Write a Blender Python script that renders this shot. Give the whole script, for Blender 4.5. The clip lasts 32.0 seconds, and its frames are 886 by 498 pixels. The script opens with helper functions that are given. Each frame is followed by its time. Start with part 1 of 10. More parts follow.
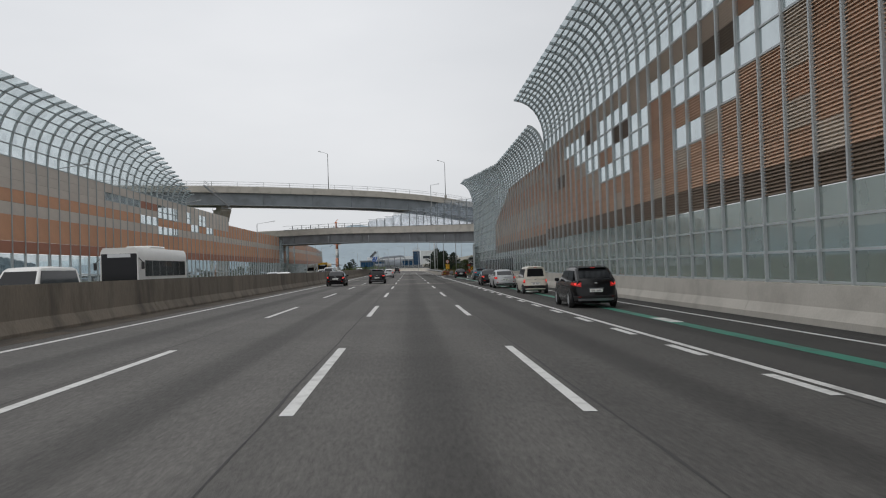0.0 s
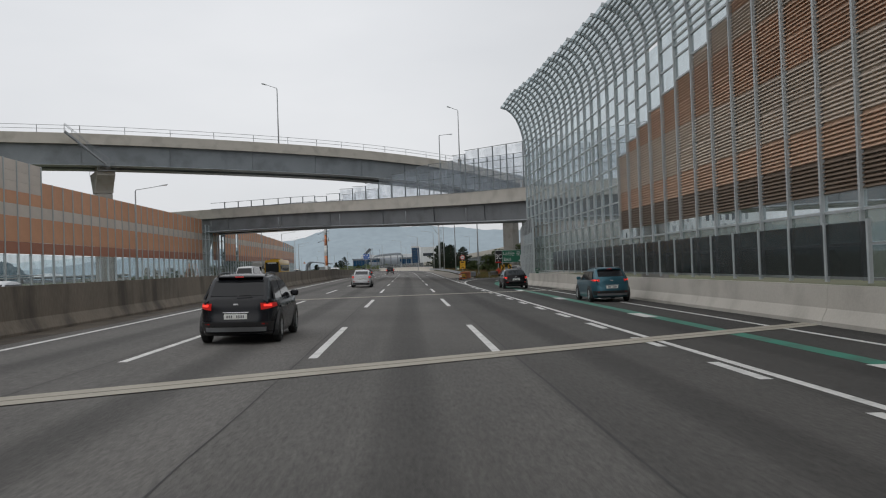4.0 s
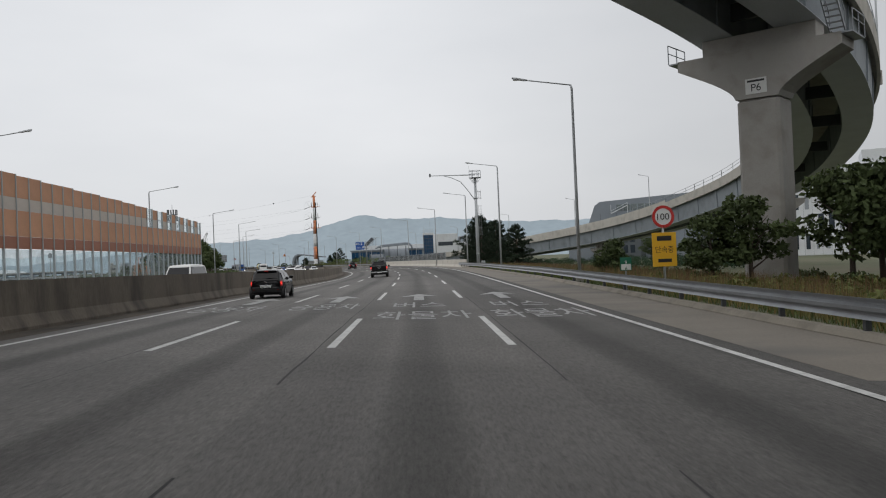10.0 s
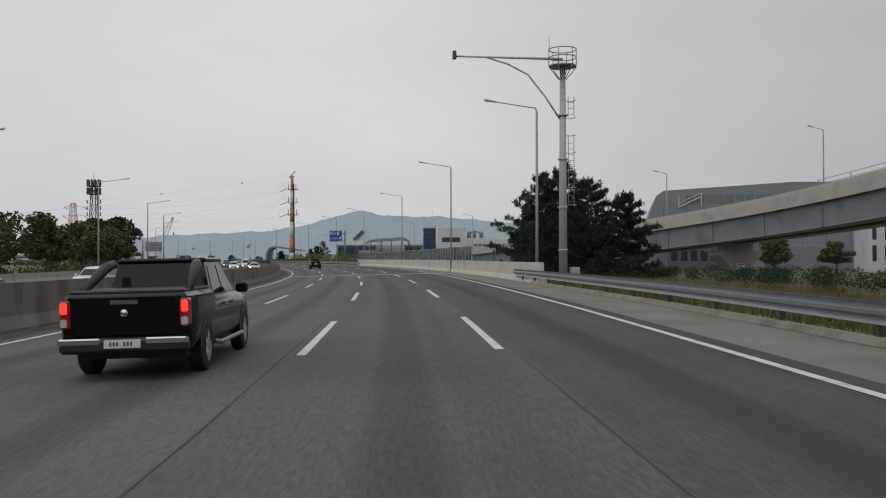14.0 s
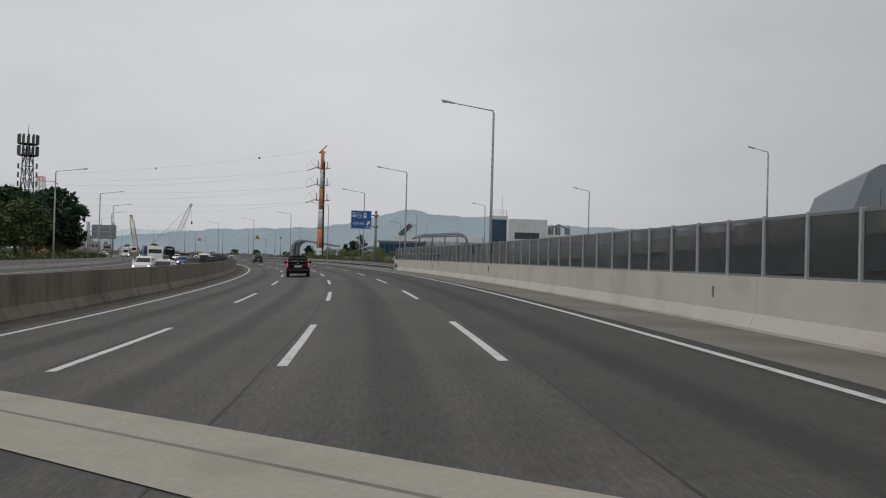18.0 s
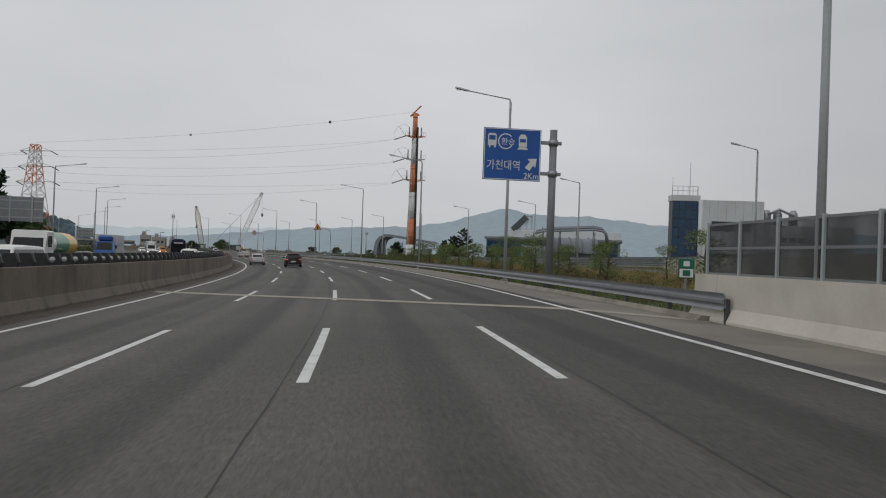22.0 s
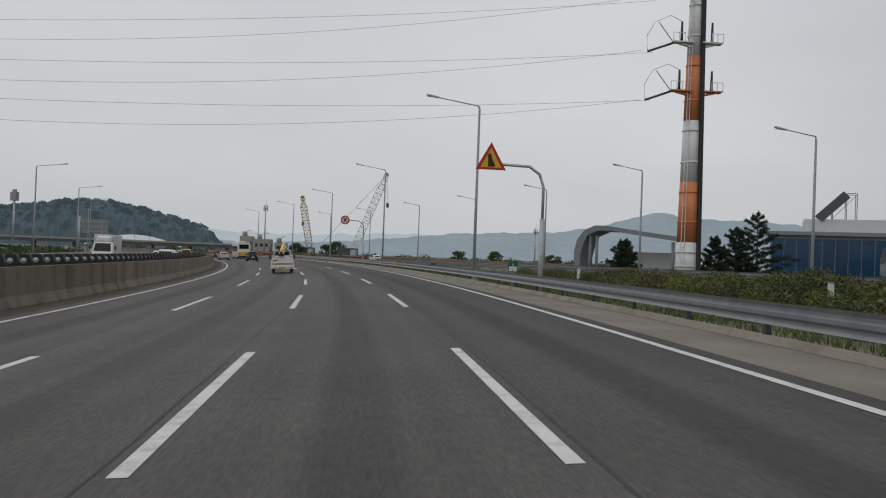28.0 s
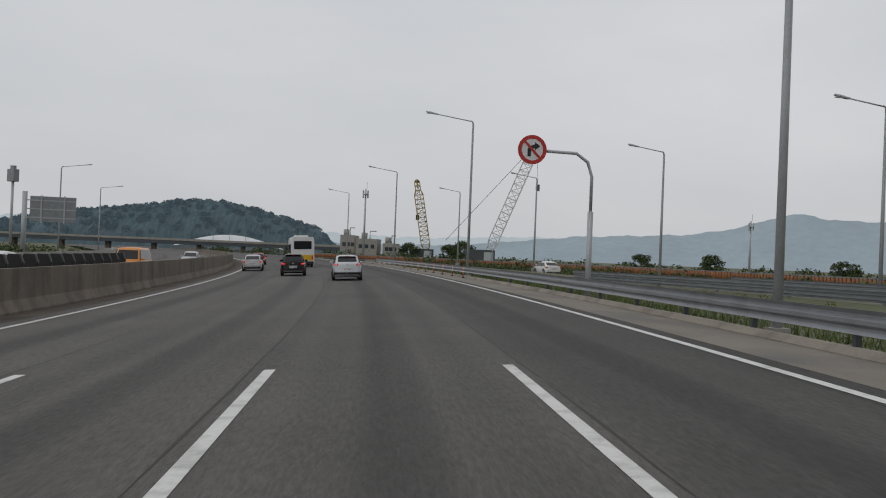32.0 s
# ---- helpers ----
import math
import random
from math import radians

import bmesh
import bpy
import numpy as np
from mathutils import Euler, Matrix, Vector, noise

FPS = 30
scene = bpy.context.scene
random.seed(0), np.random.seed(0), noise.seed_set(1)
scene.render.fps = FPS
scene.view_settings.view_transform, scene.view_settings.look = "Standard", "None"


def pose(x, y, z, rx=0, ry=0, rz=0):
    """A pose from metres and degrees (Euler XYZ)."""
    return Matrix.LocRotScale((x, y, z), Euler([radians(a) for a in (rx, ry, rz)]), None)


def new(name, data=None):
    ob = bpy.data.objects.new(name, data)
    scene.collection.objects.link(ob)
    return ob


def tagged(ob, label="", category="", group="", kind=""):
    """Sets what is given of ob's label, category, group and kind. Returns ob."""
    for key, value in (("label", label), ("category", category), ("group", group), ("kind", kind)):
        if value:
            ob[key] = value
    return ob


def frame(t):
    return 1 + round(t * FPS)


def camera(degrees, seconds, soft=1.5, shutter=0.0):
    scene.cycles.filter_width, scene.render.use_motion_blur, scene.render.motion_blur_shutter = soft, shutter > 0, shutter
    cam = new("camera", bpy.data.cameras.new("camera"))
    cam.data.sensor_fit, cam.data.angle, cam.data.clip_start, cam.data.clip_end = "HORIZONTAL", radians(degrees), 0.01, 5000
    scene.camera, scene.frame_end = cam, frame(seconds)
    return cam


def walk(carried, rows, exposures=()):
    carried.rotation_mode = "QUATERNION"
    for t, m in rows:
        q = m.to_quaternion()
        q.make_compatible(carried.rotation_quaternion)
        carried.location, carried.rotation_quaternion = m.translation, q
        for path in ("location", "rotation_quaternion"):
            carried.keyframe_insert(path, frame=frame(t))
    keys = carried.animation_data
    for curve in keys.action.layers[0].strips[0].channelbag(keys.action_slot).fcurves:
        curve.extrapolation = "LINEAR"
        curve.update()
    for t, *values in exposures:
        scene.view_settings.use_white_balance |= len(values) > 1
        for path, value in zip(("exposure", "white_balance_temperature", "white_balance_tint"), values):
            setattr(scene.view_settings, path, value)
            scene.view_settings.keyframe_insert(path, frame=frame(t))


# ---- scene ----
cam = camera(55.54, 32.0, soft=1.1)
# seconds, place, turn
PATH = [
    (0.0, -0.001, 0.000, 1.718, 91.204, 1.871, -2.306),
    (0.5, 0.114, 8.951, 1.708, 91.135, 1.834, -2.273),
    (1.0, 0.196, 17.967, 1.689, 91.116, 1.762, -2.304),
    (1.5, 0.273, 27.033, 1.714, 91.159, 1.707, -2.424),
    (2.0, 0.280, 36.123, 1.738, 91.117, 1.806, -2.502),
    (2.5, 0.358, 45.135, 1.711, 91.057, 1.966, -2.591),
    (3.0, 0.390, 54.452, 1.716, 91.050, 2.017, -2.577),
    (3.5, 0.391, 64.008, 1.716, 91.077, 2.026, -2.496),
    (4.0, 0.382, 73.739, 1.716, 91.117, 2.039, -2.389),
    (4.5, 0.379, 83.578, 1.692, 91.150, 2.061, -2.293),
    (5.0, 0.401, 93.461, 1.715, 91.156, 2.042, -2.247),
    (5.5, 0.387, 103.304, 1.715, 91.043, 2.049, -2.133),
    (6.0, 0.231, 113.212, 1.722, 91.031, 2.027, -2.194),
    (6.5, 0.103, 123.246, 1.731, 90.937, 2.024, -2.427),
    (7.0, 0.120, 133.302, 1.732, 90.873, 1.980, -2.693),
    (7.5, 0.193, 143.254, 1.718, 90.803, 2.012, -2.880),
    (8.0, 0.174, 153.195, 1.728, 90.777, 1.978, -2.958),
    (8.5, 0.209, 163.143, 1.715, 90.759, 2.014, -2.780),
    (9.0, 0.227, 173.175, 1.719, 90.666, 2.190, -2.420),
    (9.5, 0.253, 183.218, 1.713, 90.630, 2.337, -1.994),
    (10.0, 0.302, 193.248, 1.709, 90.653, 2.412, -1.673),
    (10.5, 0.298, 203.303, 1.701, 90.686, 2.298, -1.471),
    (11.0, 0.334, 213.432, 1.692, 90.720, 2.232, -1.360),
    (11.5, 0.338, 223.539, 1.723, 90.729, 2.111, -1.228),
    (12.0, 0.256, 233.689, 1.709, 90.702, 1.780, -1.291),
    (12.5, 0.259, 243.907, 1.714, 90.679, 1.289, -1.411),
    (13.0, 0.254, 254.165, 1.696, 90.674, 0.827, -1.569),
    (13.5, 0.208, 264.431, 1.716, 90.703, 0.380, -1.690),
    (14.0, 0.135, 274.676, 1.702, 90.646, 0.079, -1.854),
    (14.5, -0.004, 284.870, 1.705, 90.590, -0.292, -1.971),
    (15.0, -0.224, 295.050, 1.702, 90.658, -0.434, -1.930),
    (15.5, -0.587, 305.188, 1.715, 90.720, -0.782, -1.698),
    (16.0, -1.019, 315.354, 1.716, 90.718, -1.094, -1.279),
    (16.5, -1.542, 325.540, 1.716, 90.682, -1.162, -0.712),
    (17.0, -2.177, 335.738, 1.716, 90.641, -1.143, -0.039),
    (17.5, -2.944, 345.942, 1.707, 90.626, -1.252, 0.699),
    (18.0, -3.867, 356.143, 1.731, 90.665, -1.567, 1.461),
    (18.5, -4.910, 366.321, 1.744, 90.716, -1.895, 2.189),
    (19.0, -6.117, 376.515, 1.714, 90.779, -2.004, 2.713),
    (19.5, -7.514, 386.660, 1.722, 90.718, -1.932, 4.051),
    (20.0, -9.104, 396.759, 1.707, 90.640, -1.942, 5.211),
    (20.5, -10.844, 406.857, 1.720, 90.589, -2.013, 6.098),
    (21.0, -12.782, 416.907, 1.707, 90.518, -2.100, 6.854),
    (21.5, -14.691, 427.015, 1.716, 90.496, -2.102, 7.272),
    (22.0, -16.831, 437.164, 1.727, 90.476, -2.057, 7.837),
    (22.5, -19.009, 447.242, 1.712, 90.419, -1.913, 8.423),
    (23.0, -21.230, 457.284, 1.720, 90.416, -1.907, 9.176),
    (23.5, -23.691, 467.388, 1.715, 90.403, -1.789, 10.037),
    (24.0, -26.351, 477.528, 1.716, 90.432, -1.712, 10.880),
    (24.5, -29.194, 487.672, 1.711, 90.445, -1.669, 11.902),
    (25.0, -32.231, 497.781, 1.714, 90.404, -1.673, 12.881),
    (25.5, -35.319, 507.712, 1.718, 90.369, -1.688, 13.854),
    (26.0, -38.588, 517.544, 1.716, 90.401, -1.840, 14.692),
    (26.5, -42.023, 527.306, 1.716, 90.467, -2.022, 15.442),
    (27.0, -45.607, 537.023, 1.716, 90.534, -2.156, 16.149),
    (27.5, -49.324, 546.724, 1.714, 90.572, -2.187, 16.860),
    (28.0, -53.157, 556.434, 1.720, 90.547, -2.156, 17.621),
    (28.5, -57.117, 566.040, 1.712, 90.535, -2.235, 18.665),
    (29.0, -61.356, 575.542, 1.715, 90.505, -2.289, 20.258),
    (29.5, -65.798, 584.916, 1.717, 90.475, -2.267, 21.423),
    (30.0, -70.363, 594.196, 1.727, 90.424, -2.064, 22.383),
    (30.5, -74.970, 603.393, 1.717, 90.479, -1.992, 23.271),
    (31.0, -79.686, 612.444, 1.736, 90.489, -1.966, 24.146),
    (31.5, -84.550, 621.325, 1.720, 90.503, -2.164, 24.920),
    (32.0, -89.546, 630.112, 1.731, 90.472, -2.317, 25.629),
]
walk(cam, [(t, pose(x, y, z, rx, ry, rz)) for t, x, y, z, rx, ry, rz in PATH],
     [(0, 0.1), (4, 0.1), (6.5, 0.1), (8, 0.26), (9, 0.26), (10.0, 0.12), (11, -0.01), (13, -0.1), (16, -0.18), (24, -0.25), (32, -0.22)])

# ---- light ----
SUN_DIR = (radians(64), radians(200))
world = bpy.data.worlds.new("overcast_sky")
scene.world = world
world.use_nodes = True
wn, wl = world.node_tree.nodes, world.node_tree.links
wn.clear()
sky = wn.new("ShaderNodeTexSky")
sky.sky_type = "NISHITA"
sky.sun_disc = False
sky.sun_elevation, sky.sun_rotation = SUN_DIR
sky.dust_density, sky.air_density = 4.0, 1.0
sky_scale = wn.new("ShaderNodeVectorMath")
sky_scale.operation = "SCALE"
sky_scale.inputs["Scale"].default_value = 0.07
wl.new(sky.outputs[0], sky_scale.inputs[0])
tc = wn.new("ShaderNodeTexCoord")
mp = wn.new("ShaderNodeMapping")
mp.inputs["Scale"].default_value = (1.0, 1.0, 3.2)
wl.new(tc.outputs["Generated"], mp.inputs[0])
cl = wn.new("ShaderNodeTexNoise")
cl.inputs["Scale"].default_value, cl.inputs["Detail"].default_value = 1.6, 5.0
wl.new(mp.outputs[0], cl.inputs["Vector"])
cr = wn.new("ShaderNodeValToRGB")
cr.color_ramp.elements[0].position, cr.color_ramp.elements[1].position = 0.25, 0.75
cr.color_ramp.elements[0].color = (0.66, 0.68, 0.71, 1)
cr.color_ramp.elements[1].color = (0.82, 0.83, 0.85, 1)
wl.new(cl.outputs[0], cr.inputs[0])
sep = wn.new("ShaderNodeSeparateXYZ")
wl.new(tc.outputs["Generated"], sep.inputs[0])
up = wn.new("ShaderNodeMapRange")
up.inputs["From Min"].default_value, up.inputs["From Max"].default_value = 0.0, 0.4
up.inputs["To Min"].default_value, up.inputs["To Max"].default_value = 0.94, 1.04
wl.new(sep.outputs[2], up.inputs[0])
cs = wn.new("ShaderNodeVectorMath")
cs.operation = "SCALE"
wl.new(cr.outputs[0], cs.inputs[0])
wl.new(up.outputs[0], cs.inputs["Scale"])
mx = wn.new("ShaderNodeMix")
mx.data_type = "RGBA"
mx.inputs[0].default_value = 0.9
wl.new(sky_scale.outputs[0], mx.inputs[6])
east = wn.new("ShaderNodeMapRange")
east.interpolation_type = "SMOOTHSTEP"
east.inputs["From Min"].default_value, east.inputs["From Max"].default_value = -0.08, 0.55
east.inputs["To Min"].default_value, east.inputs["To Max"].default_value = 1.0, 0.7
wl.new(sep.outputs[0], east.inputs[0])
ce = wn.new("ShaderNodeVectorMath")
ce.operation = "SCALE"
wl.new(cs.outputs[0], ce.inputs[0])
wl.new(east.outputs[0], ce.inputs["Scale"])
wl.new(ce.outputs[0], mx.inputs[7])
bg = wn.new("ShaderNodeBackground")
bg.inputs["Strength"].default_value = 1.0
wl.new(mx.outputs[2], bg.inputs[0])
wo = wn.new("ShaderNodeOutputWorld")
wl.new(bg.outputs[0], wo.inputs[0])
sun = new("sun", bpy.data.lights.new("sun", "SUN"))
sun.data.energy, sun.data.angle, sun.data.color = 0.6, radians(95), (1.0, 0.97, 0.93)
sun.matrix_world = pose(0, 0, 100, 90 - math.degrees(SUN_DIR[0]), 0, 180 - math.degrees(SUN_DIR[1]))


# ---- materials ----
def material(name, color, rough=0.7, metal=0.0, vary=0.12, scale=2.0, fine=40.0, bump=0.0, stretch=(1, 1, 1), dirt=None, dirt_scale=0.6, dirt_amount=0.0, islands=0.0, objects=0.0, spec=0.5):
    """A procedural surface: base colour varied at two scales, stains of colour dirt, fine relief."""
    m = bpy.data.materials.new(name)
    m.use_nodes = True
    n, l = m.node_tree.nodes, m.node_tree.links
    b = n["Principled BSDF"]
    b.inputs["Roughness"].default_value, b.inputs["Metallic"].default_value = rough, metal
    b.inputs["Specular IOR Level"].default_value = spec
    co = n.new("ShaderNodeTexCoord")
    ma = n.new("ShaderNodeMapping")
    ma.inputs["Scale"].default_value = stretch
    l.new(co.outputs["Object"], ma.inputs[0])
    big, small = n.new("ShaderNodeTexNoise"), n.new("ShaderNodeTexNoise")
    for t, s, d in ((big, scale, 4.0), (small, fine, 3.0)):
        t.inputs["Scale"].default_value, t.inputs["Detail"].default_value = s, d
        l.new(ma.outputs[0], t.inputs["Vector"])
    add = n.new("ShaderNodeMath")
    add.operation = "ADD"
    l.new(big.outputs[0], add.inputs[0])
    l.new(small.outputs[0], add.inputs[1])
    last = add.outputs[0]
    for amount, node, sock in ((islands, "ShaderNodeNewGeometry", "Random Per Island"), (objects, "ShaderNodeObjectInfo", "Random")):
        if amount:
            r = n.new(node)
            k = n.new("ShaderNodeMath")
            k.operation = "MULTIPLY_ADD"
            k.inputs[1].default_value, k.inputs[2].default_value = amount, 0
            l.new(r.outputs[sock], k.inputs[0])
            k2 = n.new("ShaderNodeMath")
            k2.operation = "ADD"
            l.new(k.outputs[0], k2.inputs[0])
            l.new(last, k2.inputs[1])
            last = k2.outputs[0]
    rng = n.new("ShaderNodeMapRange")
    total = (islands + objects) / 2
    rng.inputs["From Min"].default_value, rng.inputs["From Max"].default_value = 0.6 + total * 0.3, 1.4 + total * 1.7
    rng.inputs["To Min"].default_value, rng.inputs["To Max"].default_value = 1 - vary, 1 + vary
    l.new(last, rng.inputs[0])
    sc = n.new("ShaderNodeVectorMath")
    sc.operation = "SCALE"
    sc.inputs[0].default_value = color[:3]
    l.new(rng.outputs[0], sc.inputs["Scale"])
    out = sc.outputs[0]
    if dirt:
        dn = n.new("ShaderNodeTexNoise")
        dn.inputs["Scale"].default_value, dn.inputs["Detail"].default_value = dirt_scale, 6.0
        l.new(ma.outputs[0], dn.inputs["Vector"])
        dr = n.new("ShaderNodeMapRange")
        dr.inputs["From Min"].default_value, dr.inputs["From Max"].default_value = 0.48, 0.7
        dr.inputs["To Max"].default_value = dirt_amount
        l.new(dn.outputs[0], dr.inputs[0])
        dm = n.new("ShaderNodeMix")
        dm.data_type = "RGBA"
        l.new(dr.outputs[0], dm.inputs[0])
        l.new(out, dm.inputs[6])
        dm.inputs[7].default_value = (*dirt, 1)
        out = dm.outputs[2]
    l.new(out, b.inputs["Base Color"])
    if bump:
        bp = n.new("ShaderNodeBump")
        bp.inputs["Strength"].default_value, bp.inputs["Distance"].default_value = bump, 0.02
        l.new(small.outputs[0], bp.inputs["Height"])
        l.new(bp.outputs[0], b.inputs["Normal"])
    return m


def glass(name, color=(0.8, 0.85, 0.85), rough=0.05, clear=0.6, tint=(0.9, 0.95, 0.95), dust=0.12):
    """Thin pane: clear sheet with a glossy, slightly dusty face."""
    m = bpy.data.materials.new(name)
    m.use_nodes = True
    n, l = m.node_tree.nodes, m.node_tree.links
    b = n["Principled BSDF"]
    b.inputs["Base Color"].default_value, b.inputs["Roughness"].default_value = (*color, 1), rough
    t = n.new("ShaderNodeBsdfTransparent")
    t.inputs[0].default_value = (*tint, 1)
    mixer = n.new("ShaderNodeMixShader")
    nz = n.new("ShaderNodeTexNoise")
    nz.inputs["Scale"].default_value, nz.inputs["Detail"].default_value = 0.7, 5.0
    co = n.new("ShaderNodeTexCoord")
    place = n.new("ShaderNodeObjectInfo")
    shift = n.new("ShaderNodeVectorMath")
    shift.operation = "ADD"
    l.new(co.outputs["Object"], shift.inputs[0])
    l.new(place.outputs["Location"], shift.inputs[1])
    l.new(shift.outputs[0], nz.inputs["Vector"])
    r = n.new("ShaderNodeMapRange")
    r.inputs["From Min"].default_value, r.inputs["From Max"].default_value = 0.25, 0.75
    r.inputs["To Min"].default_value, r.inputs["To Max"].default_value = clear + dust, clear - dust
    l.new(nz.outputs[0], r.inputs[0])
    l.new(r.outputs[0], mixer.inputs[0])
    l.new(b.outputs[0], mixer.inputs[1])
    l.new(t.outputs[0], mixer.inputs[2])
    l.new(mixer.outputs[0], n["Material Output"].inputs[0])
    return m


def lit(name, color, strength):
    m = material(name, color, 0.3, vary=0.02)
    b = m.node_tree.nodes["Principled BSDF"]
    b.inputs["Emission Color"].default_value = (*color, 1)
    b.inputs["Emission Strength"].default_value = strength
    return m


def asphalt_material(name, color, faded=()):
    """Dark worn asphalt: fine grit, long tyre-polished streaks, faint patches; faded: stops of the shade-offsetting
    lift.
    """
    m = material(name, color, 0.82, vary=0.16, scale=0.35, fine=90.0, bump=0.5, dirt=(0.04, 0.039, 0.038), dirt_scale=0.12, dirt_amount=0.25, spec=0.35)
    n, l = m.node_tree.nodes, m.node_tree.links
    b = n["Principled BSDF"]
    src = b.inputs["Base Color"].links[0].from_socket
    uv = n.new("ShaderNodeUVMap")
    mapping = n.new("ShaderNodeMapping")
    mapping.inputs["Scale"].default_value = (1.0, 0.02, 1)
    l.new(uv.outputs[0], mapping.inputs[0])
    streak = n.new("ShaderNodeTexNoise")
    streak.inputs["Scale"].default_value, streak.inputs["Detail"].default_value = 1.1, 4.0
    l.new(mapping.outputs[0], streak.inputs["Vector"])
    r = n.new("ShaderNodeMapRange")
    r.inputs["From Min"].default_value, r.inputs["From Max"].default_value = 0.3, 0.7
    r.inputs["To Min"].default_value, r.inputs["To Max"].default_value = 0.84, 1.16
    l.new(streak.outputs[0], r.inputs[0])
    sc = n.new("ShaderNodeVectorMath")
    sc.operation = "SCALE"
    l.new(src, sc.inputs[0])
    l.new(r.outputs[0], sc.inputs["Scale"])
    # oil-darkened lane middles, then fine stones drawn out along the traffic
    split = n.new("ShaderNodeSeparateXYZ")
    l.new(uv.outputs[0], split.inputs[0])
    lane = n.new("ShaderNodeMath")
    lane.operation = "MULTIPLY_ADD"
    lane.inputs[1].default_value, lane.inputs[2].default_value = 2 * math.pi / 3.58, -2 * math.pi * 0.3 / 3.58
    l.new(split.outputs[0], lane.inputs[0])
    cosine = n.new("ShaderNodeMath")
    cosine.operation = "COSINE"
    l.new(lane.outputs[0], cosine.inputs[0])
    lr = n.new("ShaderNodeMapRange")
    lr.interpolation_type = "SMOOTHSTEP"
    lr.inputs["From Min"].default_value, lr.inputs["From Max"].default_value = 0.55, 1.0
    lr.inputs["To Min"].default_value, lr.inputs["To Max"].default_value = 1.05, 0.7
    l.new(cosine.outputs[0], lr.inputs[0])
    m2 = n.new("ShaderNodeMapping")
    m2.inputs["Scale"].default_value = (1.0, 0.16, 1)
    l.new(uv.outputs[0], m2.inputs[0])
    grit = n.new("ShaderNodeTexNoise")
    grit.inputs["Scale"].default_value, grit.inputs["Detail"].default_value, grit.inputs["Roughness"].default_value = 20.0, 6.0, 0.8
    l.new(m2.outputs[0], grit.inputs["Vector"])
    gr = n.new("ShaderNodeMapRange")
    gr.inputs["From Min"].default_value, gr.inputs["From Max"].default_value = 0.3, 0.7
    gr.inputs["To Min"].default_value, gr.inputs["To Max"].default_value = 0.6, 1.44
    l.new(grit.outputs[0], gr.inputs[0])
    mul = n.new("ShaderNodeMath")
    mul.operation = "MULTIPLY"
    l.new(lr.outputs[0], mul.inputs[0])
    l.new(gr.outputs[0], mul.inputs[1])
    # lanes laid at different times: older and greyer on the left, newer and darker towards the edge
    side = n.new("ShaderNodeMapRange")
    side.inputs["From Min"].default_value, side.inputs["From Max"].default_value = -12.0, 12.0
    l.new(split.outputs[0], side.inputs[0])
    age = n.new("ShaderNodeValToRGB")
    el = age.color_ramp.elements
    stops = ((-12.0, 0.98), (-1.75, 1.06), (-1.7, 0.98), (2.3, 0.92), (2.36, 0.74), (5.75, 0.68), (5.95, 0.55), (12.0, 0.48))
    el[0].position, el[1].position = 0.0, 1.0
    for u, v in stops[1:-1]:
        el.new((u + 12) / 24)
    for e, (u, v) in zip(el, stops):
        e.color = (v, v, v, 1)
    l.new(side.outputs[0], age.inputs[0])
    mul2 = n.new("ShaderNodeMath")
    mul2.operation = "MULTIPLY"
    l.new(mul.outputs[0], mul2.inputs[0])
    l.new(age.outputs[0], mul2.inputs[1])
    s2 = n.new("ShaderNodeVectorMath")
    s2.operation = "SCALE"
    l.new(sc.outputs[0], s2.inputs[0])
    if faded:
        # colour lifted against the viaducts' shade, fading in and out along the road
        shade_offset = n.new("ShaderNodeMapRange")
        shade_offset.inputs["From Min"].default_value, shade_offset.inputs["From Max"].default_value = faded[0], faded[-1]
        l.new(split.outputs[1], shade_offset.inputs[0])
        lift_ramp = n.new("ShaderNodeValToRGB")
        fe = lift_ramp.color_ramp.elements
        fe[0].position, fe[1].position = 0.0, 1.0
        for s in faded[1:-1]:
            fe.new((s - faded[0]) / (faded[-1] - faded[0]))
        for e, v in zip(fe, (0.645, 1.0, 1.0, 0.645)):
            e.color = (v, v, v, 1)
        l.new(shade_offset.outputs[0], lift_ramp.inputs[0])
        age_lift = n.new("ShaderNodeMath")
        age_lift.operation = "MULTIPLY"
        l.new(mul2.outputs[0], age_lift.inputs[0])
        l.new(lift_ramp.outputs[0], age_lift.inputs[1])
        l.new(age_lift.outputs[0], s2.inputs["Scale"])
    else:
        l.new(mul2.outputs[0], s2.inputs["Scale"])
    l.new(s2.outputs[0], b.inputs["Base Color"])
    return m


M = {}
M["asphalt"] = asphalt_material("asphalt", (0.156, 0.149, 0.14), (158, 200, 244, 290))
M["asphalt_deck"] = asphalt_material("asphalt_deck", (0.092, 0.087, 0.082))
M["paint"] = material("road_paint_white", (0.62, 0.62, 0.6), 0.6, vary=0.14, scale=1.5, fine=25, dirt=(0.2, 0.2, 0.19), dirt_scale=3, dirt_amount=0.5, bump=0.2)
M["paint_worn"] = material("road_paint_worn", (0.4, 0.4, 0.39), 0.65, vary=0.25, scale=2.5, fine=30, dirt=(0.1, 0.1, 0.1), dirt_scale=2.5, dirt_amount=0.85)
M["green"] = material("road_paint_green", (0.035, 0.2, 0.14), 0.6, vary=0.15, scale=1, fine=25, dirt=(0.06, 0.09, 0.08), dirt_scale=1.2, dirt_amount=0.7)
M["concrete"] = material("concrete", (0.35, 0.335, 0.31), 0.85, vary=0.14, scale=0.7, fine=18, bump=0.25, dirt=(0.2, 0.18, 0.15), dirt_scale=0.7, dirt_amount=0.6, objects=0.2)
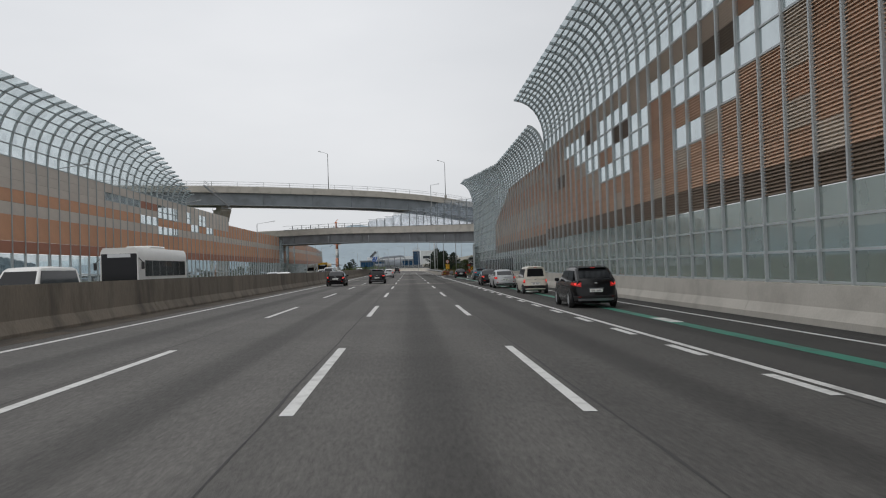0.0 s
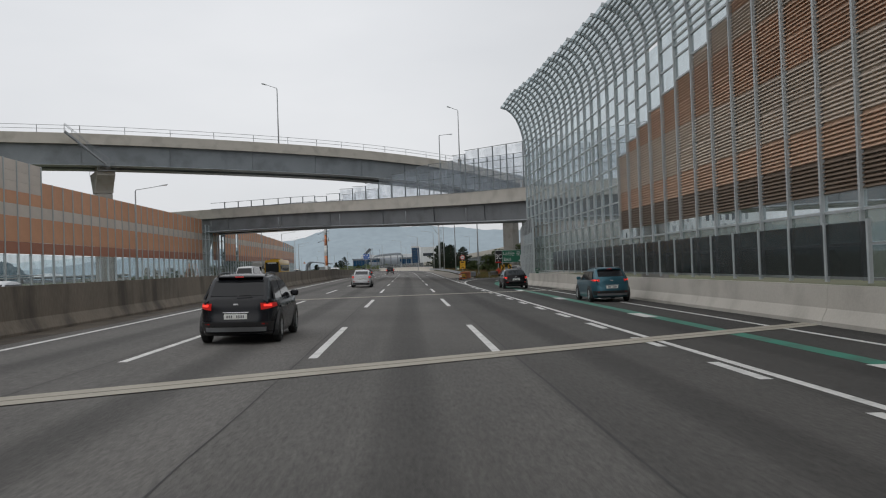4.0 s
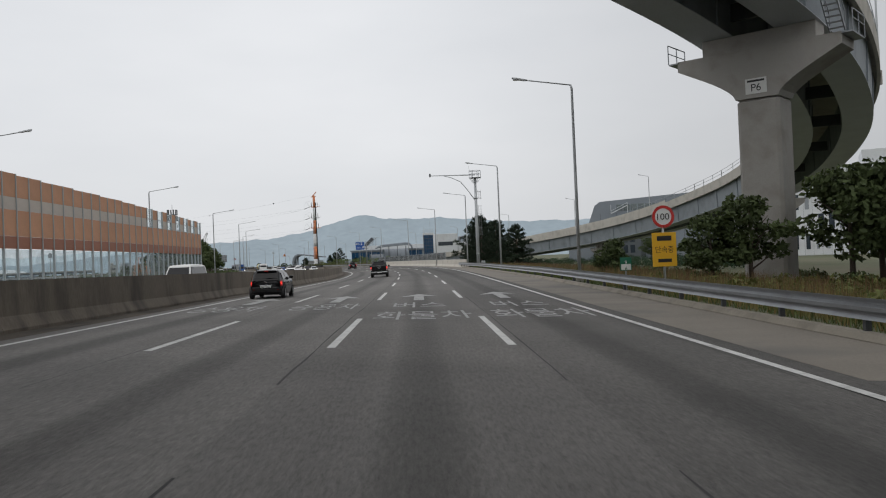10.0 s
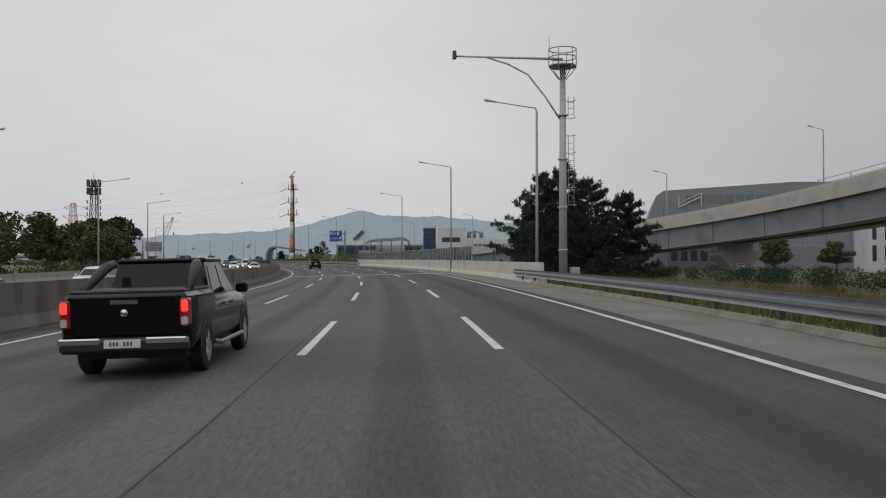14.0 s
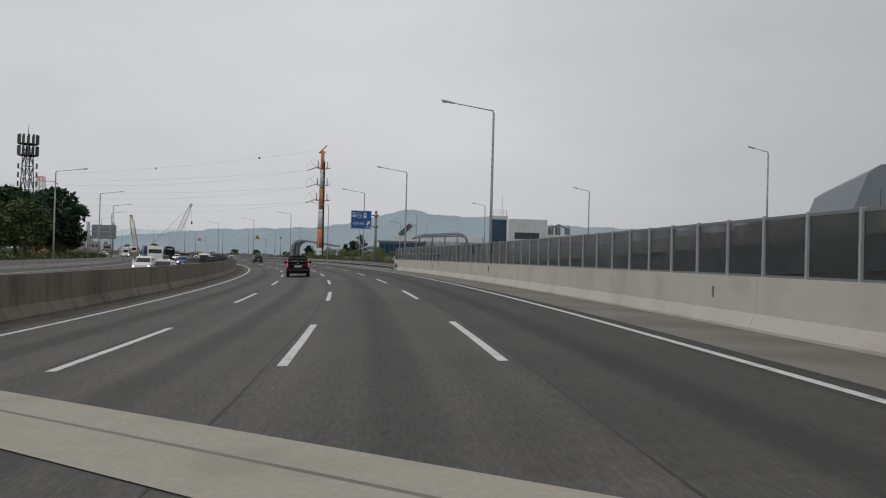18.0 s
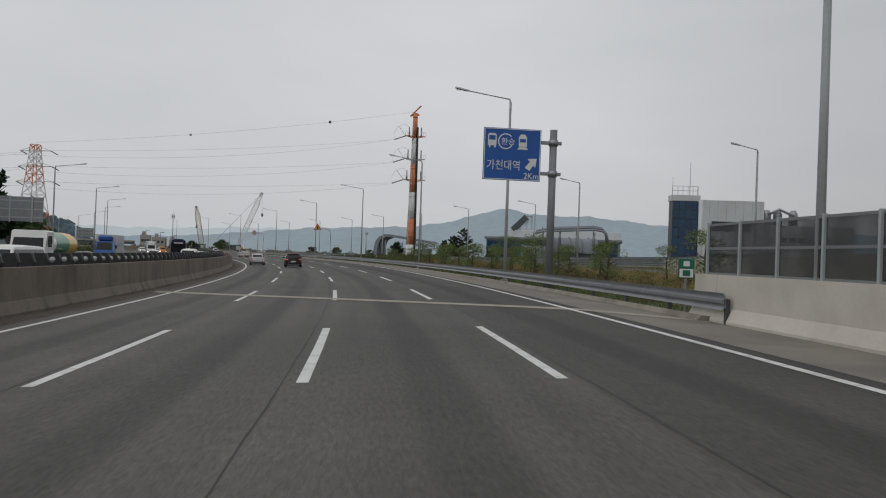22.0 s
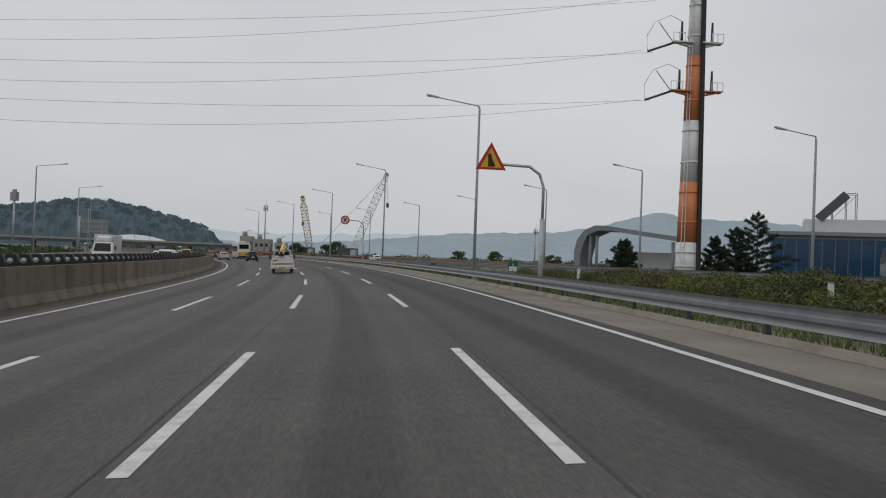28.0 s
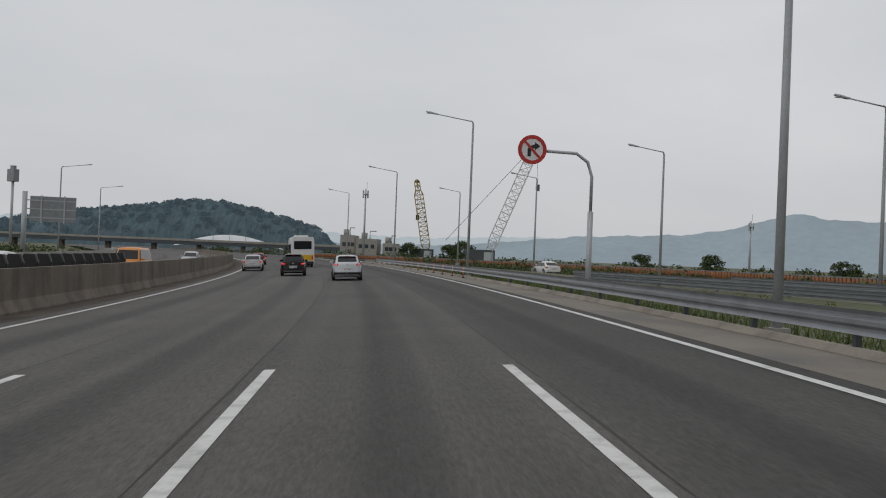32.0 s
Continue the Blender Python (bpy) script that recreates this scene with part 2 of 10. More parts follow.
M["concrete_old"] = material("concrete_old", (0.175, 0.148, 0.117), 0.88, vary=0.32, scale=0.8, fine=14, bump=0.3, stretch=(1, 1, 0.3), dirt=(0.06, 0.052, 0.042), dirt_scale=0.9, dirt_amount=0.8, objects=0.25)
M["concrete_pale"] = material("concrete_pale", (0.46, 0.435, 0.39), 0.85, vary=0.1, scale=0.5, fine=15, bump=0.2, dirt=(0.27, 0.25, 0.22), dirt_scale=0.6, dirt_amount=0.5, objects=0.15)
M["concrete_light"] = material("concrete_light", (0.58, 0.545, 0.48), 0.85, vary=0.07, scale=0.4, fine=12, bump=0.15, dirt=(0.36, 0.33, 0.28), dirt_scale=0.5, dirt_amount=0.4, objects=0.08)
M["shoulder"] = material("shoulder_concrete", (0.192, 0.172, 0.145), 0.88, vary=0.2, scale=0.4, fine=20, bump=0.25, dirt=(0.11, 0.105, 0.1), dirt_scale=0.3, dirt_amount=0.7)
M["girder"] = material("girder_blue_grey", (0.21, 0.235, 0.255), 0.55, vary=0.1, scale=0.5, fine=10, dirt=(0.09, 0.1, 0.11), dirt_scale=0.4, dirt_amount=0.5)
M["joint"] = material("joint_concrete", (0.36, 0.335, 0.28), 0.85, vary=0.15, scale=0.8, fine=14, dirt=(0.24, 0.22, 0.18), dirt_scale=0.8, dirt_amount=0.6)
M["girder_low"] = material("girder_slate", (0.17, 0.18, 0.19), 0.55, vary=0.12, scale=0.5, fine=10, dirt=(0.05, 0.052, 0.055), dirt_scale=0.4, dirt_amount=0.5)
# underside paler than the webs: light bounced off the road, put into the colour
M["girder_lifted"] = material("girder_underside_lifted", (0.42, 0.45, 0.48), 0.6, vary=0.12, scale=0.5, fine=10)
M["steel"] = material("galvanised_steel", (0.29, 0.305, 0.32), 0.42, 0.7, vary=0.14, scale=2, fine=30, dirt=(0.2, 0.2, 0.2), dirt_scale=1.5, dirt_amount=0.4)
M["post"] = material("post_grey_paint", (0.4, 0.43, 0.44), 0.5, 0.1, vary=0.1, scale=2, fine=20)
M["louver_brown"] = material("louver_rust_brown", (0.52, 0.35, 0.245), 0.62, vary=0.22, scale=1.2, fine=16, objects=0.5, islands=0.5)
M["louver_dark"] = material("louver_dark_brown", (0.17, 0.125, 0.09), 0.62, vary=0.22, scale=1.2, fine=16, objects=0.4, islands=0.4)
M["louver_grey"] = material("louver_taupe_grey", (0.54, 0.46, 0.38), 0.62, vary=0.16, scale=1.2, fine=16, objects=0.4, islands=0.4)
M["panel_orange"] = material("panel_orange_brown", (0.58, 0.3, 0.17), 0.6, vary=0.14, scale=1, fine=12, objects=0.4)
M["panel_grey"] = material("panel_warm_grey", (0.55, 0.49, 0.43), 0.6, vary=0.12, scale=1, fine=12, objects=0.4)
M["panel_red"] = material("panel_dark_red", (0.36, 0.15, 0.09), 0.6, vary=0.14, scale=1, fine=12, objects=0.4)
M["black_sheet"] = material("black_sheeting", (0.035, 0.036, 0.038), 0.7, vary=0.3, scale=1.0, fine=10, bump=0.4)
M["pane"] = glass("clear_pane", (0.55, 0.6, 0.62), 0.1, 0.86, (0.86, 0.9, 0.91))
M["pane_smoky"] = glass("smoky_pane", (0.26, 0.3, 0.29), 0.12, 0.5, (0.75, 0.8, 0.78))
M["pane_fence"] = glass("fence_pane", (0.4, 0.45, 0.5), 0.1, 0.88, (0.95, 0.96, 0.97))
M["fence_post"] = material("fence_post_grey", (0.17, 0.19, 0.2), 0.5, 0.2, vary=0.1, scale=2, fine=20)
M["pane_dark"] = glass("dark_pane", (0.03, 0.035, 0.035), 0.15, 0.58, (0.6, 0.61, 0.62))
M["pane_dusty"] = glass("dusty_dark_pane", (0.06, 0.062, 0.06), 0.25, 0.5, (0.66, 0.67, 0.68), 0.4)
M["dark_pole"] = material("dark_steel", (0.07, 0.075, 0.08), 0.5, 0.3, vary=0.15)
M["rubber"] = material("black_rubber", (0.018, 0.018, 0.018), 0.8, vary=0.2, scale=8, fine=60)
M["black"] = material("black_plastic", (0.02, 0.02, 0.021), 0.5, vary=0.15, scale=4, fine=40)
M["ground"] = material("rough_ground", (0.09, 0.1, 0.05), 0.95, vary=0.4, scale=0.06, fine=2, bump=0.5, dirt=(0.13, 0.11, 0.07), dirt_scale=0.05, dirt_amount=0.8)


# ---- helpers ----
def mesh_from(name, verts, faces, mat, smooth=False):
    me = bpy.data.meshes.new(name)
    me.from_pydata([tuple(v) for v in verts], [], faces)
    me.validate()
    me.update()
    if mat:
        me.materials.append(mat)
    if smooth:
        me.polygons.foreach_set("use_smooth", [True] * len(me.polygons))
    return me


def part(name, data, mat=None, parent=None, label="", at=None):
    """Links a bmesh or mesh as one object, under parent if given."""
    if isinstance(data, bmesh.types.BMesh):
        me = bpy.data.meshes.new(name)
        bmesh.ops.recalc_face_normals(data, faces=data.faces)
        data.to_mesh(me)
        data.free()
        if mat:
            me.materials.append(mat)
    else:
        me = data
    ob = new(name, me)
    if at is not None:
        ob.matrix_basis = at
    if parent:
        ob.parent = parent
    return tagged(ob, label)


def thing(name, label, category, group="", at=None, kind=""):
    ob = new(name)
    ob.empty_display_size = 0.3
    if at is not None:
        ob.matrix_basis = at
    return tagged(ob, label, category, group, kind)


def box(bm, x0, x1, y0, y1, z0, z1, bevel=0.0):
    r = bmesh.ops.create_cube(bm, size=1.0, matrix=Matrix.Translation(((x0 + x1) / 2, (y0 + y1) / 2, (z0 + z1) / 2)) @ Matrix.Diagonal((x1 - x0, y1 - y0, z1 - z0, 1)))
    if bevel:
        es = list({e for v in r["verts"] for e in v.link_edges})
        bmesh.ops.bevel(bm, geom=es, offset=bevel, segments=1, affect="EDGES")
    return bm


def boxed(*a, **k):
    return box(bmesh.new(), *a, **k)


def tube_data(pts, radii, sides=8, cap=True):
    """Verts and faces of a tube along points."""
    pts = [Vector(p) for p in pts]
    if not isinstance(radii, (list, tuple)):
        radii = [radii] * len(pts)
    verts, faces = [], []
    for i, p in enumerate(pts):
        d = (pts[min(i + 1, len(pts) - 1)] - pts[max(i - 1, 0)]).normalized()
        a = d.orthogonal() if abs(d.z) > 0.99 else d.cross(Vector((0, 0, 1)))
        a.normalize()
        b = d.cross(a).normalized()
        for k in range(sides):
            t = 2 * math.pi * k / sides
            verts.append(p + (a * math.cos(t) + b * math.sin(t)) * radii[i])
    for i in range(len(pts) - 1):
        for k in range(sides):
            k2 = (k + 1) % sides
            faces.append((i * sides + k, i * sides + k2, (i + 1) * sides + k2, (i + 1) * sides + k))
    if cap:
        faces.append(tuple(range(sides - 1, -1, -1)))
        faces.append(tuple(range((len(pts) - 1) * sides, len(pts) * sides)))
    return verts, faces


def tube(name, pts, radii, mat, sides=8):
    v, f = tube_data(pts, radii, sides)
    return mesh_from(name, v, f, mat, smooth=sides > 5)


def joined(name, pieces, mat, smooth=False):
    """One mesh out of several (verts, faces) pieces."""
    vs, fs = [], []
    for v, f in pieces:
        o = len(vs)
        vs += list(v)
        fs += [tuple(i + o for i in q) for q in f]
    return mesh_from(name, vs, fs, mat, smooth)


def box_data(x0, x1, y0, y1, z0, z1):
    v = [(x, y, z) for x in (x0, x1) for y in (y0, y1) for z in (z0, z1)]
    return v, [(0, 1, 3, 2), (4, 6, 7, 5), (0, 4, 5, 1), (2, 3, 7, 6), (0, 2, 6, 4), (1, 5, 7, 3)]


def beam_data(a, b, w, d=None):
    """A square bar from a to b."""
    a, b = Vector(a), Vector(b)
    d = d or w
    ax = (b - a).normalized()
    s = ax.cross(Vector((0, 0, 1)))
    s = Vector((1, 0, 0)) if s.length < 0.01 else s.normalized()
    t = ax.cross(s).normalized()
    v = [p + s * (w / 2 * i) + t * (d / 2 * j) for p in (a, b) for i, j in ((-1, -1), (1, -1), (1, 1), (-1, 1))]
    return v, [(0, 1, 2, 3), (7, 6, 5, 4), (0, 4, 5, 1), (1, 5, 6, 2), (2, 6, 7, 3), (3, 7, 4, 0)]


def sweep_data(profile, frames, closed=True, cap=True):
    """profile: (across, up) points; frames: (origin, across vector, up vector)."""
    n = len(profile)
    verts, faces = [], []
    for o, ax, upv in frames:
        o, ax, upv = Vector(o), Vector(ax), Vector(upv)
        verts += [o + ax * a + upv * b for a, b in profile]
    m = n if closed else n - 1
    for i in range(len(frames) - 1):
        for k in range(m):
            k2 = (k + 1) % n
            faces.append((i * n + k, i * n + k2, (i + 1) * n + k2, (i + 1) * n + k))
    if closed and cap:
        faces.append(tuple(range(n - 1, -1, -1)))
        faces.append(tuple(range((len(frames) - 1) * n, len(frames) * n)))
    return verts, faces


# ---- the road's line: straight, then a left-hand bend, banked ----
KAP, S0, DS = 0.0014683, 228.07, 132.6
_s = np.arange(-200.0, 1500.0, 1.0)
_h = np.where(_s < S0, 0, np.where(_s < S0 + DS, KAP * (_s - S0) ** 2 / (2 * DS), KAP * (_s - S0 - DS / 2)))
_h = np.minimum(_h, KAP * (900 - S0 - DS / 2))
_x = -np.concatenate([[0], np.cumsum((np.sin(_h[1:]) + np.sin(_h[:-1])) / 2)])
_y = np.concatenate([[0], np.cumsum((np.cos(_h[1:]) + np.cos(_h[:-1])) / 2)])
_x -= np.interp(0, _s, _x)
_y -= np.interp(0, _s, _y)
BANK_S = (-200, 0, 100, 200, 300, 380, 460, 560, 660, 800, 1400)
BANK = (-0.0239, -0.0239, -0.0191, -0.0344, 0.0308, 0.0421, 0.0380, 0.0442, 0.0500, 0.0400, 0.03)


def heading(s):
    return float(np.interp(s, _s, _h))


def bank(s):
    return float(np.interp(s, BANK_S, BANK))


def road_z(s, u):
    """Height of the surface: the lanes lie on the cross-fall, the outer shoulder drains outward in the bend."""
    b = bank(s)
    if b <= 0:
        return b * max(-11.0, min(12.5, u))
    return b * max(-11.0, min(5.9, u)) - min(b, 0.02) * max(0.0, min(12.5, u) - 5.9)


def drift(s):
    """The roadside line eases in towards the lanes round the bend."""
    return float(np.interp(s, (228, 300, 400, 500, 602, 700, 800), (0, 0.03, 0.155, 0.3, 0.435, 0.56, 0.69)))


def rp(s, u, z=0.0):
    """World place of a point s metres along the road, u to its right, z above its surface."""
    h = heading(s)
    return Vector((float(np.interp(s, _s, _x)) + u * math.cos(h), float(np.interp(s, _s, _y)) + u * math.sin(h), road_z(s, u) + z))


def rpw(s, u, z=0.0):
    """The same with z from the level datum."""
    p = rp(s, u)
    p.z = z
    return p


def across(s):
    h = heading(s)
    return Vector((math.cos(h), math.sin(h), 0))


def at_road(s, u, z=0.0, turn=0.0, level=False):
    p = rpw(s, u, z) if level else rp(s, u, z)
    return Matrix.LocRotScale(p, Euler((0, 0, heading(s) + radians(turn))), None)


UP = Vector((0, 0, 1))


def along(s0, s1, u, step=4.0, z=0.0, level=False):
    n = max(1, int(math.ceil(abs(s1 - s0) / step)))
    out = []
    for i in range(n + 1):
        s = s0 + (s1 - s0) * i / n
        uu = u(s) if callable(u) else u
        out.append((rpw(s, uu, z) if level else rp(s, uu, z), across(s), UP))
    return out

# ---- road ----
def strip(name, s0, s1, u0, u1, z, mat, step=4.0, parts=1):
    """A surface strip along the road with UVs in metres."""
    n = max(1, int(math.ceil((s1 - s0) / step)))
    vs, fs, uv = [], [], []
    for i in range(n + 1):
        s = s0 + (s1 - s0) * i / n
        a, b = (u0(s) if callable(u0) else u0), (u1(s) if callable(u1) else u1)
        for j in range(parts + 1):
            u = a + (b - a) * j / parts
            vs.append(rp(s, u, z))
            uv.append((u, s))
    w = parts + 1
    for i in range(n):
        for j in range(parts):
            fs.append((i * w + j, i * w + j + 1, (i + 1) * w + j + 1, (i + 1) * w + j))
    me = mesh_from(name, vs, fs, mat)
    layer = me.uv_layers.new(name="UVMap")
    for lp in me.loops:
        layer.data[lp.index].uv = uv[lp.vertex_index]
    return me


def ramp_left(s):
    return 5.9 + 0.0029 * max(0.0, s - 150) ** 2


def ramp_right(s):
    return 9.9 + 0.0043 * max(0.0, s - 158) ** 2 + 2.2 * max(0.0, min(1.0, (s - 142) / 34)) - 0.8 * max(0.0, min(1.0, (s - 184) / 28)) - 3.0 * max(0.0, min(1.0, (s - 212) / 22))


def road_right(s):
    return ramp_right(s) + 1.3 if s < 205 else 9.7


LANES = (-5.07, -1.49, 2.09)
ground = tagged(new("ground", mesh_from("ground", [(-4000, -3000, -1.4), (4000, -3000, -1.4), (4000, 4500, -1.4), (-4000, 4500, -1.4)], [(0, 1, 2, 3)], M["ground"])), "rough grassy ground beside the motorway", "ground", kind="structure")
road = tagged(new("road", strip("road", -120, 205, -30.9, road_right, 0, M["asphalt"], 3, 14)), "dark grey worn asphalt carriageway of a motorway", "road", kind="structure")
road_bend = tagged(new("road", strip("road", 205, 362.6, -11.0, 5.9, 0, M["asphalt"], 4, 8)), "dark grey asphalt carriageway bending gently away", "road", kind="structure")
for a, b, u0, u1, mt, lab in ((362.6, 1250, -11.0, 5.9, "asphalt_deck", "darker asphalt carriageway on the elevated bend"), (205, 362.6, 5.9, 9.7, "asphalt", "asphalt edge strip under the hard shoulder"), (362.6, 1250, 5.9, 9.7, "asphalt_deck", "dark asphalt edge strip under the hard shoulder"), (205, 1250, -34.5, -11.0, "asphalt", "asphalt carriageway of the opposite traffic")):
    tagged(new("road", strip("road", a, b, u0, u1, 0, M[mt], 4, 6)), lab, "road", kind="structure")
exit_ramp = tagged(new("exit_ramp", strip("exit_ramp", 205, 285, lambda s: ramp_left(s) - 1.6, lambda s: ramp_right(s) + 1.3, 0, M["asphalt"], 3, 4)), "asphalt exit ramp curving away under the viaduct", "road", kind="structure")
shoulder = tagged(new("shoulder", strip("shoulder", 200, 900, lambda s: 6.35, lambda s: 9.3, 0.004, M["shoulder"], 4, 2)), "pale grey concrete hard shoulder with stains", "shoulder", kind="structure")
LW = 0.085
M["gutter"] = material("gutter_grime", (0.075, 0.06, 0.045), 0.92, vary=0.45, scale=1.2, fine=22, bump=0.6, stretch=(1, 0.35, 1), dirt=(0.03, 0.026, 0.022), dirt_scale=1.6, dirt_amount=0.9)
tagged(new("gutter", strip("gutter", -60, 900, -10.36, -9.35, 0.005, M["gutter"], 4, 2)), "grimy brown gutter with silt along the median barrier", "gutter", kind="structure")


def line(par, s0, s1, u, mat="paint", z=0.006, w=LW, name="edge_line", step=4.0):
    u0 = (lambda s: u(s) - w) if callable(u) else u - w
    u1 = (lambda s: u(s) + w) if callable(u) else u + w
    return part(name, strip(name, s0, s1, u0, u1, z, M[mat], step), parent=par)


line(road, -60, 205, -8.72)
line(road_bend, 205, 900, -8.72)
line(road_bend, 200, 900, 5.78, z=0.01)
line(road, 163, 200, lambda s: 5.72 + (s - 163) / 37 * 0.34)
line(road, -60, 151, 5.84)
line(road, 151, 163, lambda s: 5.84 - (s - 151) * 0.01)
line(road, 151, 205, ramp_left, step=2)
line(exit_ramp, 205, 275, ramp_left, step=2)
line(road, -60, 205, lambda s: ramp_right(s) - 0.05, step=3)
line(exit_ramp, 205, 275, lambda s: ramp_right(s) - 0.05, step=3)
for k in range(-4, 32):
    s = 38.2 + 20 * k
    for u in LANES:
        line(road if s < 205 else road_bend, s - 8.3, s, u, name="lane_dash", step=8.3, w=0.085)
    for u in (-16.3, -19.9, -23.5):
        line(road if s < 205 else road_bend, s - 8, s, u, name="lane_dash", step=8, w=0.075)
line(road, -60, 205, -12.6)
line(road_bend, 205, 900, -12.6)
line(road, -60, 205, -27.2)
line(road_bend, 205, 900, -27.2)
for k in range(30):
    s = -4.2 + 5.0 * k
    if s < 150:
        line(road, s, s + 2.2, 5.54, name="short_dash", step=3, w=0.1)
line(road, 0, 172, lambda s: 7.95 + (s - 30) * 0.003 + max(0, s - 142) ** 2 * 0.0035, "green", w=0.22, name="green_guide_line", step=3)
for k in range(9):
    line(road, 10 + k * 15, 12.2 + k * 15, 8.0, name="guide_mark", step=3, w=0.22, z=0.011)
for s in (172.5, 192.5):
    line(road, s, s + 7, lambda t: ramp_left(t) + 3.3, name="lane_dash", step=2, w=0.075)
for s in (212.5, 232.5):
    line(exit_ramp, s, s + 7, lambda t: ramp_left(t) + 3.3, name="lane_dash", step=2, w=0.075)


def quad_mark(name, par, pts, mat, z=0.008):
    return part(name, mesh_from(name, [rp(s, u, z) for s, u in pts], [tuple(range(len(pts)))], M[mat]), parent=par)


for k in range(30):
    s = 155.0 + 1.32 * k
    b = ramp_left(s - 0.5) - 0.1
    w = 0.42 if s < 176 else 0.32
    quad_mark("hatch_bar", road, [(s, 5.8), (s + w, 5.8), (s - 0.55 + w - 0.12 * (b - 5.8), b), (s - 0.55 - 0.12 * (b - 5.8), b)], "paint" if s < 178 else "paint_worn", 0.009)


def joint(par, s_mid, slope, u0, u1, w0=0.45, w1=0.45):
    """Expansion joint: two pale concrete strips with a dark steel gap, laid on the skew."""
    for a, b, m, n in ((-0.05 - w0, -0.05, "joint", "joint_concrete"), (-0.05, 0.05, "shoulder", "joint_gap"), (0.05, 0.05 + w1, "joint", "joint_concrete")):
        pts, k = [], 12
        for i in range(k + 1):
            u = u0 + (u1 - u0) * i / k
            pts.append((s_mid + slope * u + a, u))
        for i in range(k, -1, -1):
            u = u0 + (u1 - u0) * i / k
            pts.append((s_mid + slope * u + b, u))
        vs = [rp(s, u, 0.014) for s, u in pts]
        fs = [(i, i + 1, 2 * k - i, 2 * k + 1 - i) for i in range(k)]
        part(n, mesh_from(n, vs, fs, M[m]), parent=par)


joint(road, 88.6, 0.66, -9.6, 11.2)
joint(road, 123.6, 0.73, -9.6, 11.2)
joint(road_bend, 362.6, -0.87, -9.6, 9.2, 1.25, 0.95)
joint(road_bend, 469.3, -0.92, -9.6, 9.2)


def seam(par, s0, s1, u, w, seed):
    """Dark, slightly wandering joint between two asphalt lanes."""
    g = random.Random(seed)
    n = int((s1 - s0) / 1.5)
    off, vs = 0.0, []
    for i in range(n + 1):
        q = s0 + (s1 - s0) * i / n
        off = off * 0.9 + g.uniform(-0.02, 0.02)
        k = w * g.uniform(0.35, 1.2)
        vs += [rp(q, u + off - k, 0.0035), rp(q, u + off + k, 0.0035)]
    part("lane_seam", mesh_from("lane_seam", vs, [(2 * i, 2 * i + 1, 2 * i + 3, 2 * i + 2) for i in range(n)], M["seam"]), parent=par, label="dark crack-like joint in the asphalt")


M["seam"] = material("asphalt_seam", (0.04, 0.039, 0.038), 0.85, vary=0.3, scale=1.5, fine=30)
for k, (u, w) in enumerate(((-5.28, 0.014), (-1.72, 0.02), (2.33, 0.02), (5.6, 0.012))):
    seam(road, -60, 200, u, w, 50 + k)
    seam(road_bend, 205, 850, u, w, 70 + k)


def text_mesh(body, size, mat, spacing=1.0, align="CENTER"):
    c = bpy.data.curves.new("text", "FONT")
    c.body, c.size, c.align_x, c.align_y, c.space_character = body, size, align, "CENTER", spacing
    ob = new("text_source", c)
    dg = bpy.context.evaluated_depsgraph_get()
    me = bpy.data.meshes.new_from_object(ob.evaluated_get(dg))
    bpy.data.objects.remove(ob)
    me.materials.clear()
    me.materials.append(mat)
    return me


def road_text(body, s, u, width, length):
    """Stretched lettering painted on the road."""
    me = text_mesh(body, 1.0, M["paint_worn"])
    xs, ys = [v.co.x for v in me.vertices], [v.co.y for v in me.vertices]
    kx, ky = width / (max(xs) - min(xs)), length / (max(ys) - min(ys))
    for v in me.vertices:
        v.co = rp(s + (v.co.y - min(ys)) * ky, u + v.co.x * kx, 0.01)
    part("road_lettering", me, parent=road_bend, label="worn white stretched road lettering")


def road_arrow(s, u):
    pts = [(0, -0.22), (3.9, -0.22), (3.6, -0.85), (6.2, 0), (3.6, 0.85), (3.9, 0.22), (0, 0.22)]
    quad_mark("road_arrow", road_bend, [(s + a, u + b) for a, b in pts], "paint_worn", 0.01)


for u, words in ((0.25, ("화물차", "버스")), (3.92, ("화물차", "버스")), (-3.3, ("승용차", "")), (-6.95, ("승용차", ""))):
    if words[1]:
        road_text(words[0], 217.4, u + 0.12, 3.0, 3.75)
        road_text(words[1], 223.4 if u < 1 else 222.8, u, 1.95, 3.5)
    else:
        road_text(words[0], 223.4, u, 2.55, 3.8)
    road_arrow(228.7, u)


# ---- barriers along the road ----
def barrier_profile(h, flip=1):
    p = [(-0.30, -0.3), (0.30, -0.3), (0.30, 0.08), (0.13, 0.42), (0.09, h), (-0.09, h), (-0.13, 0.42), (-0.30, 0.08)]
    return [(a * flip, b) for a, b in p]


def barrier(name, label, s0, s1, u, h, mat, seg=12.0, gap=0.02, lean=1.0):
    top = thing(name, label, "barrier", kind="structure")
    s = s0
    while s < s1 - 0.5:
        e = min(s + seg, s1)
        prof = [(a * lean, b) for a, b in barrier_profile(h)]
        part("barrier_segment", joined("barrier_segment", [sweep_data(prof, along(s, e - gap, u, 3.0))], M[mat]), parent=top)
        s = e
    return top


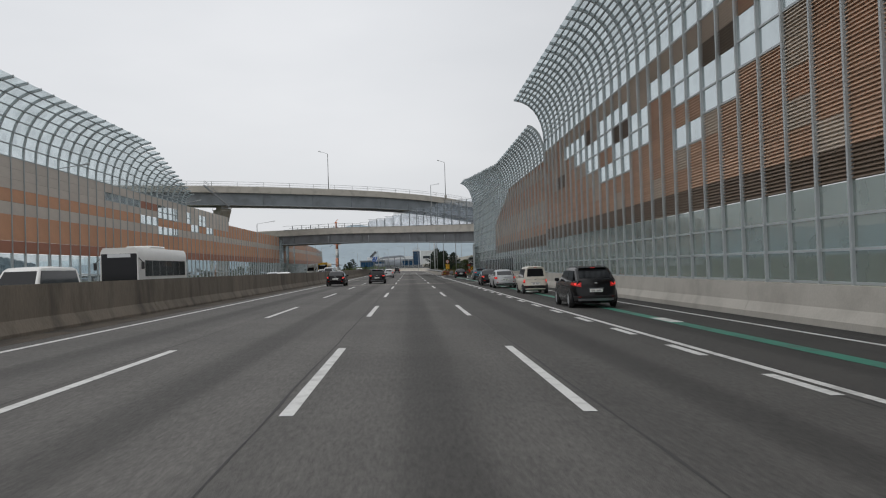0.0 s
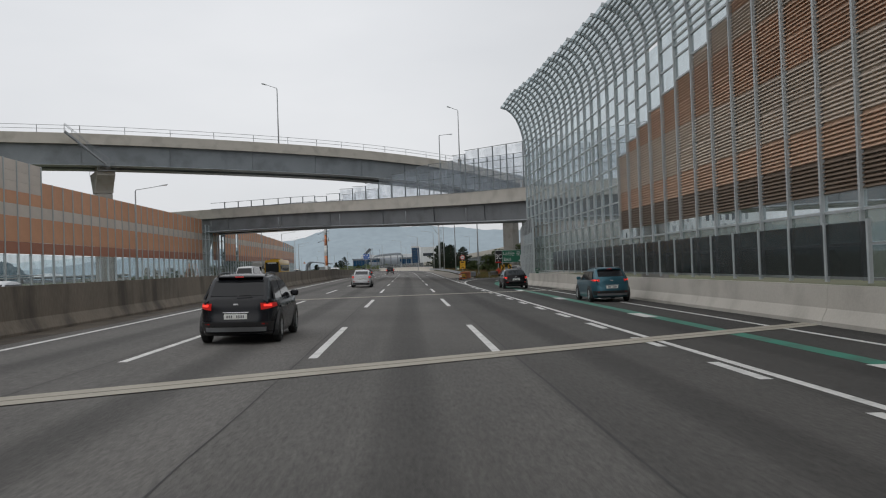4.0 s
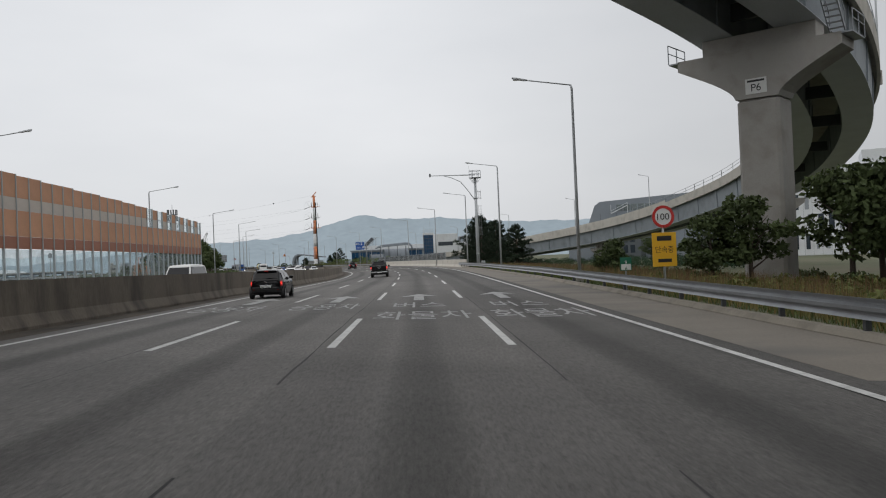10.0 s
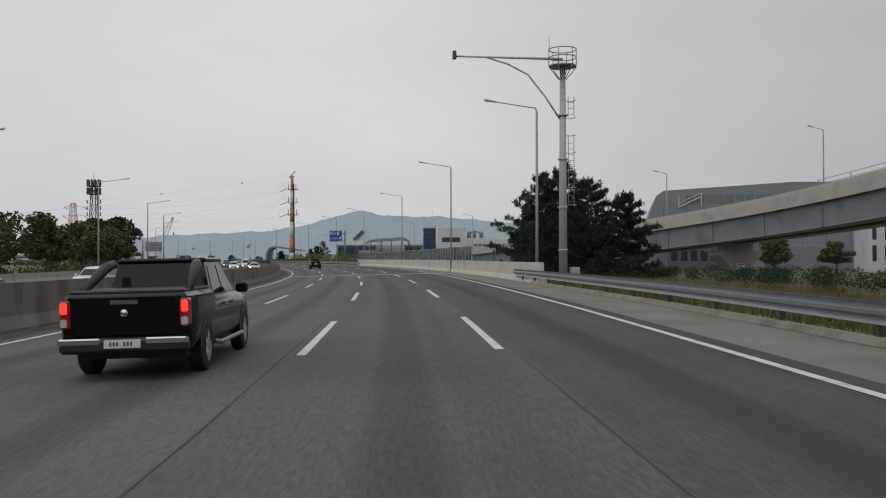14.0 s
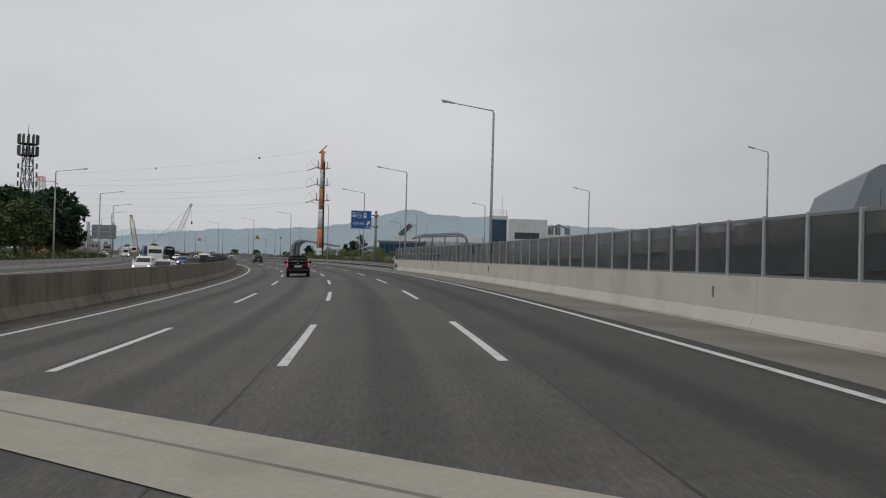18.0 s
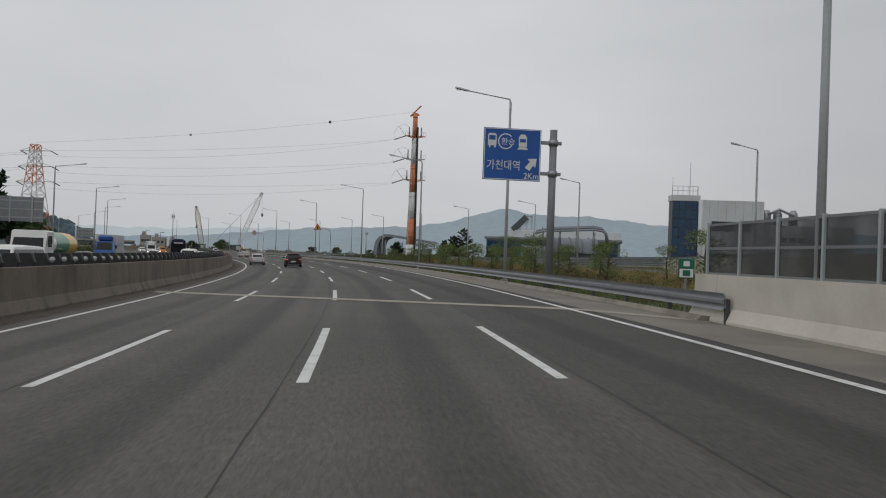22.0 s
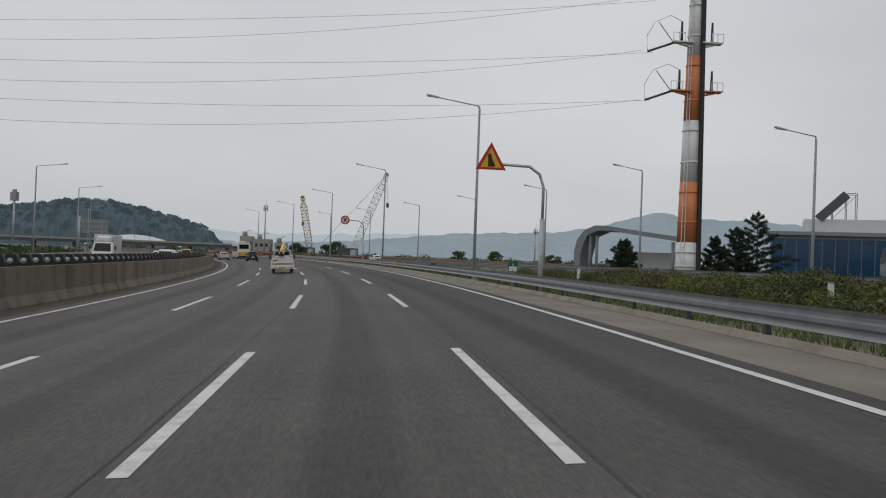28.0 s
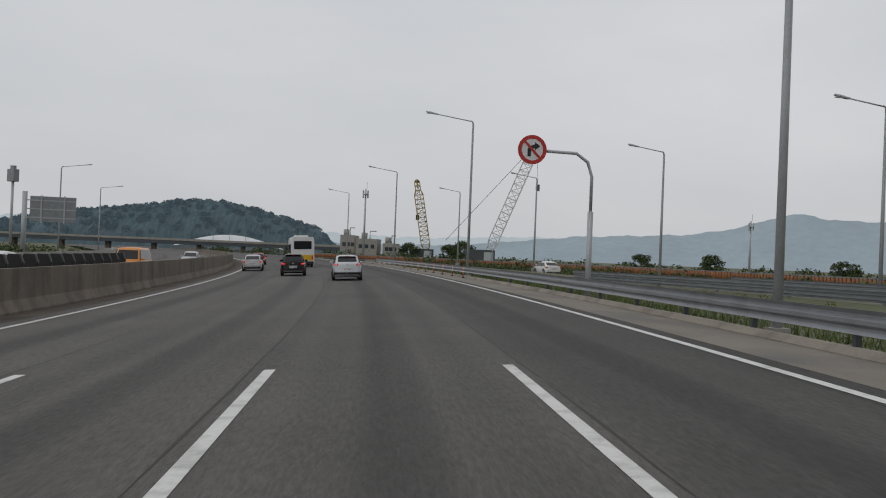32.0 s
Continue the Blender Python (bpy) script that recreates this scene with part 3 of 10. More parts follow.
barrier("median_barrier", "stained brown-grey concrete median barrier", -40, 900, -10.62, 1.36, "concrete_old", 15)
barrier("wall_barrier", "pale concrete barrier at the foot of the noise wall", -30, 76, 12.35, 1.1, "concrete_pale", 10)
barrier("wall_barrier", "pale concrete barrier at the foot of the noise wall", 76, 148, lambda s: 11.75 - 0.55 * max(0.0, min(1.0, (s - 132) / 16)), 1.05, "concrete_pale", 10)
barrier("ramp_barrier", "pale concrete barrier along the exit ramp", 148, 275, lambda s: ramp_right(s) + 1.0, 0.62, "concrete_pale", 8)
shoulder_wall = barrier("shoulder_barrier", "clean pale concrete barrier with a few bolt marks", 325, 462.5, lambda s: 9.55 - drift(s), 1.32, "concrete_light", 17)
for q, z, w, h in ((412.8, 0.92, 0.2, 0.5), (437.0, 0.8, 0.12, 0.34), (378.5, 0.85, 0.1, 0.3), (352.0, 0.9, 0.08, 0.24)):
    part("rust_stain", boxed(-0.13, -0.1, -w / 2, w / 2, z - h / 2, z + h / 2, bevel=0.004), M["louver_dark"], shoulder_wall, "rust-brown vertical stain", at=at_road(q, 9.55 - drift(q)))
barrier("opposite_barrier", "grey concrete barrier on the far side of the opposite carriageway", -40, 900, -30.4, 0.9, "concrete", 20)

GUARD_PROFILE = [(-0.01, -0.17), (-0.08, -0.11), (-0.085, -0.07), (0.0, -0.025), (0.0, 0.025), (-0.085, 0.07), (-0.08, 0.11), (-0.01, 0.17), (0.005, 0.17), (-0.06, 0.105), (-0.06, 0.075), (0.018, 0.03), (0.018, -0.03), (-0.06, -0.075), (-0.06, -0.105), (0.005, -0.17)]
POST = mesh_from("guard_post", *box_data(-0.06, 0.06, -0.06, 0.06, -0.7, 0.82), M["steel"])
BLOCK = mesh_from("spacer_block", *box_data(-0.075, 0.0, -0.05, 0.05, 0.36, 0.86), M["steel"])

POST_LOW = mesh_from("guard_post", *box_data(-0.06, 0.06, -0.06, 0.06, -0.7, 0.68), M["dark_pole"])
BLOCK_LOW = mesh_from("spacer_block", *box_data(-0.075, 0.0, -0.05, 0.05, 0.44, 0.7), M["steel"])


def guard_rail(label, s0, s1, u, side=-1, step=4.0, level=None, beams=((0.46, 0.9), (0.78, 0.9))):
    top = thing("guard_rail", label, "guard rail", kind="structure")
    fr = along(s0, s1, u, 4.0)
    if level is not None:
        fr = [(Vector((o.x, o.y, level(s0 + (s1 - s0) * i / (len(fr) - 1)))), a, b) for i, (o, a, b) in enumerate(fr)]
    for h, k in beams:
        prof = [(a * -side * -1 if side < 0 else -a, b * k + h) for a, b in GUARD_PROFILE]
        prof = [(a - 0.13, b) for a, b in prof] if side < 0 else [(a + 0.13, b) for a, b in prof]
        part("w_beam", joined("w_beam", [sweep_data(prof, fr)], M["steel"]), parent=top)
    n = int((s1 - s0) / step)
    for i in range(n + 1):
        s = s0 + i * step
        uu = u(s) if callable(u) else u
        m = at_road(s, uu) if level is None else at_road(s, uu, level(s), level=True)
        p = part("post", POST if len(beams) > 1 else POST_LOW, parent=top, at=m)
        if step < 5:
            part("spacer_block", BLOCK if len(beams) > 1 else BLOCK_LOW, parent=p)
    return top


guard_rail("galvanised steel guard rail on short posts", 198, 333, lambda s: 9.3 - drift(s) + 0.1 * max(0.0, 207 - s), beams=((0.61, 1.3),))
guard_rail("weathered galvanised steel guard rail on low posts", 460, 760, lambda s: 9.3 - drift(s), beams=((0.61, 1.35),))
guard_rail("steel guard rail edging the gore and the ramp", 202, 262, lambda s: ramp_left(s) - 1.0, side=1)
M["kerb"] = material("kerb_concrete", (0.25, 0.225, 0.185), 0.88, vary=0.2, scale=0.9, fine=16, bump=0.3, dirt=(0.11, 0.095, 0.075), dirt_scale=0.8, dirt_amount=0.7, objects=0.3)
kerb = thing("kerb", "low concrete kerb under the guard rail", "kerb", kind="structure")
for a, b in ((196, 326), (461, 760)):
    for s in np.arange(a, b, 12.0):
        part("kerb_stone", joined("kerb_stone", [sweep_data([(-0.25, -0.3), (0.2, -0.3), (0.2, 0.14), (-0.12, 0.16), (-0.25, 0.03)], along(s, min(s + 11.98, b), lambda q: 9.15 - drift(q) + (0.08 * (207 - q) if q < 207 else 0.0), 4.0))], M["kerb"]), parent=kerb)
verge = tagged(new("verge", joined("verge", [sweep_data([(0, -1.6), (0, 0.02), (2.0, -0.15), (12, -0.7), (12, -1.6)], along(196, 326, lambda q: 9.75 - drift(q), 6.0)), sweep_data([(0, -1.6), (0, 0.02), (2.0, -0.12), (3.5, -0.05), (12, 0.75), (17.5, 0.75), (17.5, -1.6)], along(461, 600, lambda q: 9.75 - drift(q), 6.0)), sweep_data([(0, -1.6), (0, 0.02), (2.0, -0.15), (5, -0.1), (11, 0.25), (13, 0.2), (13, -1.6)], along(599.9, 770, lambda q: 9.75 - drift(q), 6.0))], M["ground"])), "grassy earth verge beyond the guard rail", "verge", kind="structure")


def verge_h(s, d):
    """Height of the verge above the road's edge, d metres beyond it: a falling bank, then one that climbs to the slip road."""
    if s < 461:
        return -0.075 * d if d < 2 else -0.15 - 0.055 * (d - 2)
    if s < 600:
        return float(np.interp(d, (0, 2, 3.5, 12, 18), (0.02, -0.12, -0.05, 0.75, 0.75)))
    return float(np.interp(d, (0, 2, 5, 11, 13), (0.02, -0.15, -0.1, 0.25, 0.2)))


# ---- noise walls ----
BAY = 2.15


def louver_mesh(name, w, h, mat, pitch=0.125):
    """A panel of slanted horizontal slats with gaps, on a dark back plate."""
    pieces = [box_data(0.07, 0.1, 0.06, w - 0.06, 0, h)]
    n = int(h / pitch)
    for i in range(n):
        z = i * pitch
        pieces.append(([(-0.02, 0.06, z + 0.01), (-0.02, w - 0.06, z + 0.01), (0.07, 0.06, z + 0.075), (0.07, w - 0.06, z + 0.075), (-0.02, 0.06, z + 0.035), (-0.02, w - 0.06, z + 0.035), (0.07, 0.06, z + 0.11), (0.07, w - 0.06, z + 0.11)],
                       [(0, 1, 5, 4), (4, 5, 7, 6), (0, 2, 3, 1), (0, 4, 6, 2), (1, 3, 7, 5)]))
    return joined(name, pieces, mat)


def pane_mesh(name, w, h, mat):
    return mesh_from(name, *box_data(0.0, 0.02, 0.07, w - 0.07, 0.045, h - 0.045), mat)


def curve_top(z0, z1, over, n=7):
    """Points (across, up) of the leaning curved head of a post; across is negative towards the road."""
    return [(-over * (i / n) ** 2.0, z0 + (z1 - z0) * math.sin(i / n * math.pi / 2.15) / math.sin(math.pi / 2.15)) for i in range(n + 1)]


def post_mesh(name, z0, z1, head=None, mat="post", w=0.11, d=0.2):
    pts = [(0, z0), (0, z1)] + (head[1:] if head else [])
    vs, fs = [], []
    for i, (a, b) in enumerate(pts):
        p, q = pts[max(i - 1, 0)], pts[min(i + 1, len(pts) - 1)]
        t = Vector((q[0] - p[0], q[1] - p[1])).normalized()
        nx, nz = t.y * d / 2, -t.x * d / 2
        for sgn, y in ((-1, -w / 2), (1, -w / 2), (1, w / 2), (-1, w / 2)):
            vs.append((a + sgn * nx, y, b + sgn * nz))
    for i in range(len(pts) - 1):
        for k in range(4):
            k2 = (k + 1) % 4
            fs.append((i * 4 + k, i * 4 + k2, i * 4 + 4 + k2, i * 4 + 4 + k))
    fs += [(3, 2, 1, 0), tuple(range(len(vs) - 4, len(vs)))]
    return mesh_from(name, vs, fs, M[mat])


def head_mesh(w, hd, extra, grid):
    """Panes of a curved head, or the rails between them."""
    out = []
    for j in range(len(hd) - 1):
        (x0, z0), (x1, z1) = hd[j], hd[j + 1]
        if grid:
            t = 0.045
            for x, z in ((x0, z0), ((x0 + x1) / 2, (z0 + z1) / 2))[:2 if extra else 1]:
                out.append(box_data(x - t, x + t, 0.02, w - 0.02, z - t, z + t))
        else:
            v = [(x0, 0.06, z0), (x0, w - 0.06, z0), (x1, w - 0.06, z1), (x1, 0.06, z1)]
            n = Vector((-(z1 - z0), 0, x1 - x0)).normalized() * 0.02
            v += [(p[0] + n.x, p[1], p[2] + n.z) for p in v[:4]]
            out.append((v, [(0, 1, 2, 3), (7, 6, 5, 4), (0, 4, 5, 1), (1, 5, 6, 2), (2, 6, 7, 3), (3, 7, 4, 0)]))
    return joined("head_grid" if grid else "head_glazing", out, M["post" if grid else "pane"])


CACHE = {}


def cached(key, make):
    if key not in CACHE:
        CACHE[key] = make()
    return CACHE[key]


PANEL_MAT = {"b": "louver_brown", "d": "louver_dark", "g": "louver_grey"}


def noise_wall(name, label, frames, cells, head, z_base, post_mat="post", rail_extra=True):
    """frames: one matrix a post (x across, away from the road; y along). cells(i): list of (z0, z1, kind) for the bay after post i.
    kinds: p clear pane, s smoky pane, b/d/g louvers, O/R/G flat panels. head(i): curved head or None."""
    top = thing(name, label, "noise wall", kind="structure")
    for i, (m, w) in enumerate(frames):
        hd = head(i)
        cs = cells(i)
        z_top = max(c[1] for c in cs)
        key = ("post", z_base, round(z_top, 2), tuple(hd) if hd else None, post_mat)
        pp = part("post", cached(key, lambda: post_mesh("post", z_base, z_top, hd, post_mat)), parent=top, at=m)
        if i == len(frames) - 1:
            break
        wk = round(w, 2)
        for z0, z1, kind in cs:
            h = round(z1 - z0, 3)
            mm = m @ Matrix.Translation((0, 0, z0))
            if kind in "bdg":
                part("louver_panel", cached(("l", wk, h, kind), lambda: louver_mesh("louver_panel", wk, h, M[PANEL_MAT[kind]])), parent=top, at=mm)
            elif kind in "ORGT":
                fm = {"O": "panel_orange", "R": "panel_red", "G": "panel_grey", "T": "black_sheet"}[kind]
                part("panel", cached(("f", wk, h, kind), lambda: mesh_from("panel", *box_data(-0.02, 0.06, 0.05, wk - 0.05, 0.01, h - 0.01), M[fm])), parent=top, at=mm)
            else:
                pm = {"p": "pane", "s": "pane_smoky", "k": "pane_dark"}[kind]
                o = part("pane", cached(("g", wk, h, kind), lambda: pane_mesh("pane", wk, h, M[pm])), parent=top, at=mm)
                o.visible_shadow = False
        if hd:
            o = part("head_glazing", cached(("h", wk, tuple(hd)), lambda: head_mesh(wk, hd, rail_extra, False)), parent=top, at=m)
            o.visible_shadow = False
            part("head_grid", cached(("q", wk, tuple(hd), rail_extra), lambda: head_mesh(wk, hd, rail_extra, True)), parent=o)
        rails = tuple(round(c[0], 2) for c in cs if c[2] in "psk")
        if rails:
            part("bay_rails", cached(("r", wk, rails), lambda: joined("bay_rails", [box_data(-0.035, 0.05, 0.05, wk - 0.05, z - 0.04, z + 0.04) for z in rails], M["post"])), parent=pp)
    return top


def bay_frames(s0, s1, u, step=BAY, turn=0.0):
    """Post poses along the road at offset u, each facing the next, and the width of its bay."""
    ss = list(np.arange(s0, s1 + 0.01, step))
    pts = [rpw(s, u(s) if callable(u) else u, 0.0) for s in ss]
    out = []
    for i, p in enumerate(pts):
        q = pts[i + 1] if i + 1 < len(pts) else p + (p - pts[i - 1])
        d = q - p
        out.append((Matrix.LocRotScale(p, Euler((0, 0, math.atan2(d.y, d.x) - math.pi / 2)), None), d.length))
    return out


def mirror(frames):
    """The same wall facing the other way: x away from the road on its left side."""
    out = []
    for i in range(len(frames) - 1, -1, -1):
        m, w = frames[i]
        out.append((m @ Matrix.Rotation(math.pi, 4, "Z"), frames[i - 1][1] if i else w))
    return out


rng = random.Random(7)
NEAR_BAY = 1.96
NEAR_ROWS = [3.85 + 1.01 * k for k in range(10)]
# bays (counted from the middle of the pattern) and the rows in them that are glazed
CLEAR = {-9: (6,), -8: (5, 6), -7: (5, 6), -6: (4, 5), -5: (4, 5), -4: (3, 5, 6), -3: (3, 5, 6), -2: (6,), -1: (6,), 0: (4, 5), 1: (4, 5),
         2: (3, 4, 6), 3: (3, 4, 6), 4: (3, 5, 6), 5: (3, 5, 6), 6: (4, 5), 7: (4, 5), 8: (5, 6), 9: (5, 6), 10: (6,), 11: (6,)}
RUSTY = {(-6, 6), (-5, 6), (2, 5), (3, 5), (12, 4), (13, 4), (7, 6)}


def right_cells(i):
    out = [(0.85, 1.84, "s"), (1.84, 2.84, "s"), (2.84, 3.85, "s")]
    j = i - 20
    for k in range(9):
        z, b = NEAR_ROWS[k], NEAR_ROWS[k + 1]
        if k == 8 or k in CLEAR.get(j, ()):
            out.append((z, b, "p"))
            continue
        if k == 0 or (j, k) in RUSTY:
            kind = "d"
        elif k == 7:
            kind = "g" if rng.random() < 0.8 else "b"
        else:
            kind = "g" if rng.random() < (0.08, 0.1, 0.16, 0.3, 0.42, 0.5)[k - 1] else "b"
        out.append((z, b, kind))
    return out


head_near = curve_top(12.94, 16.8, 2.7)
noise_wall("noise_wall_near", "tall noise wall of rust-brown louvers and glass with a curved steel head", bay_frames(4.1, 76.7, 12.8, NEAR_BAY), right_cells, lambda i: head_near, 0.75)


def far_cells(i):
    s = 76.65 + i * BAY
    out = [(0.95, 1.9, "s"), (1.9, 2.85, "s"), (2.85, 3.4, "p")]
    top = 12.2 if s > 110 else 11.2
    edge = 122.3
    if s > edge - 0.5:
        out = [(z, z + 1.02, "s" if z < 3.5 else "p") for z in (0.95, 1.97, 2.99, 4.01, 5.03, 6.05, 7.07, 8.09, 9.11, 10.13)]
        out.append((11.15, 12.2, "p"))
        return out
    louv = min(top, 7.2 + max(0, edge - s) * 0.2)
    z = 3.4
    while z < louv - 0.3:
        b = min(z + 1.05, louv)
        out.append((z, b, "d" if z < 4.3 else ("g" if int(z * 0.95) in (5, 6, 9) else "b")))
        z = b
    while z < top - 0.2:
        b = min(z + 1.0, top)
        out.append((z, b, "p"))
        z = b
    return out


def far_head(i):
    s = 76.65 + i * BAY
    lift = max(0.0, min(1.0, (s - 105) / 45))
    top = 12.2 if s > 110 else 11.2
    return curve_top(top, round(14.4 + 2.7 * lift, 1), round(1.5 + 0.8 * lift, 1))


noise_wall("noise_wall_middle", "long noise wall, brown louvers giving way to clear panes, curved steel head", bay_frames(76.65, 158.0, lambda s: 12.75 - max(0.0, s - 140) * 0.025), far_cells, far_head, 0.9)
dark = thing("screen_panels", "low dark translucent screen panels on the concrete barrier", "screen", kind="structure")
for i, (m, w) in enumerate(bay_frames(94, 137, 11.75)):
    part("post", cached("dpost", lambda: mesh_from("post", *box_data(-0.05, 0.05, -0.05, 0.05, 0.9, 2.5), M["post"])), parent=dark, at=m)
    o = part("dark_pane", cached("dpane", lambda: mesh_from("dark_pane", *box_data(-0.01, 0.01, 0.05, BAY - 0.05, 1.05, 2.45), M["pane_dark"])), parent=dark, at=m)


def ramp_wall_u(s):
    return ramp_right(s) + 1.35


def ramp_cells(i):
    s = 147.75 + i * 1.75
    out = [(0.1, 1.65, "s"), (1.65, 2.5, "s"), (2.5, 3.45, "s")]
    if s < 157.0:
        return out + [(3.45, 4.4, "p"), (4.4, 5.62, "T")]
    if s < 162.0:
        return out + [(3.45, 4.4, "b"), (4.4, 5.45, "T")]
    if s < 167.5:
        return out + [(3.45, 4.35, "p"), (4.35, 5.4, "T")]
    if s < 172.5:
        return out + [(3.45, 4.5, "d"), (4.5, 5.55, "p")]
    z = 3.45
    for k in range(7):
        out.append((z, round(z + 1.14, 2), "d"))
        z = round(z + 1.14, 2)
    return out


ramp_top = curve_top(11.44, 14.8, 3.2)
noise_wall("noise_wall_ramp", "curving noise wall of dark brown louvers along the exit ramp", bay_frames(147.75, 246, lambda s: ramp_wall_u(s) - 0.1, 1.75), ramp_cells, lambda i: ramp_top if 147.75 + i * 1.75 > 196 else None, 0.05)

# far side of the opposite carriageway
LEFT_U = -31.5


def left_cells(i, s_of):
    s = s_of(i)
    base = [(0.3, 2.1, "p"), (2.1, 3.9, "p")] if s < 150 else [(0.3, 3.9, "p")]
    if s < 150:
        top = 11.6
        z, out = 3.9, list(base)
        for b, k in ((4.9, "R"), (7.0, "O"), (8.0, "G"), (9.05, "O"), (9.85, "G"), (10.7, "G"), (top, "G")):
            if 101 < s < 109 and z > 7.9:
                k = "p" if z < 8.9 else ("R" if z == 9.85 else k)
            elif 109 <= s < 118 and (z == 7.0 or 8.9 < z < 10):
                k = "p"
            elif 91 < s <= 101 and z == 9.85:
                k = "p"
            elif 122 < s < 138 and 7.9 < z < 10.6 and (int(s / 4.6) + (z > 9)) % 2:
                k = "p"
            out.append((z, b, k))
            z = b
        return out
    if 207 <= s < 236 and not 214 < s < 218 and not 224 < s < 232:
        return [(0.3 + 2.3 * k, 2.6 + 2.3 * k, "p") for k in range(4)]
    top = 10.2 if s < 240 else 10.2 - (s - 240) * 0.016
    out, z = list(base), 3.9
    for b, k in ((4.9, "R"), (7.0, "O"), (8.0, "G"), (round(top, 1), "O")):
        if s > 296 and b > 7.1 and int(s / 2.3) % 2:
            k = "p"
        out.append((z, b, k))
        z = b
    return out


LSTEP = 2.3


HEADS = [curve_top(11.6, 16.4 - 3.2 * k / 12, 3.6 - 2.4 * k / 12) for k in range(13)]
fr = mirror(bay_frames(36, 328, LEFT_U, LSTEP))
last = 36 + (len(fr) - 1) * LSTEP


def left_s(i):
    return last - i * LSTEP


noise_wall("noise_wall_opposite", "long noise wall with orange, red and grey bands over clear panes", fr, lambda i: left_cells(i, left_s), lambda i: HEADS[max(0, min(12, int((left_s(i) - 93) / 2.3)))] if left_s(i) < 122 else None, 0.2, rail_extra=False)

# ---- viaducts ----
def smooth_path(pts, step=2.0):
    """Catmull-Rom through points, resampled at even steps; returns (place, across, up) frames."""
    P = [Vector(p) for p in pts]
    P = [P[0] * 2 - P[1]] + P + [P[-1] * 2 - P[-2]]
    dense = []
    for i in range(1, len(P) - 2):
        for k in range(24):
            t = k / 24
            dense.append(0.5 * ((2 * P[i]) + (P[i + 1] - P[i - 1]) * t + (2 * P[i - 1] - 5 * P[i] + 4 * P[i + 1] - P[i + 2]) * t * t + (3 * P[i] - P[i - 1] - 3 * P[i + 1] + P[i + 2]) * t ** 3))
    dense.append(P[-2])
    out, acc = [dense[0]], 0.0
    for a, b in zip(dense, dense[1:]):
        acc += (b - a).length
        if acc >= step:
            out.append(b)
            acc = 0.0
    fr = []
    for i, p in enumerate(out):
        d = out[min(i + 1, len(out) - 1)] - out[max(i - 1, 0)]
        a = Vector((d.y, -d.x, 0)).normalized()
        fr.append((p, a, UP))
    return fr


def shifted(fr, a, b=0.0):
    return [(o + ax * a + UP * b, ax, u) for o, ax, u in fr]


def viaduct(name, label, fr, half, depth, rail=lambda o: True, seg=6, girder="girder", slot=0.16, spread=lambda o: 0.0):
    """fr runs at deck level. Two steel box girders with a dark gap between, slab, segmented parapets and steel railing.
    slot: half the gap, as a share of half the deck; spread: how far the right-hand half moves out where the deck widens."""
    left, right = fr, [(o + a * spread(o), a, u) for o, a, u in fr]
    top = thing(name, label, "viaduct", kind="structure")
    part("deck_slab", joined("deck_slab", [sweep_data([(-half, -0.35), (0.3, -0.35), (0.3, 0.0), (-half, 0.0)], left), sweep_data([(-half * 0.9, -0.356), (half, -0.356), (half, -0.006), (-half * 0.9, -0.006)], right)], M["concrete"]), parent=top, label="grey concrete deck slab")
    for sgn, fr in ((-1, left), (1, right)):
        c, w = sgn * half * (0.88 + slot) / 2, half * (0.88 - slot) / 2
        g = part("box_girder", joined("box_girder", [sweep_data([(c - w, -depth), (c + w, -depth), (c + w + 0.15, -0.36), (c - w - 0.15, -0.36)], fr)], M[girder]), parent=top, label="blue-grey steel box girder")
        ribs = []
        for i in range(2, len(fr) - 1, 4):
            o, a, u = fr[i]
            for k in (-1, 1):
                ribs.append(beam_data(o + a * (c + k * (w + 0.1)) - u * depth, o + a * (c + k * (w + 0.19)) - u * 0.4, 0.06, 0.12))
        part("stiffener", joined("stiffener", ribs, M[girder]), parent=g)
        part("bottom_flange", joined("bottom_flange", [sweep_data([(c - w - 0.12, -depth - 0.05), (c + w + 0.12, -depth - 0.05), (c + w + 0.12, -depth), (c - w - 0.12, -depth)], fr)], M["girder_lifted"]), parent=g)
    beams = []
    for i in range(3, len(fr) - 1, 5):
        o, a, u = left[i]
        beams.append(beam_data(o + a * (-half * (slot + 0.04)) - u * (depth * 0.6), o + a * (half * (slot + 0.04) + spread(o)) - u * (depth * 0.6), 0.3, depth * 0.3))
    # dark colour stands in for the deep shade between the girders
    part("cross_beam", joined("cross_beam", beams, M["dark_pole"]), parent=top, label="steel cross beams coloured dark for shade in the slot")
    for sgn, fr in ((-1, left), (1, right)):
        i = 0
        while i < len(fr) - 1:
            j = min(i + seg, len(fr) - 1)
            prof = [(sgn * half, -0.7), (sgn * (half + 0.28), -0.7), (sgn * (half + 0.28), 0.75), (sgn * (half + 0.05), 0.8), (sgn * (half - 0.02), 0.0)]
            sec = fr[i:j + 1]
            part("parapet", joined("parapet", [sweep_data(prof, sec)], M["concrete_pale"]), parent=top)
            if rail(sec[0][0]):
                pieces = []
                for o, a, u in sec[::2]:
                    q = o + a * (sgn * (half + 0.15))
                    pieces.append(beam_data(q + u * 0.78, q + u * 1.82, 0.07))
                for h in (1.3, 1.8):
                    pts = [o + a * (sgn * (half + 0.15)) + u * h for o, a, u in sec]
                    pieces.append(tube_data(pts, 0.03, 4))
                part("railing", joined("railing", pieces, M["steel"]), parent=top)
            i = j
    return top


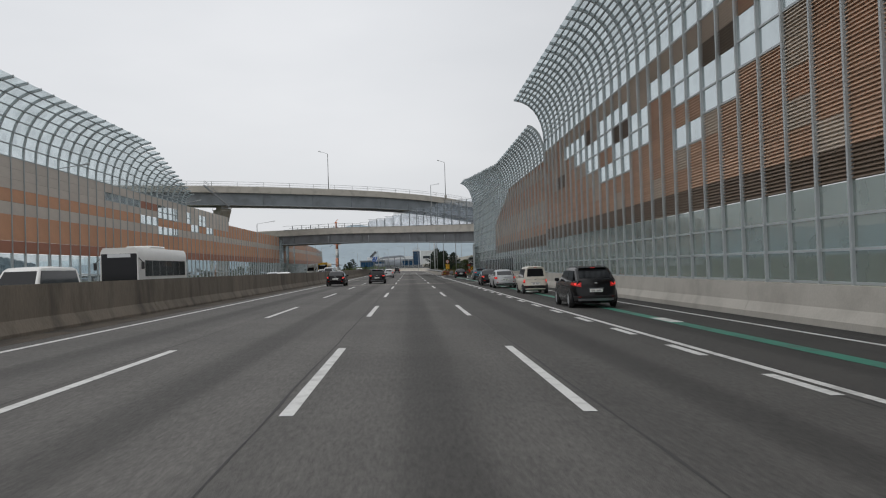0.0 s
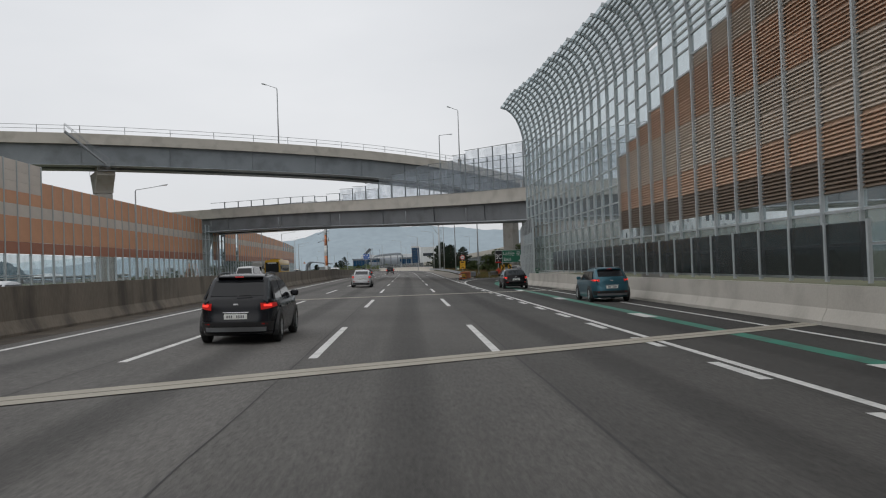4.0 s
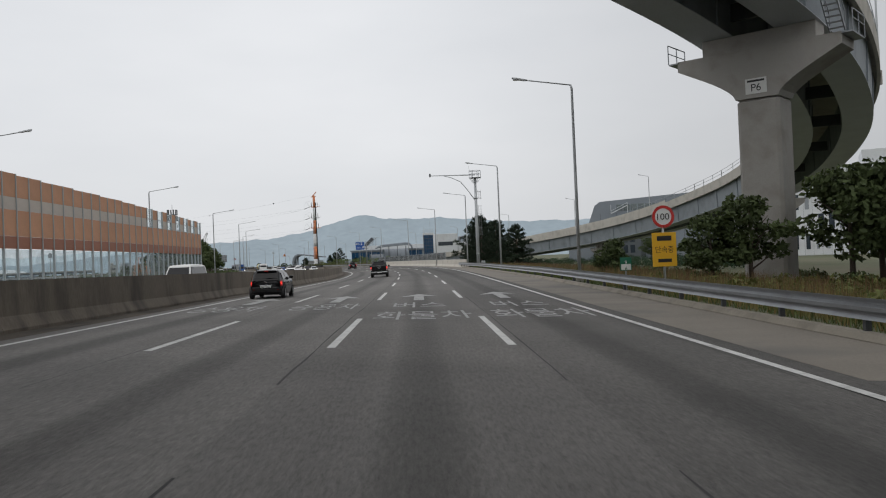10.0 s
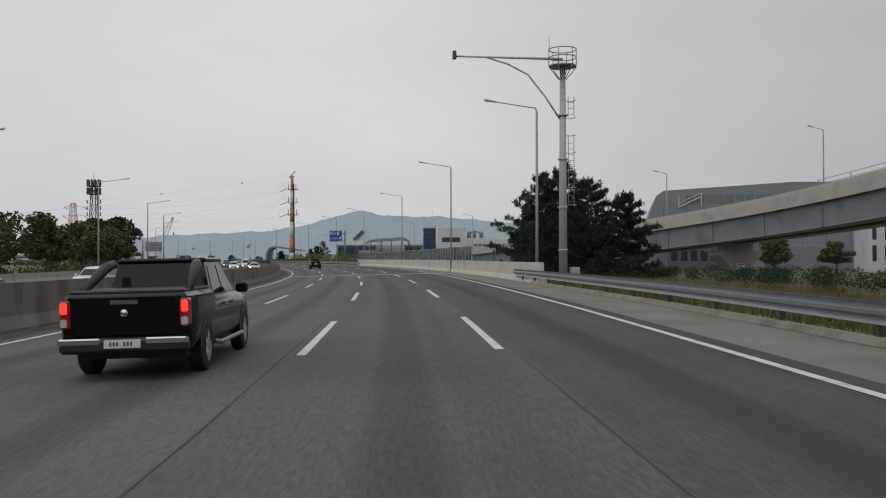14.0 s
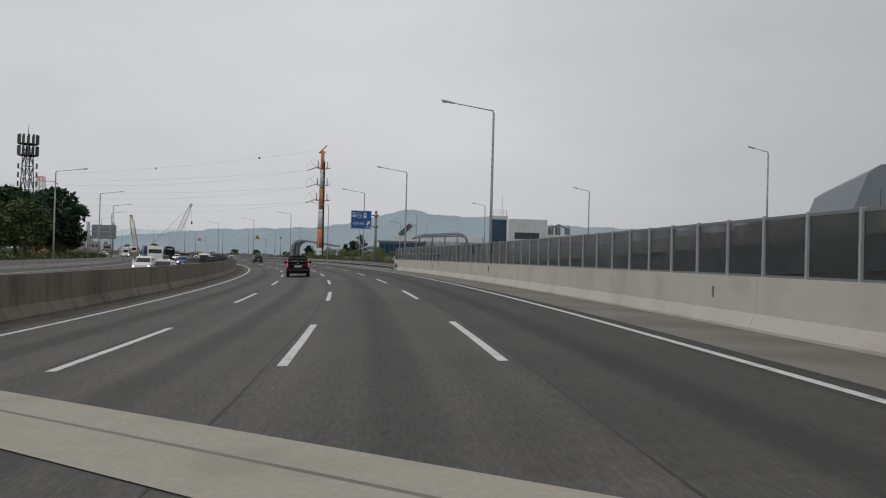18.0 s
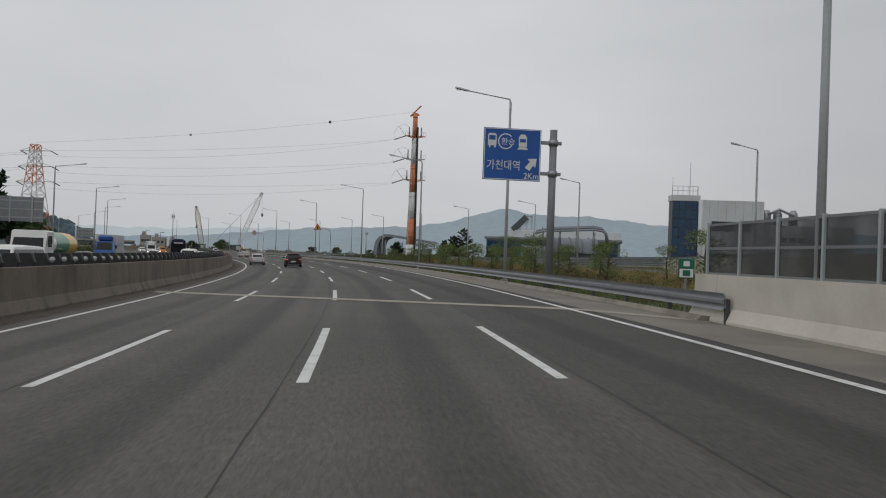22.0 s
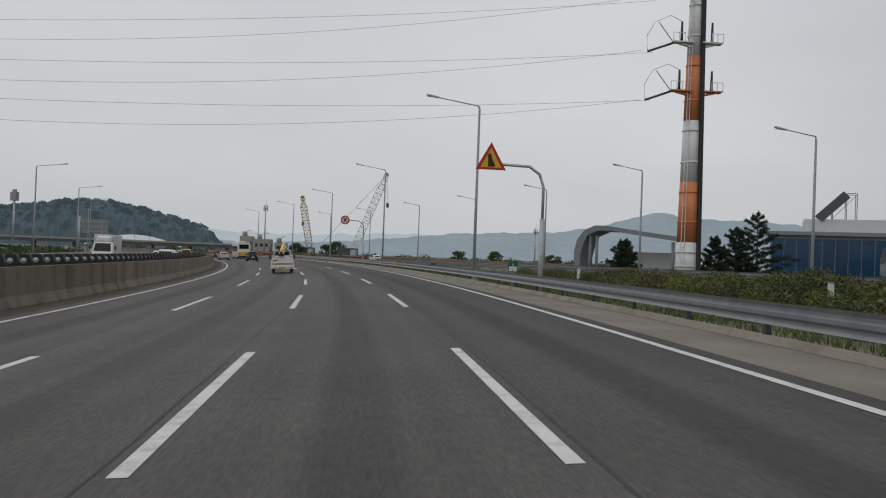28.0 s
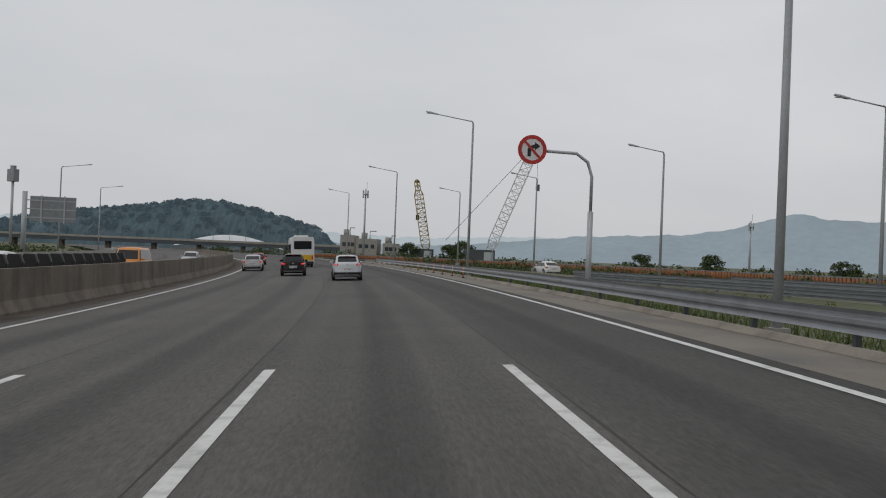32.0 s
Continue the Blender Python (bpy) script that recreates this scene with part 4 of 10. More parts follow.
def pier(label, p, z_top, width, turn, col_w=2.4, deep=2.2, sign=""):
    """Concrete column flaring into a broad hammer head."""
    m = Matrix.LocRotScale(Vector((p[0], p[1], 0)), Euler((0, 0, radians(turn))), None)
    top = thing("bridge_pier", label, "pier", at=m, kind="structure")
    zc = z_top - 3.2
    bm = boxed(-col_w / 2, col_w / 2, -deep / 2, deep / 2, -1.6, zc, bevel=0.18)
    part("column", bm, M["concrete"], top)
    out = []
    for k in range(9):
        t = k / 8
        hw = col_w / 2 + (width / 2 - col_w / 2) * (1 - math.cos(t * math.pi / 2)) ** 0.8
        out.append((hw, zc + t * 2.3))
    prof = [(a, b) for a, b in out] + [(width / 2, z_top - 0.25), (-width / 2, z_top - 0.25)] + [(-a, b) for a, b in reversed(out)]
    d = deep / 2 + 0.08
    part("pier_head", joined("pier_head", [sweep_data(prof, [((0, -d, 0), (1, 0, 0), (0, 0, 1)), ((0, d, 0), (1, 0, 0), (0, 0, 1))])], M["concrete"]), parent=top)
    part("bearing_block", boxed(-width * 0.35, width * 0.35, -deep * 0.35, deep * 0.35, z_top - 0.26, z_top + 0.8, bevel=0.05), M["concrete"], top)
    pieces = []
    for sgn in (-1, 1):
        x0 = sgn * (width / 2 + 0.6)
        for y in (-d, 0, d):
            pieces.append(beam_data((x0, y, z_top - 0.3), (x0, y, z_top + 0.9), 0.05))
        pieces.append(beam_data((x0, -d, z_top + 0.9), (x0, d, z_top + 0.9), 0.05))
        pieces.append(beam_data((x0, -d, z_top + 0.4), (x0, d, z_top + 0.4), 0.04))
        pieces.append(beam_data((sgn * (width / 2 - 0.2), 0, z_top - 0.33), (x0, 0, z_top - 0.33), 2 * d, 0.08))
    part("access_platform", joined("access_platform", pieces, M["steel"]), parent=top)
    if sign:
        pl = part("number_plate", boxed(-0.62, 0.62, -d - 0.05, -d - 0.012, zc + 0.25, zc + 1.15), material("plate_white", (0.7, 0.7, 0.68), 0.5, vary=0.05), top)
        tm = text_mesh(sign, 0.62, M["black"])
        for v in tm.vertices:
            v.co = (v.co.x, -d - 0.06, zc + 0.58 + v.co.y)
        part("lettering", tm, parent=pl)
        part("small_lettering", boxed(-0.5, 0.5, -d - 0.056, -d - 0.05, zc + 0.94, zc + 1.06), M["black"], pl)
    return top


# lower viaduct, on the skew over the road
LOW_NEAR = [(36, 132, 8.9), (24, 149.5, 9.4), (13.05, 165.7, 10.0), (7.9, 174.0, 10.38), (2.2, 182.5, 10.85), (-4.05, 189.9, 11.2), (-10.8, 196.4, 11.6), (-18.2, 202.6, 11.9), (-31.5, 210.5, 12.05), (-48, 217, 12.1), (-80, 222, 12.1)]
low_face = smooth_path(LOW_NEAR, 2.45)
low_fr = shifted(low_face, 3.95, -0.8)


def low_spread(o):
    """The lower deck widens towards its far end."""
    return float(np.interp(o.x, (-32, -18, -8, 4), (2.6, 1.3, 0.2, 0.0)))


viaduct("viaduct_lower", "grey steel and concrete viaduct crossing the road on the skew", low_fr, 3.65, 2.85, rail=lambda o: False, girder="girder_low", spread=low_spread)
pipe = thing("drain_pipe", "pale steel drain pipe running along the viaduct girder", "pipe", kind="structure")
pipe_fr = shifted(low_face, -0.12)
part("pipe", tube("pipe", [o - UP * 3.62 for o, a, u in pipe_fr], 0.11, M["steel"]), parent=pipe)
for o, a, u in pipe_fr[4::5]:
    part("downpipe", tube("downpipe", [o - UP * 1.9, o - UP * 3.67], 0.055, M["steel"]), parent=pipe)
fence = thing("viaduct_fence", "tall clear-panel fence with steel posts on the viaduct parapet", "fence", kind="structure")
for side in (0, 1):
    fl = [(o + a * (side * (7.55 + low_spread(o))), a, u) for o, a, u in low_face]
    for i in range(2, len(fl) - 1):
        o, a, u = fl[i]
        q = fl[i + 1][0]
        x = o.x
        h = float(np.interp(x, (-12.5, -11.8, -9.3, -8.6, -6.7, -4, -1.5, 1, 3.2, 5.4, 7.4, 7.9), (0.95, 0.75, 0.85, 1.5, 1.7, 2.0, 2.8, 3.2, 3.8, 3.9, 4.1, 5.0)))
        if x < -29:
            continue
        part("fence_post", joined("fence_post", [beam_data(o, o + UP * h, 0.14)], M["fence_post"]), parent=fence)
        rows = max(1, int(h / 1.6))
        d = (q - o)
        rails = [beam_data(o + UP * (h * k / rows), q + UP * (h * k / rows), 0.06) for k in range(rows + 1)]
        part("fence_rail", joined("fence_rail", rails, M["fence_post"]), parent=fence)
        if h > 1.5:
            pv = [o + d * 0.04 + UP * 0.1, o + d * 0.96 + UP * 0.1, o + d * 0.96 + UP * (h - 0.1), o + d * 0.04 + UP * (h - 0.1)]
            n = a * 0.02
            pv += [v + n for v in pv[:4]]
            ob = part("fence_pane", mesh_from("fence_pane", pv, [(0, 1, 2, 3), (7, 6, 5, 4), (0, 4, 5, 1), (1, 5, 6, 2), (2, 6, 7, 3), (3, 7, 4, 0)], M["pane_fence"]), parent=fence)
            ob.visible_shadow = False
pier("grey concrete pier under the lower viaduct", (-32.8, 213.2), 8.2, 2.2, 30, 1.3, 1.3)
pier("grey concrete pier under the lower viaduct", (25.5, 158.5), 6.5, 3.6, 52, 2.2, 2.2)

# upper ramp viaduct: over the road, round a left-hand bend and down
UPPER = [(-130, 168, 20.6), (-90, 178, 20.7), (-63, 188, 20.7), (-43, 195.5, 20.7), (-22.3, 206.5, 20.5), (-7.6, 218.2, 20.4), (6.5, 229.8, 19.6), (20.5, 243, 17.9), (32, 258.5, 16.7), (41.5, 276, 15.4), (48.8, 297, 13.7), (52.8, 320, 12.1), (53, 347, 10.3), (51, 365, 9.0), (47.5, 381, 7.9), (42.6, 396, 6.9), (37.2, 411, 6.0), (24.5, 443, 4.2), (9.5, 475, 2.4), (-4.8, 508, 1.2)]
up_fr = [(o + a * float(np.interp(o.y, (240, 300), (0.5, -0.5))), a, u) for o, a, u in smooth_path(UPPER, 2.2)]
viaduct("viaduct_ramp", "high curved ramp viaduct with steel box girders and pale parapets", up_fr, 4.1, 3.45, rail=lambda o: o.y < 358, slot=0.33)
high_fr = [f for f in up_fr if 352 < f[0].y < 440]
ramp_screen = thing("ramp_screen", "pale beige solid screen standing on the ramp parapet", "screen", kind="structure")
for sgn in (-1, 1):
    for i in range(0, len(high_fr) - 1, 5):
        part("screen_panel", joined("screen_panel", [sweep_data([(sgn * 4.18, 0.7), (sgn * 4.36, 0.7), (sgn * 4.32, 1.2), (sgn * 4.2, 1.2)], high_fr[i:i + 6])], M["concrete_pale"]), parent=ramp_screen)
pier("tall concrete hammerhead pier marked P6", (21.4, 243.0), 13.6, 9.6, -42, 2.5, 2.3, "P6")
pier("concrete hammerhead pier marked P7", (52.2, 313.5), 8.5, 7.6, -9, 2.6, 2.2, "P7")
pier("concrete hammerhead pier behind the far wall", (-42.5, 195.0), 16.8, 6.5, -62, 2.6, 2.2)
pier("concrete hammerhead pier marked P8 under the descending ramp", (45.0, 391.5), 3.0, 7.2, 16, 2.4, 2.2, "P8")


def access_stair(label, p, turn, z0, z1, run, n=16):
    m = Matrix.LocRotScale(Vector((p[0], p[1], z0)), Euler((0, 0, radians(turn))), None)
    top = thing("access_stair", label, "stair", at=m)
    h = z1 - z0
    for x in (-0.4, 0.4):
        part("stringer", joined("stringer", [beam_data((x, 0, 0), (x, run, h), 0.06, 0.2)], M["steel"]), parent=top)
        pieces = [beam_data((x, 0, 1.0), (x, run, h + 1.0), 0.05)]
        pieces += [beam_data((x, run * k / 6, h * k / 6), (x, run * k / 6, h * k / 6 + 1.0), 0.04) for k in range(7)]
        part("handrail", joined("handrail", pieces, M["steel"]), parent=top)
    st = mesh_from("tread", *box_data(-0.4, 0.4, -0.13, 0.13, -0.02, 0.02), M["steel"])
    for k in range(n):
        part("tread", st, parent=top, at=Matrix.Translation((0, run * (k + 0.5) / n, h * (k + 0.5) / n)))


access_stair("galvanised steel access stair down to the pier head", (24.0, 239.0), -42, 13.4, 17.8, -4.2)
access_stair("galvanised steel access stair down to the far pier head", (-39.9, 190.2), -62, 16.8, 21.4, -5.5)

# ---- vehicles ----
def paint(name, color, rough=0.3, metal=0.3, coat=0.25):
    m = material(name, color, rough, metal, vary=0.05, scale=1.2, fine=60, dirt=tuple(c * 0.8 + 0.002 for c in color), dirt_scale=1.4, dirt_amount=0.25, spec=0.25)
    m.node_tree.nodes["Principled BSDF"].inputs["Coat Weight"].default_value = coat
    m.node_tree.nodes["Principled BSDF"].inputs["Coat Roughness"].default_value = 0.08
    return m


PAINT = {
    "silver": paint("paint_silver", (0.5, 0.51, 0.52)), "white": paint("paint_white", (0.72, 0.72, 0.7), metal=0.0), "black": paint("paint_black", (0.004, 0.004, 0.005), 0.2, 0.0, 0.12),
    "pearl": paint("paint_pale_grey", (0.56, 0.58, 0.6)), "teal": paint("paint_teal", (0.035, 0.11, 0.145), 0.3, 0.4), "dark": paint("paint_charcoal", (0.008, 0.009, 0.012), 0.22, 0.0, 0.12),
    "cream": paint("paint_cream", (0.62, 0.58, 0.5), metal=0.0), "navy": paint("paint_navy", (0.02, 0.03, 0.07)), "yellow": paint("paint_yellow", (0.7, 0.42, 0.03), metal=0.0),
    "red": paint("paint_dark_red", (0.2, 0.02, 0.02)), "blue": paint("paint_blue", (0.03, 0.1, 0.3)), "green": paint("paint_green", (0.04, 0.22, 0.12), metal=0.0), "orange": paint("paint_orange", (0.6, 0.22, 0.03), metal=0.0),
}
M["car_glass"] = material("tinted_window", (0.014, 0.015, 0.017), 0.05, vary=0.05, spec=0.24)
M["rim"] = material("alloy_rim", (0.5, 0.51, 0.52), 0.35, 0.25, vary=0.1)
M["tail"] = lit("tail_light_red", (0.42, 0.012, 0.01), 0.22)
M["tail_bulb"] = lit("brake_bulb_red", (1.0, 0.05, 0.035), 1.1)
M["tail_off"] = material("tail_lens_red", (0.35, 0.015, 0.012), 0.15, vary=0.05)
M["headlight"] = lit("headlight_white", (1.0, 0.95, 0.85), 3.0)
M["sign_amber"] = material("amber_lens", (0.6, 0.2, 0.02), 0.2, vary=0.05)
M["lens"] = material("clear_lens", (0.6, 0.62, 0.63), 0.12, 0.2, vary=0.05)
M["plate"] = material("plate_white", (0.72, 0.73, 0.7), 0.45, vary=0.04)
M["plate_ink"] = material("plate_ink", (0.12, 0.12, 0.125), 0.5, vary=0.1)
M["plate_yellow"] = material("plate_yellow", (0.7, 0.5, 0.05), 0.45, vary=0.04)
M["chrome"] = material("chrome_trim", (0.6, 0.61, 0.62), 0.12, 1.0, vary=0.03)


def loft(rings, cap=True):
    n = len(rings[0])
    vs = [p for r in rings for p in r]
    fs = []
    for i in range(len(rings) - 1):
        for k in range(n):
            k2 = (k + 1) % n
            fs.append((i * n + k, i * n + k2, (i + 1) * n + k2, (i + 1) * n + k))
    if cap:
        fs += [tuple(range(n - 1, -1, -1)), tuple(range((len(rings) - 1) * n, len(rings) * n))]
    return vs, fs


def soft(me, angle=35):
    me.polygons.foreach_set("use_smooth", [True] * len(me.polygons))
    me.set_sharp_from_angle(angle=radians(angle))
    return me


def wheel(parent, x, y, r, w, sgn):
    prof = [(0.0, r * 0.62), (0.02, r * 0.66), (0.015, r * 0.92), (0.04, r), (w - 0.04, r), (w - 0.015, r * 0.92), (w, r * 0.6)]
    key = ("tyre", r, w, sgn)

    def make():
        rings = []
        for k in range(20):
            a = 2 * math.pi * k / 20
            rings.append([(sgn * (w / 2 - p), q * math.cos(a), q * math.sin(a)) for p, q in prof])
        rings.append(rings[0])
        return soft(mesh_from("tyre", *loft(rings, False), M["rubber"]))

    def make_rim():
        pieces = []
        c = sgn * (w / 2 - 0.012)
        for k in range(5):
            a = 2 * math.pi * k / 5
            d, e = Vector((0, math.cos(a), math.sin(a))), Vector((0, -math.sin(a), math.cos(a)))
            o = Vector((c, 0, 0))
            q = [o + e * 0.05, o + d * r * 0.6 + e * 0.045, o + d * r * 0.6 - e * 0.045, o - e * 0.05]
            pieces.append((q + [v + Vector((-sgn * 0.05, 0, 0)) for v in q], [(0, 1, 2, 3), (7, 6, 5, 4), (0, 4, 5, 1), (1, 5, 6, 2), (2, 6, 7, 3), (3, 7, 4, 0)]))
        ring_o, ring_i = [], []
        n = 20
        vs = []
        for k in range(n):
            a = 2 * math.pi * k / n
            vs += [(c, r * 0.66 * math.cos(a), r * 0.66 * math.sin(a)), (c, r * 0.57 * math.cos(a), r * 0.57 * math.sin(a)), (c - sgn * 0.12, r * 0.57 * math.cos(a), r * 0.57 * math.sin(a))]
        fs = []
        for k in range(n):
            j = (k + 1) % n
            fs += [(k * 3, j * 3, j * 3 + 1, k * 3 + 1), (k * 3 + 1, j * 3 + 1, j * 3 + 2, k * 3 + 2)]
        pieces.append((vs, fs))
        return joined("rim", pieces, M["rim"])

    t = part("wheel", cached(key, make), parent=parent, at=Matrix.Translation((x, y, r)))
    part("rim", cached(("rim", r, w, sgn), make_rim), parent=t)


STYLES = {
    # length, width, height, wheel radius, belt, boot top, bonnet top, cabin stations from the rear (rear foot, rear top, front top, front foot), wheels, bulk of the ends
    "sedan": dict(L=4.75, W=1.82, H=1.45, r=0.33, belt=0.93, rear=1.0, hood=0.86, gh=(0.5, 1.4, 2.75, 3.6), wb=(0.95, 3.75)),
    "hatch": dict(L=4.35, W=1.70, H=1.46, r=0.31, belt=0.93, rear=1.05, hood=0.86, gh=(0.42, 1.25, 2.5, 3.4), wb=(0.82, 3.4)),
    "mini": dict(L=3.85, W=1.73, H=1.42, r=0.31, belt=0.95, rear=0.95, hood=0.92, gh=(0.1, 0.45, 2.2, 2.75), wb=(0.6, 3.1)),
    "suv": dict(L=4.35, W=1.82, H=1.58, r=0.35, belt=1.02, rear=1.04, hood=0.98, gh=(0.14, 0.72, 2.4, 3.3), wb=(0.85, 3.5)),
    "crossover": dict(L=4.2, W=1.8, H=1.53, r=0.345, belt=1.0, rear=1.1, hood=0.97, gh=(0.12, 0.66, 2.25, 3.15), wb=(0.8, 3.4)),
    "large_suv": dict(L=4.75, W=1.94, H=1.68, r=0.385, belt=1.08, rear=1.16, hood=1.05, gh=(0.12, 0.78, 2.7, 3.65), wb=(0.95, 3.8)),
    "box": dict(L=3.6, W=1.6, H=1.7, r=0.29, belt=1.0, rear=1.0, hood=0.98, gh=(0.06, 0.2, 2.3, 2.95), wb=(0.5, 3.0)),
    "van": dict(L=5.1, W=1.92, H=1.95, r=0.33, belt=1.15, rear=1.15, hood=1.12, gh=(0.06, 0.25, 3.6, 4.3), wb=(0.9, 4.1)),
}


def car(label, color, style, m, brake=True, group="", oncoming=False, name="car", full_lamp=False):
    st = STYLES[style]
    L, W, H, r = st["L"], st["W"], st["H"], st["r"]
    top = thing(name, label, "car", group, at=m)
    P = PAINT[color]
    hw = W / 2
    g0, g1, g2, g3 = st["gh"]
    belt, rear = st["belt"], st["rear"]
    booted = style in ("sedan", "hatch")

    def topz(y):
        """Upper edge of the lower body at y from the rear."""
        if y < g0:
            return rear - 0.03 * (1 - y / g0)
        if y < g1:
            return rear + (belt - rear) * (y - g0) / (g1 - g0)
        if y < g3:
            return belt
        t = (y - g3) / (L - g3)
        return belt + (st["hood"] - belt) * t - 0.16 * t ** 3

    z1 = rear * 0.62
    levels = ((0.2, 0.92, 0.2, 0.16), (0.28, 0.965, 0.05, 0.05), (0.43, 0.985, 0.0, 0.0), (0.55, 1.0, 0.0, 0.01), (z1, 1.0, 0.05, 0.03), (rear * 0.78, 0.995, 0.06, 0.07), (rear * 0.93, 0.97, 0.075, 0.16), (rear * 1.0, 0.93, 0.12, 0.26), (rear * 1.01, 0.86, 0.17, 0.33))

    def skin(a, z, off=0.0):
        """Point of the lower body's side at plan angle a (degrees; -90 rear, 0 side, 90 front), height z."""
        zs = [q[0] for q in levels]
        sw, dr, df = (float(np.interp(z, zs, [q[i] for q in levels])) for i in (1, 2, 3))
        c, s = math.cos(radians(a)), math.sin(radians(a))
        e = 2 / 5.5
        x = (hw * sw + off) * math.copysign(abs(c) ** e, c)
        y = L / 2 + math.copysign(abs(s) ** e, s) * (L / 2 + off)
        y = y + (dr if s < 0 else -df) * abs(s) ** 3
        return x, y - L / 2, min(z, topz(y))

    angles = [-90, -80, -68, -56, -47, -40, -32, -24, -17, -11, -6, -2, 2, 6, 11, 17, 24, 32, 40, 47, 56, 68, 80, 90]
    loop = angles + [180 - a for a in reversed(angles[1:-1])]
    n = len(loop)
    rings = [[skin(a, q[0]) for a in loop] for q in levels]
    vs, fs = loft(rings, False)
    o = (len(levels) - 1) * n
    half = len(angles)
    for k in range(half - 1):
        j, j2 = (n - k) % n, n - k - 1
        fs.append((o + k, o + k + 1, o + j2, o + j) if k else (o, o + 1, o + n - 1))
    fs.append(tuple(range(n - 1, -1, -1)))
    part("body", soft(mesh_from("body", vs, fs, P), 32), parent=top)

    def patch(nm, a0, a1, za, zb, mat, off=0.008, lab="", steps=7, rise=0.0):
        """A panel that follows the body's skin; its lower edge climbs by rise towards a1."""
        rows = [[skin(a0 + (a1 - a0) * i / steps, z + (zb - za) * rise * (1 - f) * i / steps, d) for i in range(steps + 1)] for z, d, f in ((za, -0.03, 0), (za, off, 0), ((za + zb) / 2, off, 0.5), (zb, off, 1), (zb, -0.03, 1))]
        pv, pf = [p for q in rows for p in q], []
        for i in range(4):
            for k in range(steps):
                c = i * (steps + 1) + k
                pf.append((c, c + 1, c + steps + 2, c + steps + 1))
        for e in (0, steps):
            pf.append(tuple(i * (steps + 1) + e for i in range(5)))
        return part(nm, soft(mesh_from(nm, pv, pf, mat), 50), parent=top, label=lab)

    # cabin with glass let into it
    zb, zr = belt - 0.04, H
    side, roofw = hw * 0.93, hw * 0.72
    rings = []
    for y, z, k in ((g0, rear - 0.03, 0), (g0 + 0.03, rear, 0), (g1 - 0.06, zr - 0.07, 1), (g1 + 0.12, zr - 0.015, 1), ((g1 + g2) / 2, zr + 0.02, 1), (g2 - 0.15, zr - 0.015, 1), (g2 + 0.05, zr - 0.08, 1), (g3, belt - 0.01, 0)):
        w = side - (side - roofw) * (z - zb) / (zr - zb)
        e = 0.87 if y < g0 + 0.05 else (0.94 if y == g3 else 1.0)
        w *= e
        ring = [(side * e, zb - 0.06), (w, max(z - 0.1, zb - 0.05)), (w - 0.03, z - 0.035), (w - 0.1, z), (w * 0.4, z + (0.02 if z > zr - 0.03 else 0))]
        rings.append([(a, y - L / 2, b) for a, b in ring] + [(-a, y - L / 2, b) for a, b in reversed(ring)])
    part("cabin", soft(mesh_from("cabin", *loft(rings), P), 38), parent=top)

    def pane(nm, pts, nv, lab=""):
        nv = Vector(nv).normalized()
        f = [Vector(p) + nv * 0.008 for p in pts]
        b = [Vector(p) - nv * 0.03 for p in pts]
        c = len(pts)
        return part(nm, mesh_from(nm, f + b, [tuple(range(c)), tuple(range(2 * c - 1, c - 1, -1))] + [(i, (i + 1) % c, (i + 1) % c + c, i + c) for i in range(c)], M["car_glass"]), parent=top, label=lab)

    def slope(ya, za, yb, zb_, f):
        return ya + (yb - ya) * f - L / 2, za + (zb_ - za) * f

    def wide(z):
        return side - (side - roofw) * (z - zb) / (zr - zb)

    for nm, ya, za, yb, zb2, sg in (("rear_window", g0 + 0.03, rear, g1 - 0.06, zr - 0.07, -1), ("windscreen", g3, belt - 0.01, g2 + 0.05, zr - 0.08, 1)):
        if nm == "rear_window" and oncoming:
            continue
        (y0, za1), (y1, zb1) = slope(ya, za, yb, zb2, 0.14 if sg < 0 and not booted else 0.1), slope(ya, za, yb, zb2, 0.9)
        w0, w1 = wide(za1) * (0.88 if sg < 0 else 0.94) - 0.1, wide(zb1) - 0.13
        pane(nm, [(-w0, y0, za1), (w0, y0, za1), (w1, y1, zb1), (-w1, y1, zb1)], (0, sg * (zb1 - za1), abs(y1 - y0)), "dark tinted rear window" if sg < 0 else "")
    mid = (g1 + g2) / 2 + (0.05 if booted else -0.05)
    za, zc = zb + 0.05, zr - 0.14
    for sgn in (-1, 1):
        fa, fc = (za - rear) / (zr - rear), (zc - zb) / (zr - zb)
        r0, r1 = g0 + (g1 - g0) * max(0, fa) + (0.3 if booted else 0.35), g0 + (g1 - g0) * fc + 0.22
        f0, f1 = g3 + (g2 - g3) * 0.08 - 0.14, g3 + (g2 - g3) * fc - 0.1
        for q in ([(r0, za), (f0, za), (f1, zc), (r1, zc)],) if oncoming else ([(r0, za), (mid - 0.04, za), (mid - 0.04, zc), (r1, zc)], [(mid + 0.04, za), (f0, za), (f1, zc), (mid + 0.04, zc)]):
            pane("side_window", [(sgn * (wide(z) + 0.001), y - L / 2, z) for y, z in q], (sgn * (zr - zb), 0, side - roofw))
        mr = part("mirror", boxed(sgn * (hw + 0.04) - 0.1, sgn * (hw + 0.04) + 0.1, g3 - 0.4 - L / 2, g3 - 0.27 - L / 2, belt + 0.0, belt + 0.15, bevel=0.035), P, top)
        lamp = M["tail"] if brake else M["tail_off"]
        lab = "glowing red tail light" if brake else "red tail lamp"
